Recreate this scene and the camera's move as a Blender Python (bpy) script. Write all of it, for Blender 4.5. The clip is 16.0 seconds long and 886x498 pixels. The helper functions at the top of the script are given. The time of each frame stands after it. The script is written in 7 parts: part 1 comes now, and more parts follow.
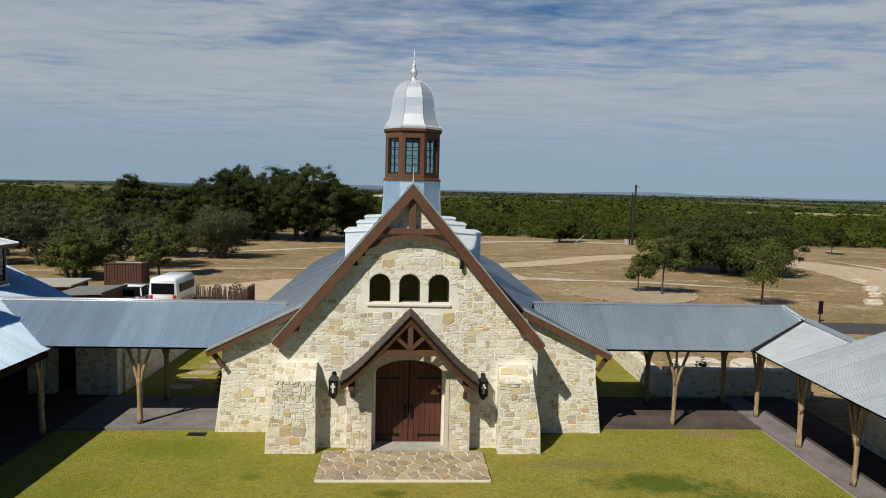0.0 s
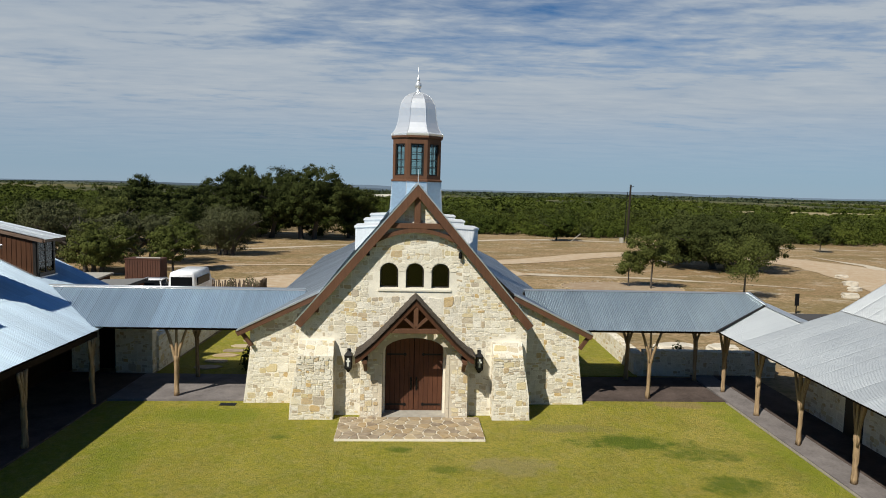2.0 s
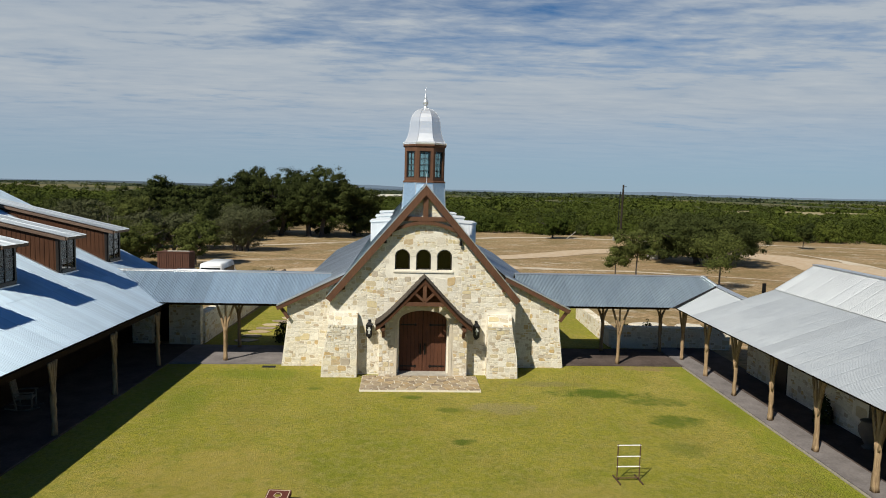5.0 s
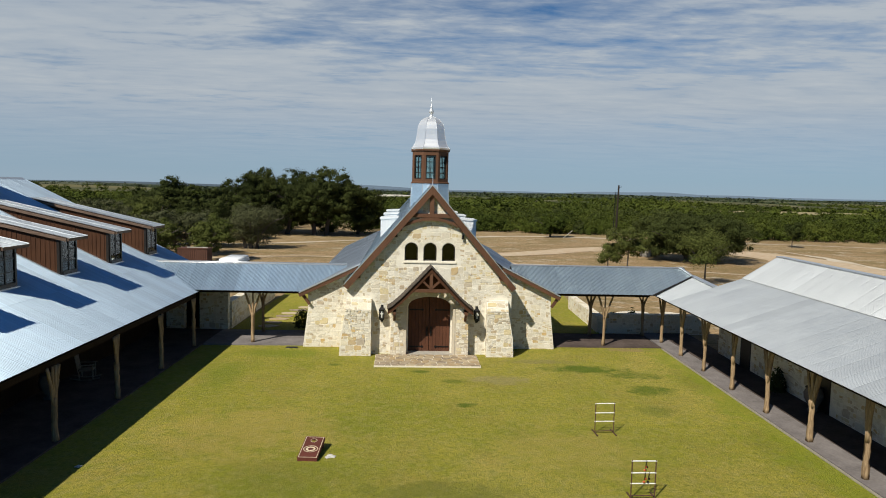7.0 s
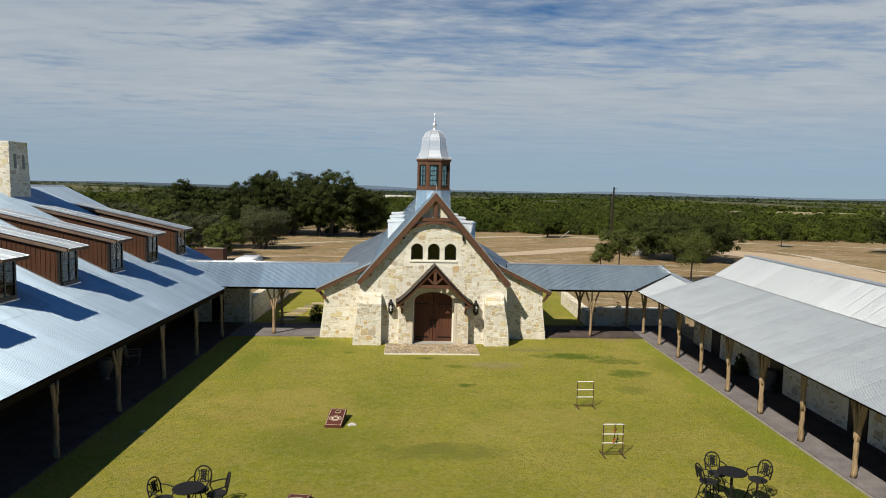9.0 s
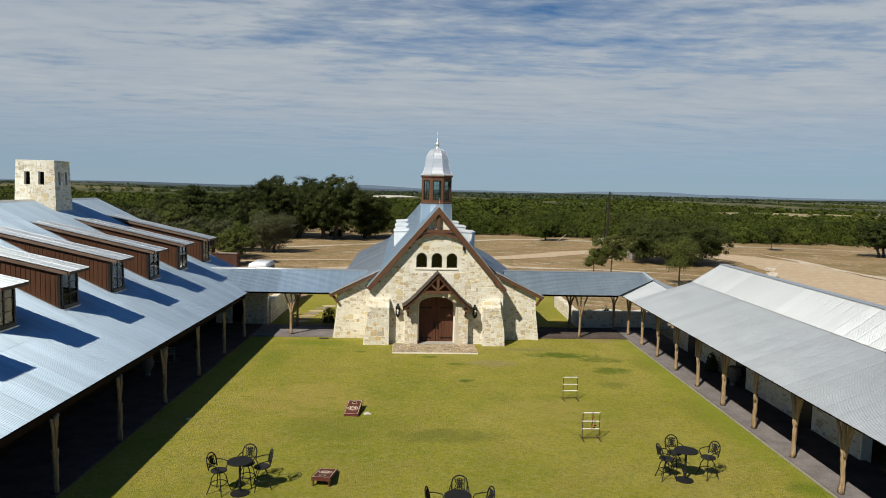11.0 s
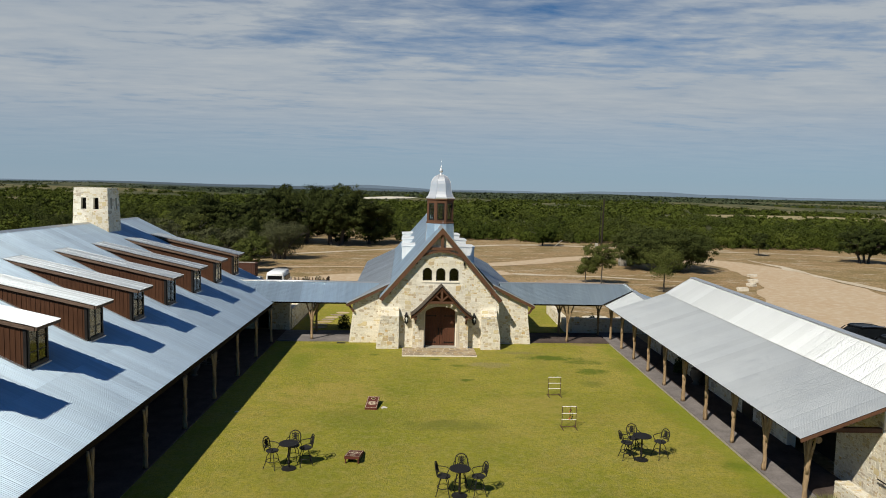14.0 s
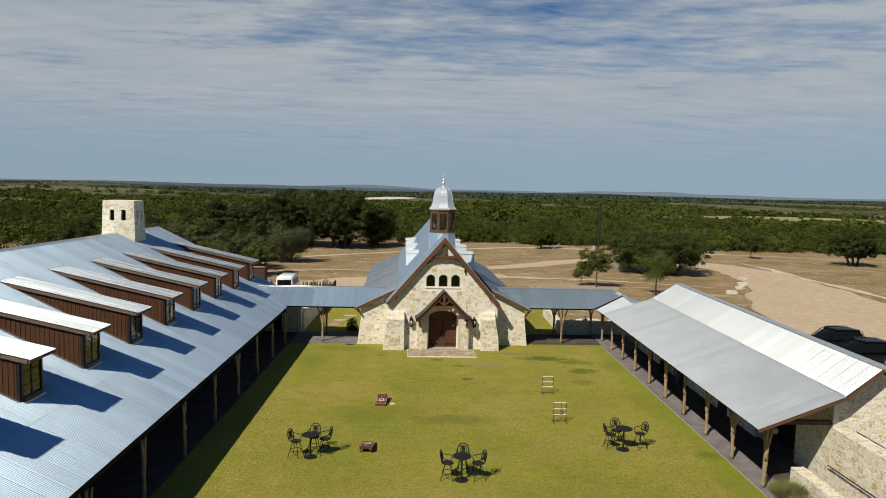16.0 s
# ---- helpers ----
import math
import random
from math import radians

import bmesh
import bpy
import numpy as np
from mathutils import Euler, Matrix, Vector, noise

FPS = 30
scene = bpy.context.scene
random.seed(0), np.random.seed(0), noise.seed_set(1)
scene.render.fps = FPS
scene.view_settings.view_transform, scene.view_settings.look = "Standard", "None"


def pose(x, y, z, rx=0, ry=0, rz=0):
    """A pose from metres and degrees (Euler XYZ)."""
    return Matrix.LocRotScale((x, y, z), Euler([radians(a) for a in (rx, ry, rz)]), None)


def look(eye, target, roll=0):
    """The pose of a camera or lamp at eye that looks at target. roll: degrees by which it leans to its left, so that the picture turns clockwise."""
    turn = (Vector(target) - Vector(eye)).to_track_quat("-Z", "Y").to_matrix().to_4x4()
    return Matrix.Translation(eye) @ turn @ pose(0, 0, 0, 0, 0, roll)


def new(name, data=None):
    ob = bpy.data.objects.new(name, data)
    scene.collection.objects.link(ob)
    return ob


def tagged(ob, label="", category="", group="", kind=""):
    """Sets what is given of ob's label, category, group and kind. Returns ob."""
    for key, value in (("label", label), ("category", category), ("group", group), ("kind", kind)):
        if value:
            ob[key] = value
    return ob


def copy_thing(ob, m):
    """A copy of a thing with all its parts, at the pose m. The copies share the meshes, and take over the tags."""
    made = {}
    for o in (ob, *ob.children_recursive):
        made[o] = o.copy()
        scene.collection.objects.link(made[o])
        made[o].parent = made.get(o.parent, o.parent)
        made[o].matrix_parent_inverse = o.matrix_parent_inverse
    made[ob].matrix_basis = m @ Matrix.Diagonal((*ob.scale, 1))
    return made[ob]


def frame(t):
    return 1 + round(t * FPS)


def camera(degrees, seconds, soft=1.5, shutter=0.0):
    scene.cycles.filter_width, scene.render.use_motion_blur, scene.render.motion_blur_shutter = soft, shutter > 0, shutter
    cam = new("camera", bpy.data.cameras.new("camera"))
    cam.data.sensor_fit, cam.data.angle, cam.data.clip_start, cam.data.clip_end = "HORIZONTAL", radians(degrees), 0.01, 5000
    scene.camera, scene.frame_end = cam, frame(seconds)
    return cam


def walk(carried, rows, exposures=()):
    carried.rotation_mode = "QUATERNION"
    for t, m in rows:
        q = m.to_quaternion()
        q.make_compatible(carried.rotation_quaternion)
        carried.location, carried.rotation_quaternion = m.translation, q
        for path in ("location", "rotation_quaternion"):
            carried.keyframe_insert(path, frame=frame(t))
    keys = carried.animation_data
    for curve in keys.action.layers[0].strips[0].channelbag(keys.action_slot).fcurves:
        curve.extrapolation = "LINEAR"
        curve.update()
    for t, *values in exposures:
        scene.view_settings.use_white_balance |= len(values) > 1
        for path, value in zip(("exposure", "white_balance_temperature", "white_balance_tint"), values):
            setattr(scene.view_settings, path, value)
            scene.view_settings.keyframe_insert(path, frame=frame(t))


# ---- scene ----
cam = camera(66.0, 16.0, 1.0)
PATH = [
    (0, (0.364, -22.114, 8.265), (0.412, -20.122, 8.092), 1.4),
    (0.5, (0.338, -22.849, 8.261), (0.386, -20.857, 8.088), 1.4),
    (1, (0.301, -23.61, 8.254), (0.349, -21.619, 8.08), 1.4),
    (1.5, (0.29, -24.416, 8.265), (0.339, -22.424, 8.092), 1.4),
    (2, (0.244, -25.25, 8.27), (0.293, -23.258, 8.096), 1.4),
    (2.5, (0.227, -26.082, 8.261), (0.276, -24.09, 8.087), 1.4),
    (3, (0.176, -26.998, 8.275), (0.225, -25.006, 8.102), 1.4),
    (3.5, (0.126, -27.862, 8.268), (0.175, -25.87, 8.095), 1.4),
    (4, (0.082, -28.774, 8.261), (0.13, -26.782, 8.087), 1.4),
    (6.5, (-0.245, -33.594, 8.252), (-0.197, -31.602, 8.078), 1.4),
    (7, (-0.334, -34.534, 8.237), (-0.285, -32.542, 8.064), 1.4),
    (7.5, (-0.414, -35.493, 8.266), (-0.365, -33.502, 8.093), 1.4),
    (8, (-0.489, -36.456, 8.323), (-0.439, -34.464, 8.15), 1.4),
    (8.5, (-0.536, -37.452, 8.441), (-0.487, -35.46, 8.268), 1.4),
    (9, (-0.565, -38.418, 8.589), (-0.516, -36.426, 8.416), 1.3),
    (11.5, (-0.893, -43.188, 9.745), (-0.844, -41.196, 9.57), 1.4),
    (12, (-0.973, -44.131, 10.004), (-0.924, -42.139, 9.828), 1.3),
    (12.5, (-1.014, -45.066, 10.257), (-0.966, -43.074, 10.082), 1.4),
    (13, (-1.067, -45.972, 10.526), (-1.019, -43.981, 10.351), 1.4),
    (13.5, (-1.113, -46.908, 10.785), (-1.065, -44.917, 10.609), 1.4),
    (14, (-1.167, -47.847, 11.069), (-1.119, -45.856, 10.894), 1.4),
    (14.5, (-1.245, -48.724, 11.303), (-1.197, -46.732, 11.128), 1.4),
    (15, (-1.299, -49.593, 11.528), (-1.251, -47.601, 11.353), 1.4),
    (15.5, (-1.355, -50.427, 11.753), (-1.307, -48.435, 11.578), 1.4),
    (16, (-1.433, -51.258, 11.989), (-1.385, -49.267, 11.813), 1.4),
]
walk(cam, [(t, look(eye, target, roll)) for t, eye, target, roll in PATH], [(0, -0.1, 6450, 10), (0.5, 0.05, 6450, 10), (1.5, 0.03, 6450, 10), (3.5, 0.05, 6500, 10), (7, 0.05, 6550, 10), (12, 0.0, 6600, 10), (16, -0.07, 6680, 10)])

# ---------------------------------------------------------------- light
SUN_EL, SUN_AZ = math.radians(44.5), math.radians(216.3)
world = bpy.data.worlds.new("sky")
scene.world = world
world.use_nodes = True
wn, wl = world.node_tree.nodes, world.node_tree.links
wn.clear()


def wnode(kind, **inputs):
    n = wn.new(kind)
    for k, v in inputs.items():
        n.inputs[k].default_value = v
    return n


w_out = wn.new("ShaderNodeOutputWorld")
w_bg = wnode("ShaderNodeBackground", Strength=0.05)
w_sky = wn.new("ShaderNodeTexSky")
w_sky.sky_type, w_sky.sun_disc = "NISHITA", False
w_sky.sun_elevation, w_sky.sun_rotation = SUN_EL, SUN_AZ
w_sky.altitude, w_sky.air_density, w_sky.dust_density, w_sky.ozone_density = 300, 0.9, 0.0, 3.0
# high thin cloud sheet, thinning out to the horizon
w_co = wn.new("ShaderNodeTexCoord")
w_sep = wn.new("ShaderNodeSeparateXYZ")
wl.new(w_co.outputs["Generated"], w_sep.inputs[0])


def wmath(op, a, b=None, clamp=False):
    n = wn.new("ShaderNodeMath")
    n.operation, n.use_clamp = op, clamp
    for i, v in enumerate((a, b)):
        if v is None:
            continue
        if isinstance(v, (int, float)):
            n.inputs[i].default_value = v
        else:
            wl.new(v, n.inputs[i])
    return n.outputs[0]


up = wmath("MAXIMUM", wmath("ADD", w_sep.outputs["Z"], 0.045), 0.01)
w_cx, w_cy = wmath("DIVIDE", w_sep.outputs["X"], up), wmath("DIVIDE", w_sep.outputs["Y"], up)
w_com = wn.new("ShaderNodeCombineXYZ")
wl.new(w_cx, w_com.inputs[0]), wl.new(w_cy, w_com.inputs[1])


def wnoise(scale, detail, rough, sx, sy, rz, distort=0.0):
    m = wn.new("ShaderNodeMapping")
    m.inputs["Scale"].default_value = (sx, sy, 1)
    m.inputs["Rotation"].default_value = (0, 0, rz)
    m.inputs["Location"].default_value = (5.3 - 0.35 * sx, 2.1, 0)
    wl.new(w_com.outputs[0], m.inputs[0])
    n = wnode("ShaderNodeTexNoise", Scale=scale, Detail=detail, Roughness=rough, Distortion=distort)
    wl.new(m.outputs[0], n.inputs["Vector"])
    return n.outputs["Fac"]


big = wnoise(0.5, 3, 0.5, 0.75, 1.3, 0.1, 0.3)
ripple = wnoise(1.5, 5, 0.6, 0.85, 1.75, 0.1, 0.35)
fine = wnoise(5.0, 4, 0.6, 0.9, 1.6, 0.14, 0.3)
cover = wmath("ADD", wmath("MULTIPLY", big, 0.7), wmath("MULTIPLY", ripple, 0.56))
cover = wmath("ADD", cover, wmath("MULTIPLY", fine, 0.34))
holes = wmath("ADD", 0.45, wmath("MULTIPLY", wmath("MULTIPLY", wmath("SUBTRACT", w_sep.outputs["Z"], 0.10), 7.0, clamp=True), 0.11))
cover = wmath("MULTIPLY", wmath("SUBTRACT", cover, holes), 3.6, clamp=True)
# unseen cloud above the view, added to lighten what the roofs reflect
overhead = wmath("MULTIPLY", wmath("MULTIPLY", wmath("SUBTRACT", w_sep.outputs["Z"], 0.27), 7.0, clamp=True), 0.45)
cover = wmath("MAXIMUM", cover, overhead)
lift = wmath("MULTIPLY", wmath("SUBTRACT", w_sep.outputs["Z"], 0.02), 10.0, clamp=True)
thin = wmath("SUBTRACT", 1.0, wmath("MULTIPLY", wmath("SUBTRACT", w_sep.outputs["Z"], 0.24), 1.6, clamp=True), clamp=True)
# cloud and haze only to the north; the rest stays clear to darken shade
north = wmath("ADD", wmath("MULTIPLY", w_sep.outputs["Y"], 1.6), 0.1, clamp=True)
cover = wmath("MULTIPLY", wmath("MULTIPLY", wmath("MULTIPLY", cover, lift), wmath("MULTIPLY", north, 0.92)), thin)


def wmix(fac, a, b):
    n = wn.new("ShaderNodeMix")
    n.data_type = "RGBA"
    wl.new(fac, n.inputs["Factor"])
    for k, v in (("A", a), ("B", b)):
        if isinstance(v, tuple):
            n.inputs[k].default_value = (*v, 1)
        else:
            wl.new(v, n.inputs[k])
    return n.outputs["Result"]


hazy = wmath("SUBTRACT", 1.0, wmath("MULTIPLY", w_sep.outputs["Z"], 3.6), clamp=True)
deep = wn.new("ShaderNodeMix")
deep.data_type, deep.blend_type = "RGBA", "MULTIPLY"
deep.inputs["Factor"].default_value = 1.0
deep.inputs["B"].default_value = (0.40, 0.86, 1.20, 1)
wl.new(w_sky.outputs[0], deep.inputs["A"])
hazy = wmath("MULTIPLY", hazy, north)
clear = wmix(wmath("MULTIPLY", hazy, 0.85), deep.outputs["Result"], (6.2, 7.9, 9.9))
tone = wmath("ADD", wmath("MULTIPLY", ripple, 1.9), wmath("SUBTRACT", wmath("MULTIPLY", fine, 0.7), 0.8), clamp=True)
cloud = wmix(tone, (6.7, 8.0, 9.5), (9.4, 10.2, 10.8))
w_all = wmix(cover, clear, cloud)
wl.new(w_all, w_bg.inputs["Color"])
wl.new(w_bg.outputs[0], w_out.inputs[0])

sun = bpy.data.lights.new("sun", "SUN")
sun.energy, sun.angle, sun.color = 5.3, math.radians(0.53), (1.0, 0.965, 0.86)
to_sun = Vector((math.sin(SUN_AZ) * math.cos(SUN_EL), math.cos(SUN_AZ) * math.cos(SUN_EL), math.sin(SUN_EL)))
new("sun", sun).matrix_world = look(tuple(to_sun * 200), (0, 0, 0))
scene.view_settings.exposure = 0.0

# ---------------------------------------------------------------- materials


class Nodes:
    """A principled material with short ways to add nodes."""

    def __init__(self, name, rough=0.8, metal=0.0, spec=0.5):
        self.m = bpy.data.materials.new(name)
        self.m.use_nodes = True
        self.t = self.m.node_tree
        self.b = self.t.nodes["Principled BSDF"]
        self.b.inputs["Roughness"].default_value = rough
        self.b.inputs["Metallic"].default_value = metal
        self.b.inputs["Specular IOR Level"].default_value = spec
        self.co = self.t.nodes.new("ShaderNodeTexCoord").outputs["Object"]

    def world_place(self):
        self.co = self.t.nodes.new("ShaderNodeNewGeometry").outputs["Position"]
        return self

    def put(self, socket, v):
        if isinstance(v, (int, float)):
            socket.default_value = v
        elif isinstance(v, tuple):
            socket.default_value = (*v, 1)[: len(socket.default_value)]
        else:
            self.t.links.new(v, socket)

    def noise(self, scale, detail=4, rough=0.55, stretch=None, distort=0.0):
        co = self.co
        if stretch:
            mp = self.t.nodes.new("ShaderNodeMapping")
            mp.inputs["Scale"].default_value = stretch
            self.t.links.new(co, mp.inputs[0])
            co = mp.outputs[0]
        n = self.t.nodes.new("ShaderNodeTexNoise")
        n.inputs["Scale"].default_value, n.inputs["Detail"].default_value = scale, detail
        n.inputs["Roughness"].default_value, n.inputs["Distortion"].default_value = rough, distort
        self.t.links.new(co, n.inputs["Vector"])
        return n.outputs["Fac"]

    def ramp(self, fac, *stops):
        r = self.t.nodes.new("ShaderNodeValToRGB")
        e = r.color_ramp.elements
        while len(e) < len(stops):
            e.new(0.5)
        for el, (p, c) in zip(e, stops):
            el.position, el.color = p, (*c, 1) if isinstance(c, tuple) else (c, c, c, 1)
        self.t.links.new(fac, r.inputs[0])
        return r.outputs[0]

    def mix(self, fac, a, b, how="MIX"):
        n = self.t.nodes.new("ShaderNodeMix")
        n.data_type, n.blend_type = "RGBA", how
        self.put(n.inputs["Factor"], fac), self.put(n.inputs["A"], a), self.put(n.inputs["B"], b)
        return n.outputs["Result"]

    def math(self, op, a, b, clamp=False):
        n = self.t.nodes.new("ShaderNodeMath")
        n.operation, n.use_clamp = op, clamp
        self.put(n.inputs[0], a), self.put(n.inputs[1], b)
        return n.outputs[0]

    def chance(self):
        """A number for each object and each loose piece."""
        a = self.t.nodes.new("ShaderNodeObjectInfo").outputs["Random"]
        b = self.t.nodes.new("ShaderNodeNewGeometry").outputs["Random Per Island"]
        return self.math("FRACT", self.math("ADD", a, b), 0.0)

    def done(self, colour, rough=None, bump=None, strength=0.4, dist=0.02):
        self.put(self.b.inputs["Base Color"], colour)
        if rough is not None:
            self.put(self.b.inputs["Roughness"], rough)
        if bump is not None:
            n = self.t.nodes.new("ShaderNodeBump")
            n.inputs["Strength"].default_value, n.inputs["Distance"].default_value = strength, dist
            self.t.links.new(bump, n.inputs["Height"])
            self.t.links.new(n.outputs[0], self.b.inputs["Normal"])
        return self.m


def plain(name, c, rough=0.7, metal=0.0, scale=6.0, vary=0.25, bump=0.2, stretch=None, spec=0.5):
    n = Nodes(name, rough, metal, spec)
    a = n.noise(scale, 5, 0.6, stretch)
    b = n.noise(scale * 9, 3, 0.6, stretch)
    lo, hi = tuple(v * (1 - vary) for v in c), tuple(min(1, v * (1 + vary)) for v in c)
    col = n.ramp(a, (0.3, lo), (0.7, hi))
    col = n.mix(0.35, col, n.ramp(b, (0.3, lo), (0.7, hi)))
    return n.done(col, n.math("ADD", n.math("MULTIPLY", a, 0.2), rough - 0.1), b, bump, 0.01)


def stone_material():
    n = Nodes("limestone", 0.9, spec=0.25)
    r = n.chance()
    base = n.ramp(r, (0.0, (0.69, 0.63, 0.51)), (0.18, (0.75, 0.70, 0.59)), (0.34, (0.66, 0.61, 0.50)), (0.46, (0.66, 0.59, 0.46)),
                  (0.58, (0.60, 0.54, 0.43)), (0.66, (0.74, 0.685, 0.56)), (0.78, (0.60, 0.49, 0.27)), (0.86, (0.55, 0.46, 0.32)), (0.93, (0.44, 0.37, 0.28)), (1.0, (0.56, 0.38, 0.15)))
    a, b = n.noise(6, 6, 0.65), n.noise(34, 5, 0.65)
    col = n.mix(n.ramp(a, (0.46, 0.0), (0.74, 0.28)), base, (0.73, 0.675, 0.56))
    col = n.mix(n.ramp(b, (0.50, 0.0), (0.70, 0.55)), col, (0.33, 0.28, 0.215))
    return n.done(col, None, n.math("ADD", n.math("MULTIPLY", a, 0.6), n.math("MULTIPLY", b, 0.4)), 0.8, 0.05)


def flag_material():
    n = Nodes("flagstone", 0.85, spec=0.3)
    base = n.ramp(n.chance(), (0.0, (0.40, 0.28, 0.14)), (0.3, (0.27, 0.205, 0.13)), (0.55, (0.46, 0.36, 0.22)), (0.8, (0.22, 0.165, 0.11)), (1.0, (0.42, 0.33, 0.22)))
    a, b = n.noise(4, 5, 0.6), n.noise(30, 4)
    col = n.mix(n.ramp(a, (0.4, 0.0), (0.75, 0.5)), base, (0.50, 0.42, 0.32))
    return n.done(col, None, b, 0.4, 0.02)


def metal_material(name, c, rough, metal, vary=0.06, streak=0.0, grain=(1, 0.03, 1), blotch=0.3):
    n = Nodes(name, rough, metal)
    r = n.chance()
    shift = n.t.nodes.new("ShaderNodeVectorMath")
    shift.operation = "ADD"
    n.t.links.new(n.co, shift.inputs[0])
    n.t.links.new(n.math("MULTIPLY", r, 37.0), shift.inputs[1])
    n.co = shift.outputs[0]
    a = n.noise(0.9, 5, 0.6, (1, 1, 1))
    b = n.noise(9, 4, 0.6)
    col = n.ramp(r, (0.0, tuple(v * (1 - vary) for v in c)), (1.0, tuple(v * (1 + vary) for v in c)))
    col = n.mix(n.ramp(a, (0.35, 0.0), (0.75, blotch)), col, tuple(v * 0.84 for v in c))
    if streak:
        s = n.noise(7.0, 3, 0.7, grain)
        col = n.mix(n.ramp(s, (0.42, streak), (0.55, 0.0)), col, tuple(v * 0.62 for v in c))
        col = n.mix(n.ramp(s, (0.56, 0.0), (0.66, streak)), col, tuple(min(0.97, v * 1.35) for v in c))
    ro = n.math("ADD", n.math("MULTIPLY", n.math("ADD", a, b), 0.12), rough - 0.12)
    return n.done(col, ro, b, 0.08, 0.01)


def wood_material(name, dark, light, scale=3.0, stretch=(9, 9, 0.6), rough=0.7, spec=0.3):
    n = Nodes(name, rough, spec=spec)
    g = n.noise(scale, 6, 0.6, stretch, 0.4)
    big = n.noise(1.3, 3)
    tone = n.chance()
    col = n.ramp(g, (0.28, dark), (0.72, light))
    col = n.mix(n.ramp(big, (0.4, 0.0), (0.7, 0.45)), col, tuple(v * 0.7 for v in dark))
    col = n.mix(n.math("MULTIPLY", tone, 0.25), col, light)
    return n.done(col, None, g, 0.35, 0.01)


def leaf_material(name, dark, light, tip):
    n = Nodes(name, 0.85, spec=0.08).world_place()
    isl = n.t.nodes.new("ShaderNodeNewGeometry").outputs["Random Per Island"]
    soft = tuple((p + q) / 2 for p, q in zip(dark, light))
    big = n.noise(0.22, 4, 0.6)
    col = n.ramp(isl, (0.0, soft), (0.75, light), (1.0, tuple((p + q) / 2 for p, q in zip(tip, light))))
    col = n.mix(n.ramp(big, (0.36, 0.85), (0.56, 0.0)), col, dark)
    col = n.mix(n.ramp(n.noise(0.13, 3), (0.52, 0.0), (0.68, 0.7)), col, tip)
    col = n.mix(n.ramp(n.noise(0.021, 3, 0.6), (0.42, 0.0), (0.6, 0.4)), col, tuple(v * 1.12 for v in tip))
    n.b.inputs["Subsurface Weight"].default_value = 0.0
    return n.done(col)


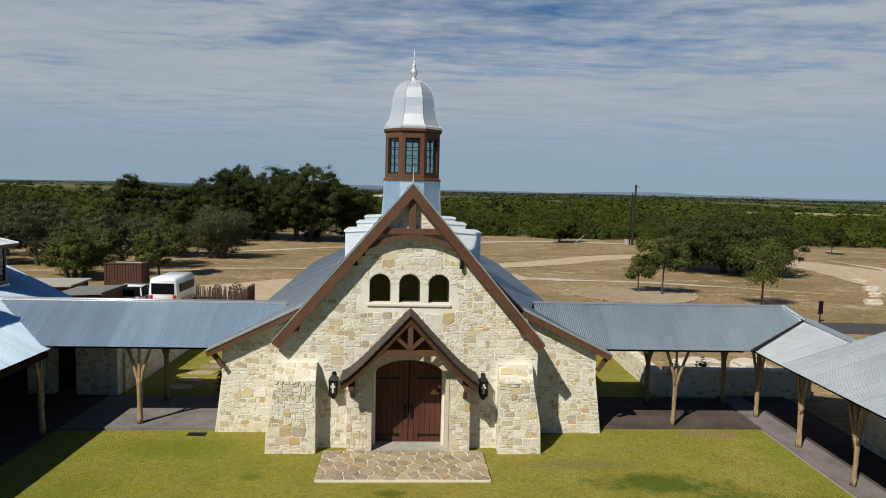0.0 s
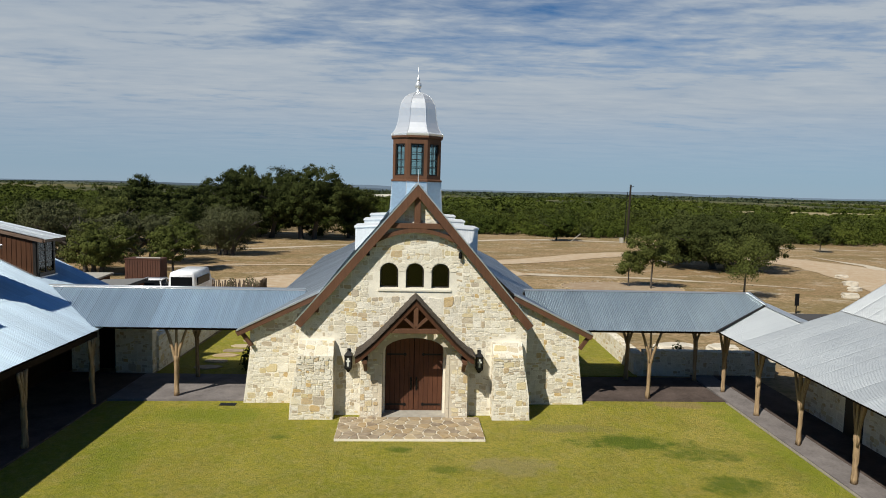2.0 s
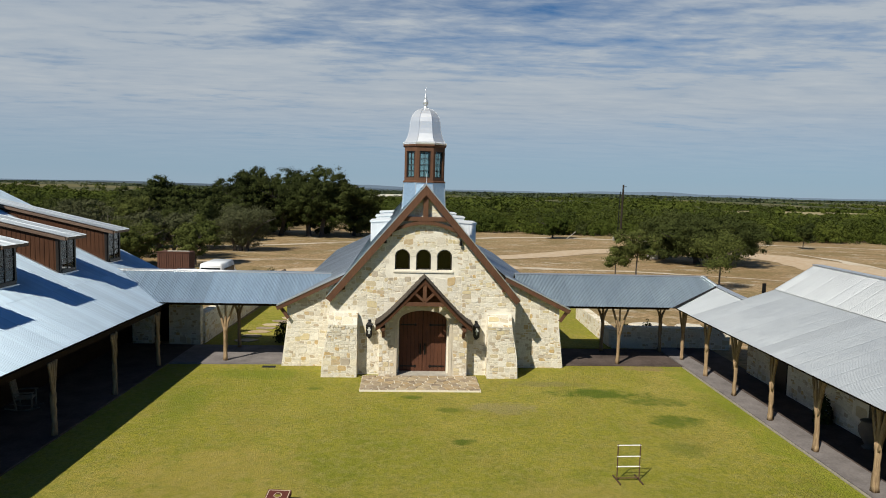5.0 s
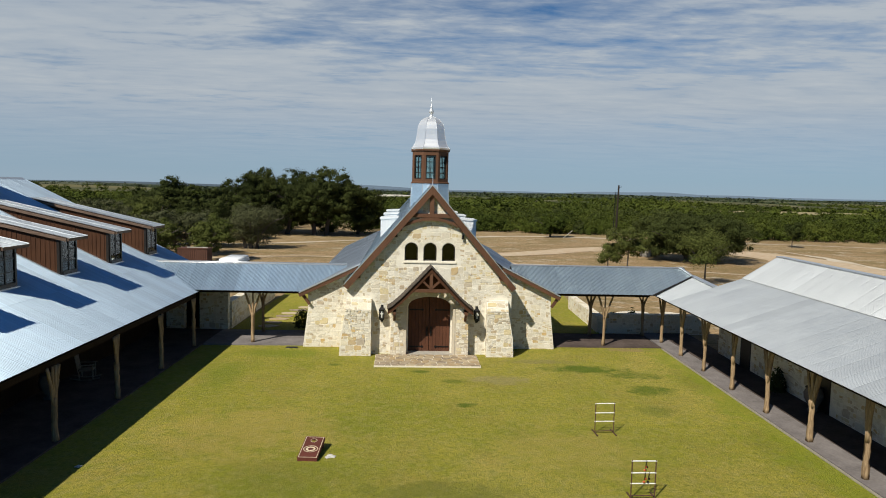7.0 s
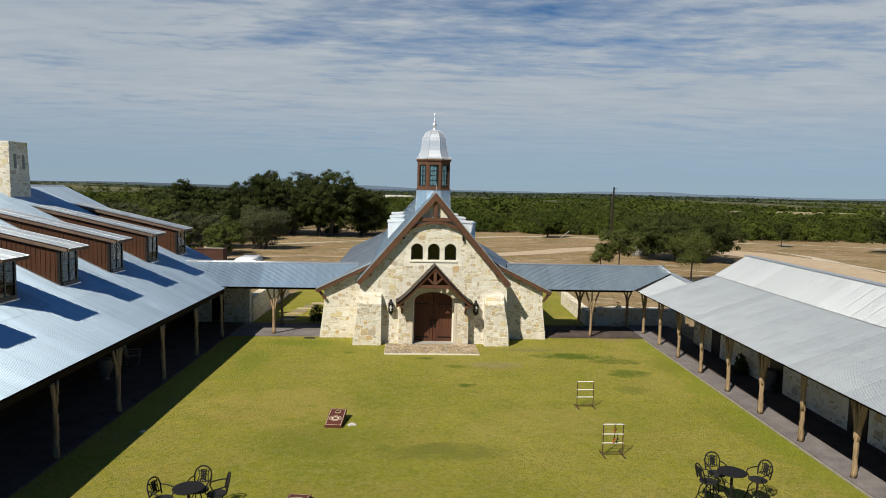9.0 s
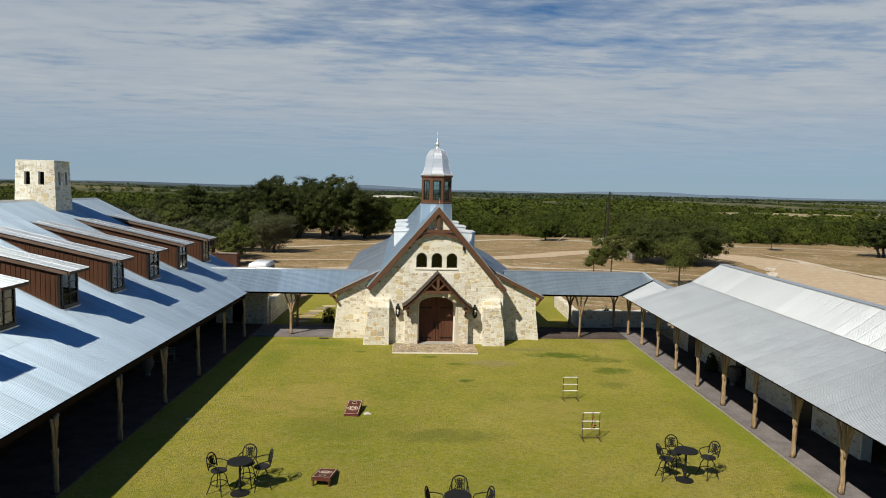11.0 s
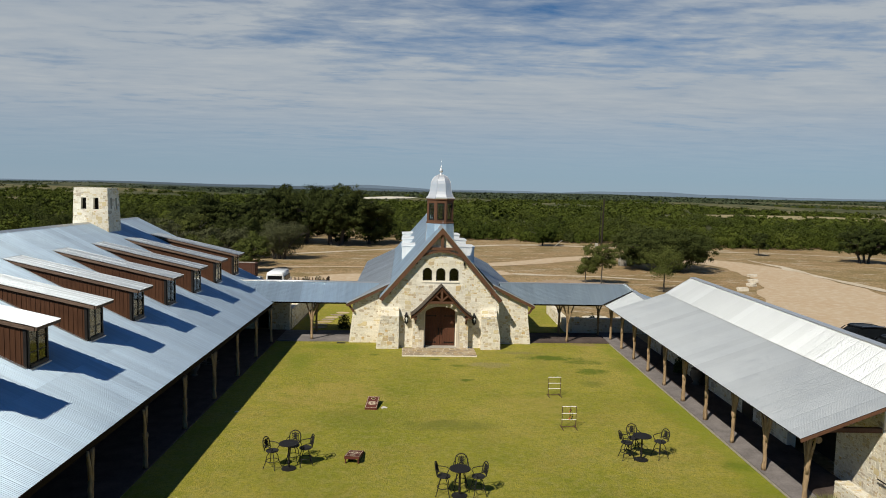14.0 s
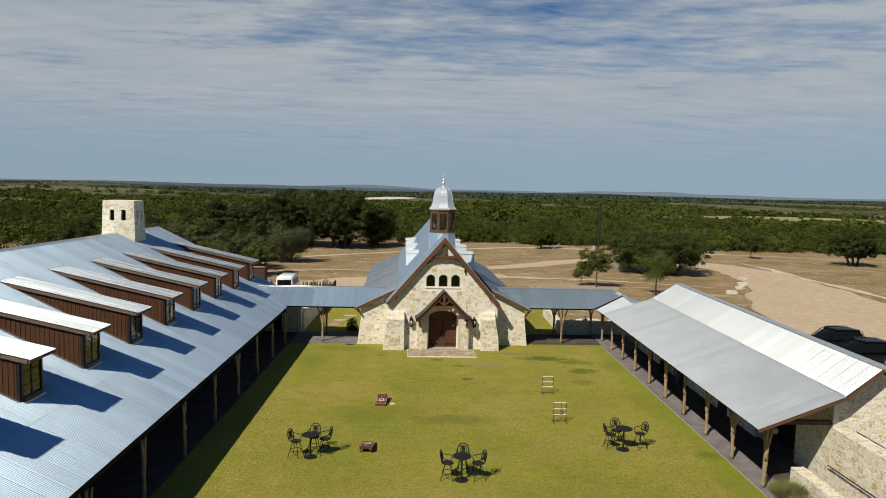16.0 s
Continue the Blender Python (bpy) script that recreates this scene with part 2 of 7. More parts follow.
def lawn_material():
    n = Nodes("lawn_grass", 0.95, spec=0.06).world_place()
    a, b, c = n.noise(0.13, 4, 0.6), n.noise(0.9, 6, 0.68), n.noise(22, 5, 0.75)
    col = n.ramp(a, (0.34, (0.245, 0.242, 0.027)), (0.5, (0.344, 0.299, 0.042)), (0.66, (0.424, 0.340, 0.076)))
    col = n.mix(n.ramp(b, (0.44, 0.0), (0.68, 0.55)), col, (0.188, 0.212, 0.021))
    col = n.mix(n.ramp(n.noise(0.42, 6, 0.7), (0.49, 0.0), (0.63, 0.5)), col, (0.348, 0.257, 0.066))
    col = n.mix(n.ramp(n.noise(2.6, 6, 0.72), (0.46, 0.0), (0.62, 0.6)), col, (0.359, 0.307, 0.098))
    col = n.mix(n.ramp(n.noise(6.0, 6, 0.8), (0.47, 0.0), (0.62, 0.6)), col, (0.131, 0.156, 0.021))
    col = n.mix(n.ramp(c, (0.44, 0.0), (0.66, 0.6)), col, (0.103, 0.112, 0.018))
    sx = n.t.nodes.new("ShaderNodeSeparateXYZ")
    n.t.links.new(n.co, sx.inputs[0])
    rough_edge = n.math("ADD", n.math("MULTIPLY", n.math("SUBTRACT", b, 0.5), 3.6), n.math("MULTIPLY", n.math("SUBTRACT", n.noise(3.1, 4, 0.7), 0.5), 1.6))
    # greener and browner patches lying here and there, longer across than along
    green, brown = (0.074, 0.117, 0.013), (0.268, 0.184, 0.098)
    for x, y, rx, ry, tint, k in ((7.2, -3.3, 2.2, 0.8, green, 0.85), (9.3, -4.2, 1.5, 0.7, green, 0.7), (9.3, -6.6, 1.1, 0.8, green, 0.75), (8.6, -9.2, 0.9, 0.8, green, 0.45), (1.3, -8.9, 0.45, 0.34, green, 0.8),
                                  (1.1, -5.7, 0.7, 0.35, green, 0.6), (-0.5, -4.2, 0.5, 0.3, green, 0.75), (-4.5, -3.2, 0.45, 0.3, green, 0.65), (2.9, -5.4, 1.6, 0.8, (0.26, 0.21, 0.12), 0.45), (0.2, -16.6, 2.6, 0.9, (0.131, 0.139, 0.028), 0.6), (-4.0, -15.8, 3.2, 1.5, (0.148, 0.162, 0.024), 0.4),
                                  (5.2, -2.0, 2.2, 0.5, (0.194, 0.167, 0.079), 0.5), (10.6, 0.9, 1.7, 0.5, brown, 0.6), (11.6, -5, 0.9, 2.0, green, 0.28), (11.5, -13.5, 1.0, 3.0, green, 0.22), (-7.4, -1.2, 2.6, 1.0, (0.148, 0.189, 0.018), 0.6), (-9.0, -5.5, 1.0, 3.0, (0.148, 0.189, 0.018), 0.5),
                                  (-6.0, -12.0, 3.2, 3.0, (0.388, 0.285, 0.079), 0.4), (4.5, -13.5, 3.0, 2.5, (0.388, 0.296, 0.079), 0.35), (11.9, -21.0, 0.8, 0.7, green, 0.7), (11.7, -24.0, 1.0, 1.6, green, 0.25)):
        dx, dy = n.math("DIVIDE", n.math("SUBTRACT", sx.outputs["X"], x), rx), n.math("DIVIDE", n.math("SUBTRACT", sx.outputs["Y"], y), ry)
        d = n.math("ADD", n.math("ADD", n.math("MULTIPLY", dx, dx), n.math("MULTIPLY", dy, dy)), rough_edge)
        col = n.mix(n.ramp(d, (0.1, k), (1.0, 0.0)), col, tint)
    edge = n.math("ADD", n.math("SUBTRACT", sx.outputs["X"], 10.9), n.math("MULTIPLY", n.math("SUBTRACT", b, 0.5), 4.5))
    col = n.mix(n.ramp(edge, (0.0, 0.0), (1.0, 0.5)), col, (0.195, 0.235, 0.020))
    return n.done(col, None, c, 0.9, 0.06)


def ground_material():
    n = Nodes("dry_ground", 0.95, spec=0.1).world_place()
    a, b, c = n.noise(0.035, 5, 0.6), n.noise(0.25, 6, 0.65), n.noise(3.0, 5, 0.7)
    near = n.ramp(a, (0.32, (0.27, 0.17, 0.085)), (0.5, (0.37, 0.255, 0.14)), (0.68, (0.25, 0.185, 0.08)))
    near = n.mix(n.ramp(n.noise(0.11, 6, 0.7, (1, 1.6, 1)), (0.47, 0.0), (0.6, 0.75)), near, (0.20, 0.15, 0.065))
    near = n.mix(n.ramp(n.noise(0.19, 7, 0.74, (1, 2.2, 1)), (0.555, 0.0), (0.62, 0.85)), near, (0.50, 0.42, 0.31))
    near = n.mix(n.ramp(n.noise(0.9, 6, 0.75, (1, 1.5, 1)), (0.5, 0.0), (0.62, 0.75)), near, (0.165, 0.125, 0.052))
    near = n.mix(n.ramp(n.noise(1.7, 5, 0.75), (0.58, 0.0), (0.66, 0.6)), near, (0.44, 0.345, 0.225))
    near = n.mix(n.ramp(c, (0.46, 0.0), (0.64, 0.75)), near, (0.14, 0.10, 0.043))
    sep = n.t.nodes.new("ShaderNodeSeparateXYZ")
    n.t.links.new(n.co, sep.inputs[0])
    far = n.ramp(n.noise(0.0035, 6, 0.6, (1, 0.45, 1)), (0.34, (0.05, 0.055, 0.022)), (0.48, (0.085, 0.085, 0.04)), (0.56, (0.14, 0.125, 0.06)), (0.66, (0.24, 0.20, 0.11)))
    far = n.mix(n.ramp(n.noise(0.03, 4), (0.45, 0.0), (0.6, 0.7)), far, (0.04, 0.05, 0.02))
    for x, y, r, ky, tint in ((-400, 740, 100, 1.0, (0.135, 0.118, 0.055)), (-42, 655, 34, 1.0, (0.62, 0.57, 0.48)), (190, 280, 92, 2.9, (0.31, 0.255, 0.14))):
        dx, dy = n.math("DIVIDE", n.math("SUBTRACT", sep.outputs["X"], x), r), n.math("DIVIDE", n.math("SUBTRACT", sep.outputs["Y"], y), r / ky)
        q = n.math("ADD", n.math("ADD", n.math("MULTIPLY", dx, dx), n.math("MULTIPLY", dy, dy)), n.math("MULTIPLY", n.math("SUBTRACT", n.noise(0.012, 4), 0.5), 2.0))
        far = n.mix(n.ramp(q, (0.75, 0.9), (0.95, 0.0)), far, tint)
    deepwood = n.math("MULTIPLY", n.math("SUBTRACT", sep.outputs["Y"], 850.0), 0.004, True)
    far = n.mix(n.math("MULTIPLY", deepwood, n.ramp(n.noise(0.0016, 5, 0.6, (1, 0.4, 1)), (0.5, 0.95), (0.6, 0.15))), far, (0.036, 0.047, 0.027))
    # distance haze put into the ground colour: bluer beyond 2300 m
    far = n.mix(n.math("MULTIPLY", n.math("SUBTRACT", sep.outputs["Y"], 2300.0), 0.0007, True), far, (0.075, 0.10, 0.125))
    # scrub and far pasture take over beyond the clearing
    far_away = n.math("MULTIPLY", n.math("SUBTRACT", n.math("ADD", sep.outputs["Y"], n.math("MULTIPLY", b, 30.0)), 130.0), 0.03, True)
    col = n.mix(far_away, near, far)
    return n.done(col, None, c, 0.5, 0.06)


def gravel_material(name, c1, c2, c3):
    n = Nodes(name, 0.95, spec=0.1).world_place()
    a, b, c = n.noise(0.12, 5, 0.6), n.noise(1.2, 5, 0.6), n.noise(14, 5, 0.7)
    col = n.ramp(a, (0.35, c1), (0.65, c2))
    col = n.mix(n.ramp(b, (0.45, 0.0), (0.7, 0.6)), col, c3)
    col = n.mix(n.ramp(c, (0.5, 0.0), (0.8, 0.35)), col, tuple(v * 0.6 for v in c1))
    return n.done(col, None, c, 0.5, 0.03)


def glass_material(name, tint, rough=0.04):
    n = Nodes(name, rough)
    n.b.inputs["Transmission Weight"].default_value = 1.0
    n.b.inputs["IOR"].default_value = 1.45
    return n.done(tint)


STONE = stone_material()
MORTAR = plain("mortar", (0.72, 0.665, 0.55), 0.95, scale=3, vary=0.16, bump=0.5)
CAST = plain("cast_stone", (0.54, 0.47, 0.36), 0.9, scale=4, vary=0.14, bump=0.3)
KERB_PALE = plain("cream_cut_stone", (0.66, 0.605, 0.49), 0.92, scale=7, vary=0.16, bump=0.4)
FLAG, JOINT = flag_material(), plain("joint_mortar", (0.66, 0.60, 0.48), 0.95, scale=5, vary=0.12)
GALV = metal_material("galvanised_steel", (0.57, 0.695, 0.79), 0.43, 0.86, 0.11, 0.16, (1, 0.03, 1), 0.2)
GALV_TEAL = metal_material("teal_galvanised_steel", (0.53, 0.61, 0.635), 0.45, 1.0, 0.07, 0.1, (1, 0.03, 1), 0.15)
# one metal on both wing slopes; bases differ for the light each catches
GALV_LOWER = metal_material("lower_slope_steel", (0.66, 0.685, 0.68), 0.47, 0.88, 0.05, 0.04, (0.03, 1, 0.03), 0.06)
# the galvanised steel again, whiter for slopes that reflect more light
GALV_LIT = metal_material("lit_galvanised_steel", (0.60, 0.645, 0.67), 0.45, 1.0, 0.1, 0.6)
# base lowered for the steeper slope, which the sun strikes harder
GALV_UPPER = metal_material("upper_slope_steel", (0.51, 0.53, 0.535), 0.46, 1.0, 0.07, 0.04, (0.03, 1, 0.03), 0.06)
ZINC = metal_material("dome_metal", (0.74, 0.75, 0.76), 0.36, 0.6)
FLASH = metal_material("ridge_flashing", (0.68, 0.69, 0.70), 0.35, 0.8)
TRIM = wood_material("red_brown_timber", (0.078, 0.034, 0.017), (0.138, 0.064, 0.033))
BOARD = wood_material("brown_board", (0.048, 0.020, 0.0105), (0.098, 0.043, 0.0215), 3.0, (9, 9, 0.6), 0.8, 0.15)
DOORWOOD = wood_material("door_wood", (0.060, 0.021, 0.010), (0.112, 0.042, 0.020))
CEDAR = wood_material("cedar_trunk", (0.12, 0.072, 0.040), (0.47, 0.335, 0.195), 2.5, (12, 12, 0.9), 0.9, 0.1)
FASCIA = wood_material("weathered_fascia", (0.075, 0.05, 0.038), (0.22, 0.15, 0.11), 3.0, (1.2, 9, 9), 0.85, 0.1)
SHAKE = wood_material("grey_shake", (0.035, 0.026, 0.02), (0.10, 0.078, 0.062), 4)
IRON = plain("black_iron", (0.012, 0.011, 0.010), 0.5, 0.6, 20, 0.2, 0.1)
BRONZE = plain("dark_bronze_frame", (0.02, 0.016, 0.013), 0.45, 0.3, 12)
# brown walk stain; on the porch floors its darkness stands for shade
SLAB = plain("stained_shade_concrete", (0.088, 0.067, 0.058), 0.92, scale=1.2, vary=0.45, bump=0.15, spec=0.04)
# concrete where sun falls, with the sunlight in its paler grey
LIT_SLAB = plain("lit_grey_concrete", (0.185, 0.165, 0.158), 0.92, scale=1.4, vary=0.35, bump=0.15, spec=0.04)
EDGING = plain("dirty_concrete", (0.27, 0.24, 0.18), 0.9, scale=4)
KERB = plain("pale_concrete", (0.36, 0.33, 0.28), 0.9, scale=4)
# timber for shaded undersides and porch walls; their shade is in its colour
SHADED_WOOD = wood_material("shaded_wood", (0.016, 0.010, 0.007), (0.030, 0.019, 0.012), rough=0.9, spec=0.05)
# near-black colour in place of the shade inside rooms, recesses and flue
DARKROOM = plain("dark_interior", (0.022, 0.019, 0.016), 0.95, spec=0.05)
GLASS = glass_material("window_glass", (0.42, 0.48, 0.48))
LANTERN_GLASS = glass_material("lantern_glass", (0.66, 0.74, 0.70))
DARK_GLASS = glass_material("dark_window_glass", (0.025, 0.028, 0.03))
LAWN, GROUND = lawn_material(), ground_material()
# distance haze put into the hills as a flat blue
HILLS = plain("haze_blue_hills", (0.115, 0.15, 0.19), 1.0, scale=0.004, vary=0.12, bump=0.0, spec=0.0)
ROAD = gravel_material("caliche_road", (0.47, 0.355, 0.235), (0.45, 0.325, 0.205), (0.57, 0.49, 0.38))
PALE_ROAD = gravel_material("pale_stony_gravel", (0.55, 0.47, 0.36), (0.42, 0.33, 0.22), (0.62, 0.56, 0.46))
ASPHALT = plain("asphalt", (0.055, 0.05, 0.048), 0.9, scale=2, vary=0.25)
BARK = wood_material("oak_bark", (0.035, 0.028, 0.022), (0.10, 0.085, 0.07), 4, (6, 6, 1))
OAK = leaf_material("live_oak_leaf", (0.013, 0.018, 0.005), (0.032, 0.041, 0.010), (0.066, 0.076, 0.021))
OAK_GREY = leaf_material("grey_oak_leaf", (0.032, 0.037, 0.015), (0.062, 0.067, 0.029), (0.100, 0.102, 0.050))
CEDAR_LEAF = leaf_material("juniper_leaf", (0.019, 0.028, 0.005), (0.051, 0.068, 0.010), (0.090, 0.104, 0.018))
# leaf green greyed and blued, so that it carries the haze of distance
FAR_LEAF = leaf_material("far_hazy_leaf", (0.032, 0.045, 0.024), (0.050, 0.064, 0.034), (0.068, 0.080, 0.042))
CLUMP = leaf_material("clump_grass_blade", (0.06, 0.065, 0.018), (0.135, 0.135, 0.045), (0.21, 0.195, 0.085))
YOUNG = leaf_material("young_oak_leaf", (0.032, 0.042, 0.009), (0.068, 0.082, 0.018), (0.112, 0.118, 0.034))

# ---------------------------------------------------------------- building helpers


def thing(name, label, category, group="", kind="", m=None):
    ob = new(name)
    if m is not None:
        ob.matrix_world = m
    return tagged(ob, label, category, group, kind)


def mesh_of(bm, name, material):
    me = bpy.data.meshes.new(name)
    bmesh.ops.recalc_face_normals(bm, faces=bm.faces)
    bm.to_mesh(me)
    bm.free()
    me.materials.append(material)
    return me


def part(name, bm, material, parent, label="", m=None):
    """Links a bmesh, or a mesh, as one object under a thing or a part."""
    me = bm if isinstance(bm, bpy.types.Mesh) else mesh_of(bm, name, material)
    ob = new(name, me)
    ob.parent = parent
    if m is not None:
        ob.matrix_basis = m
    return tagged(ob, label)


def top(name, bm, material, label, category, group="", kind="", m=None):
    """Links a bmesh as a top-level thing."""
    me = bm if isinstance(bm, bpy.types.Mesh) else mesh_of(bm, name, material)
    ob = new(name, me)
    if m is not None:
        ob.matrix_world = m
    return tagged(ob, label, category, group, kind)


def box(bm, x0, x1, y0, y1, z0, z1, m=None):
    v = [bm.verts.new((x, y, z)) for z in (z0, z1) for x, y in ((x0, y0), (x1, y0), (x1, y1), (x0, y1))]
    for f in ((3, 2, 1, 0), (4, 5, 6, 7), (0, 1, 5, 4), (1, 2, 6, 5), (2, 3, 7, 6), (3, 0, 4, 7)):
        bm.faces.new([v[i] for i in f])
    if m is not None:
        bmesh.ops.transform(bm, matrix=m, verts=v)
    return bm


def bx(*a, bevel=0.0, m=None):
    bm = box(bmesh.new(), *a, m=m)
    if bevel:
        bmesh.ops.bevel(bm, geom=bm.edges[:], offset=bevel, segments=2, profile=0.6, affect="EDGES")
    return bm


def prism(bm, poly, a, b, axis="y"):
    """A flat outline drawn out between a and b: (x, z) along y, (y, z) along x, (x, y) along z."""
    def at(p, d):
        return {"y": (p[0], d, p[1]), "x": (d, p[0], p[1]), "z": (p[0], p[1], d)}[axis]
    n = len(poly)
    v = [bm.verts.new(at(p, a)) for p in poly]
    w = [bm.verts.new(at(p, b)) for p in poly]
    bm.faces.new(v), bm.faces.new(w[::-1])
    for i in range(n):
        bm.faces.new((v[i], w[i], w[(i + 1) % n], v[(i + 1) % n]))
    return bm


def beam(bm, p, q, w, h, up_hint=(0, 0, 1)):
    """A squared timber from p to q."""
    p, q = Vector(p), Vector(q)
    d = (q - p).normalized()
    s = d.cross(Vector(up_hint)).normalized()
    u = s.cross(d)
    ring = [[bm.verts.new(e + s * (w / 2 * i) + u * (h / 2 * j)) for i, j in ((-1, -1), (1, -1), (1, 1), (-1, 1))] for e in (p, q)]
    for k in range(4):
        bm.faces.new((ring[0][k], ring[0][(k + 1) % 4], ring[1][(k + 1) % 4], ring[1][k]))
    bm.faces.new(ring[0][::-1]), bm.faces.new(ring[1])
    return bm


def tube(bm, pts, radii, n=8, caps=True, wob=0.0, rnd=None):
    """A round stem through points, with a radius at each."""
    pts = [Vector(p) for p in pts]
    rings = []
    for i, p in enumerate(pts):
        d = (pts[min(i + 1, len(pts) - 1)] - pts[max(i - 1, 0)]).normalized()
        s = d.orthogonal().normalized() if not rings else (last - d * last.dot(d)).normalized()
        last = s
        u = d.cross(s)
        r = radii[i] if hasattr(radii, "__len__") else radii
        rings.append([bm.verts.new(p + (s * math.cos(2 * math.pi * k / n) + u * math.sin(2 * math.pi * k / n)) * r * (1 + (rnd.uniform(-wob, wob) if rnd else 0))) for k in range(n)])
    for a, b in zip(rings, rings[1:]):
        for k in range(n):
            bm.faces.new((a[k], a[(k + 1) % n], b[(k + 1) % n], b[k]))
    if caps:
        bm.faces.new(rings[0][::-1]), bm.faces.new(rings[-1])
    return bm


def lathe(bm, profile, n=16, cx=0.0, cy=0.0, turn=0.0):
    """(radius, z) pairs turned about an upright axis."""
    rings = [[bm.verts.new((cx + r * math.cos(turn + 2 * math.pi * k / n), cy + r * math.sin(turn + 2 * math.pi * k / n), z)) for k in range(n)] for r, z in profile]
    for a, b in zip(rings, rings[1:]):
        for k in range(n):
            bm.faces.new((a[k], a[(k + 1) % n], b[(k + 1) % n], b[k]))
    bm.faces.new(rings[0][::-1]), bm.faces.new(rings[-1])
    return bm


def smooth(ob):
    for p in ob.data.polygons:
        p.use_smooth = True
    return ob


def holed(outer, holes, y0, y1):
    """An upright wall across x and z with openings cut through it."""
    bm = bmesh.new()
    edges = []
    for loop in (outer, *holes):
        v = [bm.verts.new((x, y0, z)) for x, z in loop]
        edges += [bm.edges.new((v[i], v[(i + 1) % len(v)])) for i in range(len(v))]
    bmesh.ops.triangle_fill(bm, use_beauty=True, edges=edges)
    out = bmesh.ops.extrude_face_region(bm, geom=bm.faces[:])
    bmesh.ops.translate(bm, vec=(0, y1 - y0, 0), verts=[g for g in out["geom"] if isinstance(g, bmesh.types.BMVert)])
    return bm


def arch(cx, half, z0, spring, rise, n=12):
    """The outline of an opening with an arched head."""
    pts = [(cx - half, z0), (cx + half, z0), (cx + half, spring)]
    pts += [(cx + half * math.cos(math.pi * k / n), spring + rise * math.sin(math.pi * k / n)) for k in range(1, n)]
    return pts + [(cx - half, spring)]


def inside(poly, x, y):
    hit = False
    for (x0, y0), (x1, y1) in zip(poly, poly[1:] + poly[:1]):
        if (y0 > y) != (y1 > y) and x < (x1 - x0) * (y - y0) / (y1 - y0) + x0:
            hit = not hit
    return hit


# ---- rubble stone
def convex_ccw(outline):
    area = sum(a[0] * c[1] - c[0] * a[1] for a, c in zip(outline, outline[1:] + outline[:1]))
    return list(outline) if area > 0 else list(outline)[::-1]


def clip(poly, outline):
    """Cuts an outline to a convex one (counter-clockwise)."""
    for a, c in zip(outline, outline[1:] + outline[:1]):
        nx, ny = c[1] - a[1], a[0] - c[0]
        side = [(p[0] - a[0]) * nx + (p[1] - a[1]) * ny for p in poly]
        if max(side) <= 0:
            continue
        cut = []
        for k in range(len(poly)):
            m = (k + 1) % len(poly)
            if side[k] <= 0:
                cut.append(poly[k])
            if side[k] * side[m] < 0:
                f = side[k] / (side[k] - side[m])
                cut.append((poly[k][0] + (poly[m][0] - poly[k][0]) * f, poly[k][1] + (poly[m][1] - poly[k][1]) * f))
        poly = cut
        if len(poly) < 3:
            return []
    return poly


def split_block(x0, x1, f0, f1, size, rnd, out):
    """Cuts a block of a course into squared stones; heights are fractions of the course."""
    w, h = x1 - x0, (f1 - f0) * size * 1.7
    if h > size * 0.55 and rnd.random() < (0.97 if h > size * 1.1 else 0.45):
        c = f0 + (f1 - f0) * rnd.choice((0.33, 0.42, 0.5, 0.6, 0.68))
        split_block(x0, x1, f0, c, size, rnd, out), split_block(x0, x1, c, f1, size, rnd, out)
    elif w > max(h * 1.5, size * 0.8) and rnd.random() < (0.97 if w > h * 2.4 or w > size * 1.45 else 0.55):
        c = x0 + w * rnd.uniform(0.32, 0.68)
        split_block(x0, c, f0, f1, size, rnd, out), split_block(c, x1, f0, f1, size, rnd, out)
    else:
        out.append((x0, x1, f0, f1))


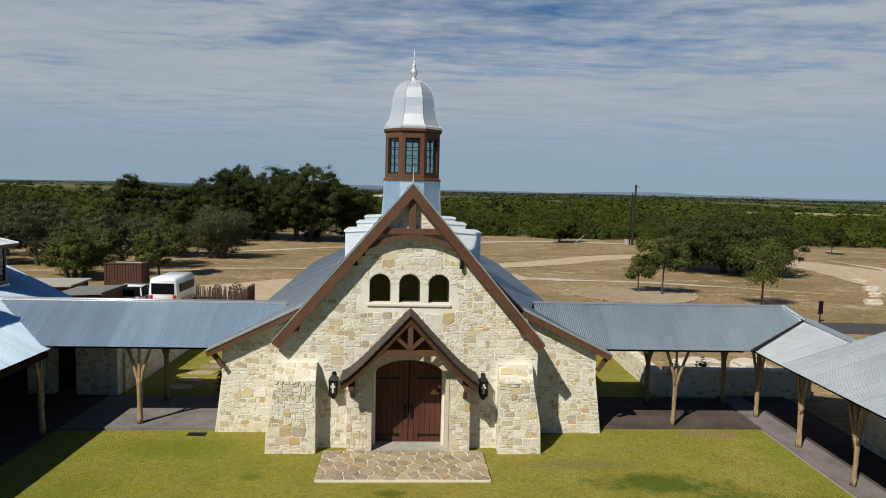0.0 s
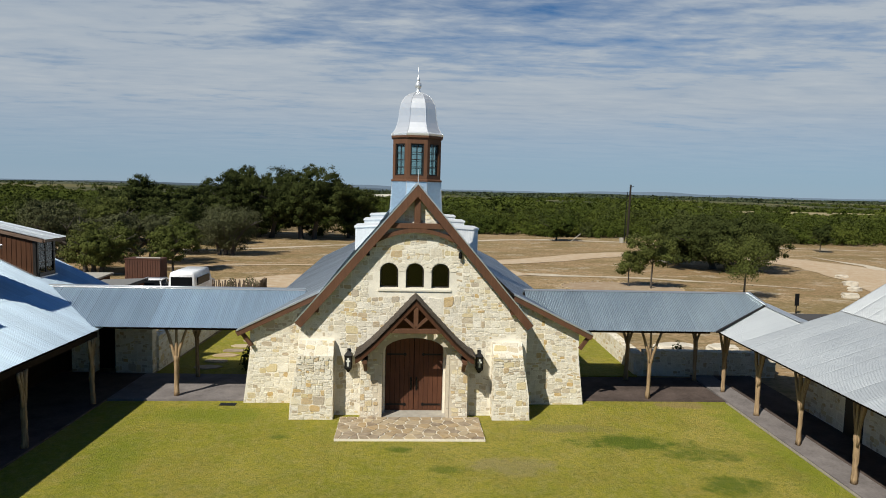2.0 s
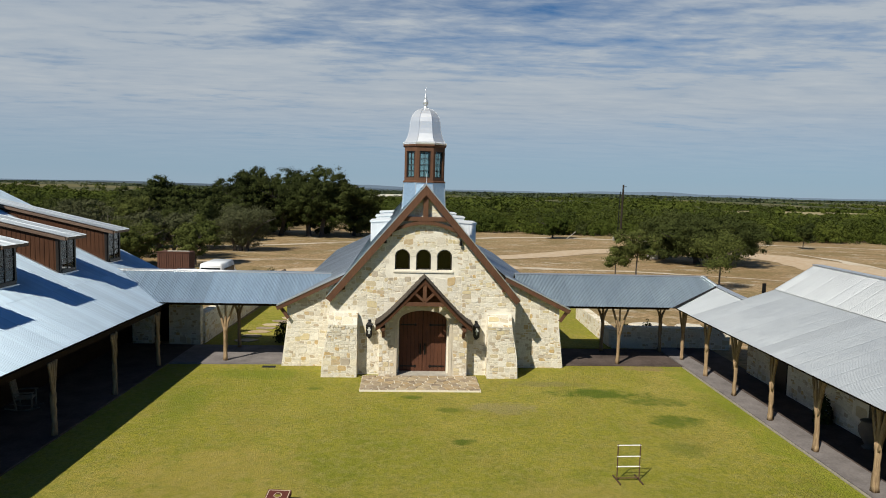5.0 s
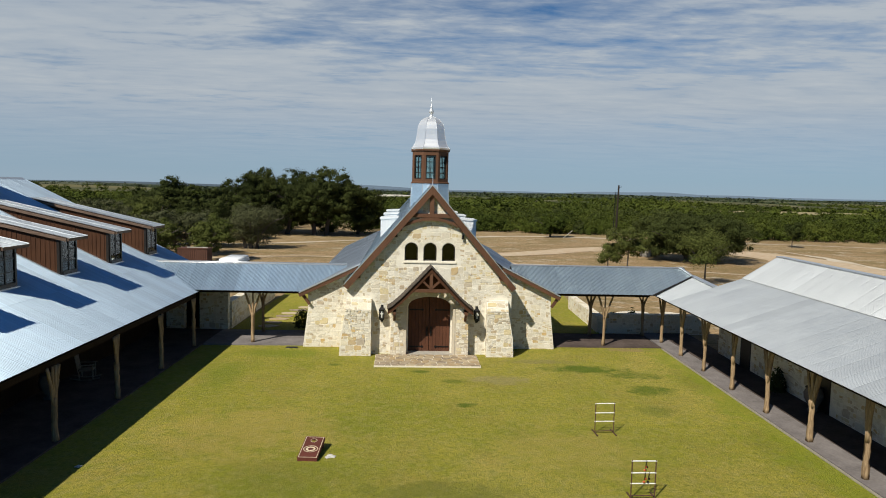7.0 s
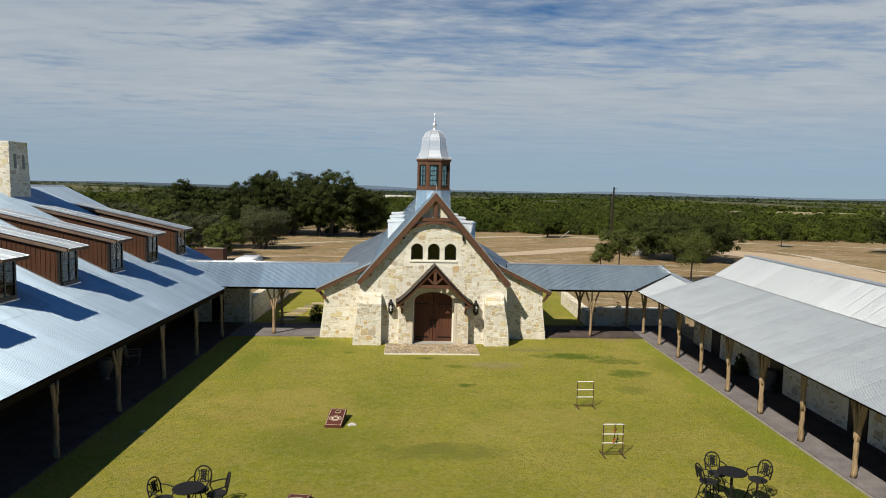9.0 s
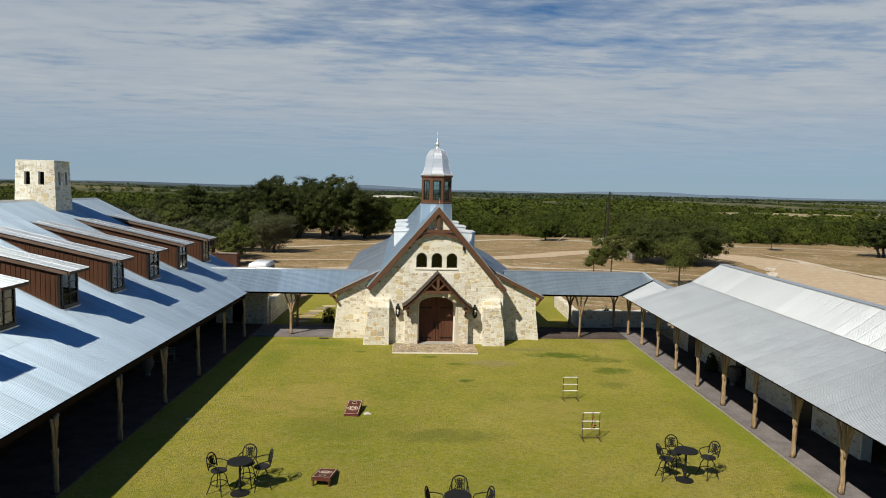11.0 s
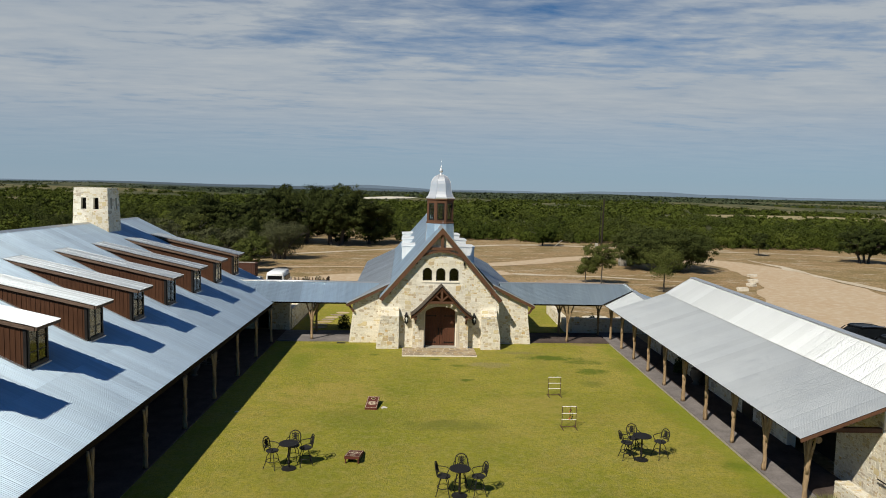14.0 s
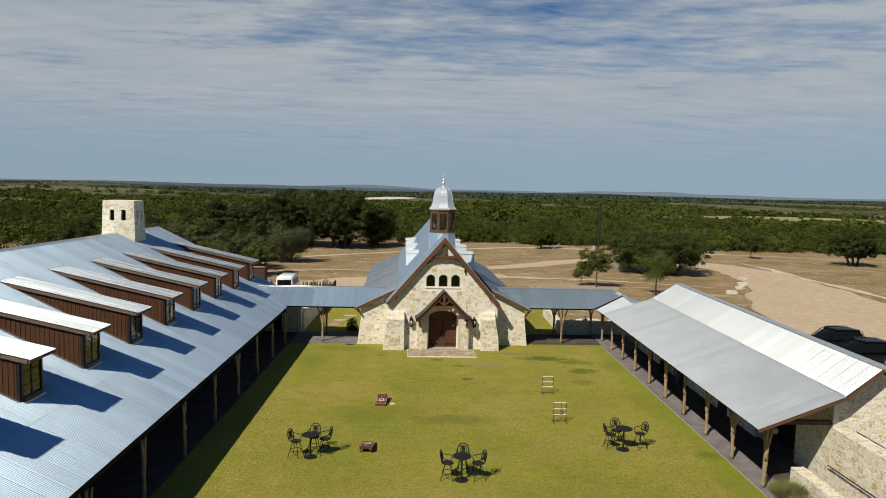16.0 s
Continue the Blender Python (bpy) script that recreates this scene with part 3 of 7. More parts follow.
def rubble(outline, rnd, ok=None, size=0.33):
    """Outlines of squared rubble stones of mixed size filling a convex outline where ok(x, z) holds."""
    outline = convex_ccw(outline)
    xs, zs = [p[0] for p in outline], [p[1] for p in outline]
    seed, out = rnd.uniform(0, 90), []
    tall = size * 1.7

    def bed(x, level):
        return min(zs) + level * tall + 0.3 * tall * noise.noise((x * 0.9, level * 3.3, seed)) + 0.05 * tall * noise.noise((x * 5, level * 7, seed))

    rows = int((max(zs) - min(zs)) / tall) + 3
    for r in range(-1, rows):
        blocks, x = [], min(xs) - rnd.uniform(0, 0.5)
        while x < max(xs) + 0.1:
            w = size * rnd.choice((1.3, 1.8, 2.4, 3.0))
            split_block(x, x + w, 0.0, 1.0, size, rnd, blocks)
            x += w
        for x0, x1, f0, f1 in blocks:
            def at(x, f):
                lo, hi = bed(x, r), bed(x, r + 1)
                zz = lo + (hi - lo) * f
                return (x + 0.10 * size * noise.noise((x * 3.1, zz * 6, seed + 5)), zz + 0.07 * size * noise.noise((x * 6, zz * 3, seed + 9)))
            xm = (x0 + x1) / 2 + rnd.uniform(-0.2, 0.2) * (x1 - x0)
            poly = [at(x0, f0), at(xm, f0), at(x1, f0), at(x1, f1), at(xm, f1), at(x0, f1)]
            cx, cz = sum(a for a, _ in poly) / 6, sum(c for _, c in poly) / 6
            g = 0.010
            poly = [(a + (g if a < cx else -g) * (1 if abs(a - cx) > g else 0) + rnd.uniform(-0.013, 0.013), c + (g if c < cz else -g) + rnd.uniform(-0.013, 0.013)) for a, c in poly]
            soft = []
            for p in range(6):
                (a, c), (e, h) = poly[p], poly[(p + 1) % 6]
                q = rnd.uniform(0.07, 0.29)
                soft += [(a + (e - a) * q, c + (h - c) * q), (e - (e - a) * q, h - (h - c) * q)]
            soft = clip(soft, outline)
            if len(soft) < 3:
                continue
            cx, cz = sum(a for a, _ in soft) / len(soft), sum(c for _, c in soft) / len(soft)
            if ok:
                for f in (1.0, 0.8, 0.6):
                    shape = [(cx + (a - cx) * f, cz + (c - cz) * f) for a, c in soft]
                    if all(ok(a, c) for a, c in shape) and ok(cx, cz):
                        break
                else:
                    continue
                soft = shape
            if max(a for a, _ in soft) - min(a for a, _ in soft) > 0.05 and max(c for _, c in soft) - min(c for _, c in soft) > 0.035:
                out.append(((cx, cz), soft))
    rnd.shuffle(out)
    return out


def stone_solid(centre, poly, rnd, depth):
    """A rough-faced stone: rim, worn edge and a slightly tilted face, looking to -y."""
    cx, cz = centre
    n = len(poly)
    tx, tz, d = rnd.uniform(-0.05, 0.05), rnd.uniform(-0.06, 0.06), depth * rnd.uniform(0.3, 1.1)
    verts = [(x, 0.012, z) for x, z in poly] + [(x, -d * 0.7, z) for x, z in poly]
    verts += [(cx + (x - cx) * 0.93, -d - rnd.uniform(0, 0.3) * depth + (x - cx) * tx + (z - cz) * tz, cz + (z - cz) * 0.9) for x, z in poly]
    verts.append((cx + rnd.uniform(-0.02, 0.02), -d * 1.05, cz + rnd.uniform(-0.02, 0.02)))
    faces = [(a + k, a + (k + 1) % n, a + n + (k + 1) % n, a + n + k) for a in (0, n) for k in range(n)] + [(2 * n + k, 2 * n + (k + 1) % n, 3 * n) for k in range(n)]
    return verts, faces


def lay(parent, stones, rnd, pieces, depth=0.013, m=None):
    """Stones on a wall's face: the first few as pieces of their own, the rest joined."""
    m = m or Matrix()
    verts, faces = [], []
    for i, (centre, poly) in enumerate(stones):
        v, f = stone_solid(centre, poly, rnd, depth)
        if i < pieces:
            me = bpy.data.meshes.new("stone")
            cx, cz = centre
            me.from_pydata([(a - cx, b, c - cz) for a, b, c in v], [], f)
            me.materials.append(STONE)
            part("stone", me, STONE, parent, m=m @ Matrix.Translation((cx, 0, cz)))
        else:
            b = len(verts)
            verts += [tuple(m @ Vector(q)) for q in v]
            faces += [tuple(b + q for q in k) for k in f]
    if verts:
        me = bpy.data.meshes.new("rubble_rest")
        me.from_pydata(verts, [], faces)
        me.materials.append(STONE)
        tagged(part("rubble_rest", me, STONE, parent), kind="stuff")


def rect(x0, x1, z0, z1):
    return [(x0, z0), (x1, z0), (x1, z1), (x0, z1)]


WEST = Matrix.Rotation(-math.pi / 2, 4, "Z")      # turns a wall's face from south to west: its x runs along -y
EAST = Matrix.Rotation(math.pi / 2, 4, "Z")       # and to east: its x runs along y

# ---- corrugated sheets
def sheet_mesh(width, length, waves, seg=8, amp=0.0112, material=GALV):
    """A corrugated sheet: x across, y up the slope, with a lap along its edge."""
    n = waves * seg
    verts, faces = [], []
    for y in (0.0, length):
        for i in range(n + 1):
            verts.append((width * i / n, y, amp * math.cos(2 * math.pi * i / seg) + (0.010 if i > n - seg * 0.75 else 0)))
    for i in range(n):
        faces.append((i, i + 1, n + 2 + i, n + 1 + i))
    me = bpy.data.meshes.new("roof_sheet")
    me.from_pydata(verts, [], faces)
    me.polygons.foreach_set("use_smooth", [True] * len(me.polygons))
    me.materials.append(material)
    return me


def sheets(parent, corner, along, slope, count, width, waves, material, seg=8, name="roof_sheet", amp=0.0112):
    """A row of sheets from a corner: 'along' is a unit way, 'slope' goes from eave to top."""
    along, slope = Vector(along), Vector(slope)
    up = along.cross(slope).normalized()
    me = sheet_mesh(width * 1.004, slope.length, waves, seg, amp, material)
    s = slope.normalized()
    rot = Matrix((along, s, up)).transposed().to_4x4()
    for i in range(count):
        part(name, me, material, parent, m=Matrix.Translation(Vector(corner) + along * width * i) @ rot)


# ---- crooked cedar post
def fluted(pts, radii, rnd, n=12, steps=9):
    """A gnarled stem: grooves run along it, and it swells and shrinks a little on the way."""
    path, rr = [], []
    for i in range(steps + 1):
        f = i / steps * (len(pts) - 1)
        k = min(int(f), len(pts) - 2)
        f -= k
        path.append(Vector(pts[k]).lerp(Vector(pts[k + 1]), f) + Vector((rnd.uniform(-0.008, 0.008), rnd.uniform(-0.008, 0.008), 0)))
        rr.append((radii[k] * (1 - f) + radii[k + 1] * f) * rnd.uniform(0.93, 1.07))
    groove = [rnd.choice((0.72, 0.9, 1.0, 1.1, 1.18)) for _ in range(n)]
    bm = bmesh.new()
    tube(bm, path, rr, n)
    verts = bm.verts[:]
    for i, p in enumerate(path):
        for k in range(n):
            v = verts[i * n + k]
            v.co = p + (v.co - p) * (groove[(k + i // 4) % n] * rnd.uniform(0.94, 1.06))
    return bm


def cedar_post(parent, m, h, rnd, r=0.12, forks=3, spread=0.55, fork_at=0.5):
    """A trunk with its bark off, splitting into a fan of stems towards the beam."""
    lean = rnd.uniform(-0.05, 0.05)
    top_z = h * fork_at
    axis = [(0, 0, 0), (lean * 0.3, rnd.uniform(-0.02, 0.02), top_z * 0.35), (lean * 0.8, rnd.uniform(-0.02, 0.02), top_z * 0.7), (lean, 0, top_z)]
    post = smooth(part("post", fluted(axis, [r * 1.15, r * 0.92, r * 0.95, r * 1.08], rnd), CEDAR, parent, "forked peeled cedar post", m=m))
    for k in range(forks):
        a = (k - (forks - 1) / 2) * 2 / (forks - 1)
        reach = a * spread * rnd.uniform(0.82, 1.1) + rnd.uniform(-0.03, 0.03)
        side = rnd.uniform(-0.06, 0.06)
        b = top_z - h * rnd.uniform(0.04, 0.12)
        x0 = lean + a * r * 0.42
        line = [(x0, side * 0.2, b), (x0 + reach * 0.2, side * 0.5, b + (h - b) * 0.32), (x0 + reach * 0.62, side, b + (h - b) * 0.7), (x0 + reach, side, h)]
        thick = r * rnd.uniform(0.5, 0.72)
        smooth(part("stem", fluted(line, [thick, thick, thick * 0.88, thick * 0.8], rnd, 9, 6), CEDAR, post))
    return post

# ---------------------------------------------------------------- ground


def rolling(x, y):
    """Height of the land: level round the place, rolling far off, with one bare hill."""
    d = math.hypot(x, max(y, 0))
    if d <= 260:
        return -0.06
    r = (noise.noise((x * 0.0011, y * 0.0011, 0.3)) - 0.35) * min(1, (d - 260) / 900) * 16
    r += max(0, noise.noise((x * 0.0006 + 4, y * 0.0006, 2.0))) * max(0, min(1, (d - 2200) / 1800)) * 36
    for mx, my, sx, sy, h in ((190, 285, 85, 32, 2.6), (92, 440, 38, 50, 5.0), (150, 395, 22, 50, 4.0), (-42, 665, 48, 45, 4.6), (250, 620, 120, 60, 5.0), (30, 620, 60, 60, 5.0)):
        r += h * math.exp(-((x - mx) / sx) ** 2 - ((y - my) / sy) ** 2)
    return -0.06 + r + 5.5 * math.exp(-((x + 400) / 130) ** 2 - ((y - 760) / 170) ** 2)


def ground_sheet():
    """One sheet to the horizon: finer near the place, gently rolling far off."""
    xs = sorted({round(math.copysign(abs(a) ** 2.2, a) * 5600) for a in np.linspace(-1, 1, 91)})
    ys = [-400, -250, -150, -80, -40, 0] + [round(40 + (k / 60) ** 2.4 * 4700) for k in range(1, 61)]
    verts, faces = [], []
    for y in ys:
        for x in xs:
            verts.append((x, y, rolling(x, y)))
    n = len(xs)
    for j in range(len(ys) - 1):
        for i in range(n - 1):
            faces.append((j * n + i, j * n + i + 1, (j + 1) * n + i + 1, (j + 1) * n + i))
    me = bpy.data.meshes.new("ground")
    me.from_pydata(verts, [], faces)
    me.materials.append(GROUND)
    ob = tagged(new("ground", me), "dry tan pasture running out to dark scrub", "ground", kind="structure")
    return smooth(ob)


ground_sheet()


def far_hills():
    """A low ridge along the horizon, with the blue of haze in its colour."""
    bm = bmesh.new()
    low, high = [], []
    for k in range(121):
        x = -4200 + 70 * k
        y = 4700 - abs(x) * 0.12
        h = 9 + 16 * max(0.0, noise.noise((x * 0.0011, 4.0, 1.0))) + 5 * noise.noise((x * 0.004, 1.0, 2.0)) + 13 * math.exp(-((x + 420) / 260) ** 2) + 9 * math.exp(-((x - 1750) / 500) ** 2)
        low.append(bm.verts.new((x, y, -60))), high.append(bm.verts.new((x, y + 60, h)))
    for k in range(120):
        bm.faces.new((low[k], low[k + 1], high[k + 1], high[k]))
    top("backdrop_hills", bm, HILLS, "low hills along the horizon, coloured blue for haze", "hills", kind="structure")


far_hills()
CH = pose(0, 0.6, 0, 0, 0, 2.0)   # the chapel and its walkways stand a little askew to the two long wings


def ribbon(name, pts, widths, z, material, label, category, rough_edge=0.25):
    """A strip of road or path over the ground through points."""
    dense, wide = [], []
    for i in range(len(pts) - 1):
        for k in range(14):
            f = k / 14
            p0, p1, p2, p3 = (Vector(pts[max(0, min(len(pts) - 1, i + o))]) for o in (-1, 0, 1, 2))
            dense.append(0.5 * (2 * p1 + (p2 - p0) * f + (2 * p0 - 5 * p1 + 4 * p2 - p3) * f * f + (3 * p1 - p0 - 3 * p2 + p3) * f ** 3))
            uneven = 1 + 1.6 * max(0.0, rough_edge - 0.3) * noise.noise((len(wide) * 0.17, z * 90, 3.0))
            wide.append((widths[i] * (1 - f) + widths[i + 1] * f) * max(0.15, uneven))
    dense.append(Vector(pts[-1])), wide.append(widths[-1])
    verts, faces = [], []
    for i, p in enumerate(dense):
        d = (dense[min(i + 1, len(dense) - 1)] - dense[max(i - 1, 0)]).normalized()
        s = Vector((-d.y, d.x))
        for side in (-0.5, -0.25, 0, 0.25, 0.5):
            e = p + s * wide[i] * side * (1 + (rough_edge * noise.noise((i * 0.21, side * 9, z * 50)) if abs(side) == 0.5 else 0))
            verts.append((e.x, e.y, z))
    for i in range(len(dense) - 1):
        for k in range(4):
            faces.append((i * 5 + k, i * 5 + k + 1, i * 5 + k + 6, i * 5 + k + 5))
    me = bpy.data.meshes.new(name)
    me.from_pydata(verts, [], faces)
    me.materials.append(material)
    return tagged(new(name, me), label, category, kind="structure")


def patch(name, poly, z0, z1, material, label, category, m=None):
    return top(name, prism(bmesh.new(), poly, z0, z1, "z"), material, label, category, kind="structure", m=m)


patch("lawn", [(-11.74, -90), (12.42, -90), (12.42, 1.5), (-11.74, 0.2)], -0.05, 0.0, LAWN, "mown yellow-green courtyard lawn", "lawn")
patch("lawn_behind_left", [(-11.4, 4.0), (-6.2, 4.2), (-6.4, 22), (-11.0, 22)], -0.05, 0.01, LAWN, "narrow strip of green lawn beside the chapel", "lawn")
patch("lawn_behind_right", [(6.0, 4.9), (10.0, 5.0), (10.9, 22), (5.6, 22)], -0.05, 0.01, LAWN, "narrow strip of green lawn beside the chapel", "lawn")
patch("pavement_left_porch", [(-15.3, -90), (-11.73, -90), (-11.73, 3.9), (-15.3, 3.9)], -0.05, 0.06, SLAB, "concrete porch floor, coloured darker for its shade", "pavement")
patch("pavement_right_porch", [(13.5, -25.2), (15.3, -25.2), (15.3, 5.2), (13.5, 5.2)], -0.05, 0.06, SLAB, "concrete porch floor, coloured darker for its shade", "pavement")
# outer strip ends where the sun does; the sunlight is in its colour
patch("pavement_right_edge", [(12.48, -25.2), (13.497, -25.2), (13.497, 5.2), (12.48, 5.2)], -0.05, 0.058, LIT_SLAB, "sunlit strip of the porch floor, coloured lighter", "pavement")
patch("kerb_right", [(12.38, -25.2), (12.47, -25.2), (12.47, 1.2), (12.38, 1.2)], -0.05, 0.03, EDGING, "dusty concrete edging of the lawn", "kerb")
patch("pavement_left_walk", [(-11.72, 0.12), (-6.3, 0.12), (-6.3, 3.7), (-11.72, 3.7)], -0.04, 0.056, LIT_SLAB, "grey concrete walkway floor", "pavement", m=CH)
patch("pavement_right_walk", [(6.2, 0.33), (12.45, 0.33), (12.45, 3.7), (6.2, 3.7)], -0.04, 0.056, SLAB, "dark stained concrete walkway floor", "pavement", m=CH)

patch("asphalt_pad", [(24.5, 19.2), (31.0, 19.1), (31.5, 22.6), (25.5, 22.7)], -0.055, -0.008, ASPHALT, "dark asphalt strip beside the drive", "pavement")
ribbon("road_drive", [(50, -60), (42, -14), (42, 5), (43.5, 22), (46.5, 33), (48.6, 44), (49.4, 55), (46.5, 64), (40, 66.5), (32, 68.5), (24, 66), (15, 58), (6, 52), (-6, 47.5), (-16, 46.5), (-26, 42)], [16, 22, 22, 18, 13, 10.5, 9.5, 9.0, 7.5, 6, 5.0, 4.6, 3.4, 1.4, 0.9, 0.9], -0.02, ROAD, "pale caliche drive", "road", 0.12)
ribbon("road_footpath", [(4, 44), (14, 42.3), (21, 41.6), (29, 39.2), (36, 36)], [0.5, 1.0, 0.8, 1.1, 0.4], -0.028, PALE_ROAD, "narrow pale gravel path", "road", 0.9)
ribbon("road_track", [(-60, 58), (-36, 60), (-24, 63), (-12, 73), (4, 84), (18, 92), (34, 91), (48, 86), (60, 85.5), (75, 82), (95, 72)], [1.2, 1.2, 1.2, 1.4, 1.8, 2.4, 2.2, 1.4, 1.3, 1.2, 1.1], -0.025, PALE_ROAD, "pale caliche farm track", "road", 0.8)
ribbon("road_edge", [(54.6, 27), (55.0, 36), (54.8, 46), (55.2, 58), (55, 70)], [0.6, 1.8, 1.3, 1.5, 0.5], -0.012, PALE_ROAD, "pale stony strip along the drive", "road", 0.9)
ribbon("road_yard", [(-34, 10), (-20, 24), (-10, 34), (0, 40), (10, 44)], [16, 14, 9, 7, 5], -0.015, ROAD, "pale gravel parking yard", "road")

# ---------------------------------------------------------------- chapel
chapel = thing("chapel", "cream limestone chapel with steep metal roof and domed lantern", "chapel", m=CH)
CX = -0.15
APEX, EAVE_Z, HALF = 8.45, 3.50, 4.25
PITCH = (APEX - EAVE_Z) / HALF
GY = -1.45


def roof_z(x):
    return APEX - PITCH * abs(x - CX)


WIN = [arch(c, 0.33, 4.70, 5.28, 0.33) for c in (-1.12, -0.19, 0.735)]
DOOR = arch(CX, 1.06, 0.0, 2.42, 0.5)
gable_outline = [(CX - 4.1, -0.1), (CX + 4.1, -0.1), (CX + 4.1, roof_z(CX + 4.1) - 0.18), (CX, APEX - 0.2), (CX - 4.1, roof_z(CX - 4.1) - 0.18)]
gable_wall = part("gable_wall", holed(gable_outline, [*WIN, [(x, max(z, 0.06)) for x, z in DOOR]], GY, GY + 0.5), MORTAR, chapel, "cream limestone rubble gable wall")


def in_gable(x, z):
    if not inside(gable_outline, x, z) or z < 0.02:
        return False
    if any(inside(w, x, z) or inside([(CX2 + (a - CX2) * 1.5, 5.25 + (b - 5.25) * 1.28) for a, b in w], x, z) for w, CX2 in zip(WIN, (-1.12, -0.19, 0.735))):
        return False
    if -1.6 < x < 1.25 and 4.44 < z < 4.72:
        return False
    if abs(x - CX) < 1.95 - max(0, z - 1.0) * 0.18 and z < 2.9:
        return False
    if z < 2.9 and (x < -3.0 or x > 2.66):
        return False
    return True


srnd = random.Random(21)
gable_stones = rubble(gable_outline, srnd, in_gable)
lay(gable_wall, gable_stones, srnd, 300, m=Matrix.Translation((0, GY, 0)))
# arched heads of the three windows
for c in (-1.12, -0.19, 0.735):
    for k in range(9):
        a = math.pi * (k + 0.5) / 9
        wedge = [(-0.048, -0.1), (0.048, -0.1), (0.076, 0.12), (-0.076, 0.12)]
        me = bpy.data.meshes.new("voussoir")
        me.from_pydata(*(lambda v, f: (v, [], f))(*stone_solid((0, 0), wedge, srnd, 0.02)))
        me.materials.append(KERB_PALE)
        part("voussoir", me, KERB_PALE, gable_wall, m=Matrix.Translation((c + 0.44 * math.cos(a), GY + 0.002, 5.28 + 0.45 * math.sin(a))) @ Matrix.Rotation(math.pi / 2 - a, 4, "Y"))
part("window_sill", bx(-1.52, 1.12, GY - 0.05, GY + 0.3, 4.58, 4.66, bevel=0.015), KERB_PALE, chapel, "pale limestone sill")


def arched_window(parent, cx, half, z0, spring, rise, y):
    fr = part("window", holed(arch(cx, half, z0, spring, rise), [arch(cx, half - 0.045, z0 + 0.045, spring, rise - 0.045)], y, y + 0.07), BRONZE, parent, "arched dark bronze window")
    part("pane", prism(bmesh.new(), arch(cx, half - 0.05, z0 + 0.05, spring, rise - 0.05), y + 0.03, y + 0.038), DARK_GLASS, fr)
    return fr


for c in (-1.12, -0.19, 0.735):
    arched_window(chapel, c, 0.328, 4.70, 5.28, 0.328, GY + 0.2)

# buttresses, one at each end of the gable
BF, BT = -1.98, -1.62     # the face below, and at the head of its weathered slope
for side, (x0, x1) in ((-1, (-4.58, -3.03)), (1, (2.68, 4.05))):
    out, inn = (x0, x1) if side < 0 else (x1, x0)
    out_top = out - side * 0.3
    br = random.Random(31 + side)
    levels = [(-0.1, out, BF), (0.9, out - side * 0.05, BF), (2.3, out_top, BF + 0.02), (2.78, out_top, BT)]
    bm = bmesh.new()
    rings = [[bm.verts.new(p) for p in ((o, f, z), (inn, f, z), (inn, -0.1, z), (o, -0.1, z))] for z, o, f in levels]
    for a, b in zip(rings, rings[1:]):
        for k in range(4):
            bm.faces.new((a[k], a[(k + 1) % 4], b[(k + 1) % 4], b[k]))
    bm.faces.new(rings[0][::-1]), bm.faces.new(rings[-1])
    butt = part("buttress", bm, MORTAR, chapel, "battered limestone buttress")
    face = [(out, 0.0), (inn, 0.0), (inn, 2.3), (out_top, 2.3)]
    lay(butt, rubble(face, br, None, 0.33), br, 60, m=Matrix.Translation((0, BF, 0)))
    run = math.hypot(0.48, 0.34)
    lay(butt, rubble(rect(min(out_top, inn), max(out_top, inn), 0.0, run), br, None, 0.45), br, 6, 0.012, m=Matrix.Translation((0, BF + 0.02, 2.3)) @ Matrix.Rotation(-math.atan2(0.34, 0.48), 4, "X"))
    tilt = math.atan2(0.3, 2.3)
    turn = WEST if side < 0 else EAST
    flank = rect(0.12, 1.92, 0.0, 2.3) if side < 0 else rect(-1.92, -0.12, 0.0, 2.3)
    lay(butt, rubble(flank, br, None, 0.33), br, 24, m=Matrix.Translation((out, 0, 0)) @ Matrix.Rotation(-side * tilt, 4, "Y") @ turn)
    # inner flank of the slope of the buttress
    inner = EAST if side < 0 else WEST
    lay(butt, rubble(rect(-1.92, -1.5, 0.0, 2.3) if side < 0 else rect(1.5, 1.92, 0.0, 2.3), br), br, 8, m=Matrix.Translation((inn, 0, 0)) @ inner)

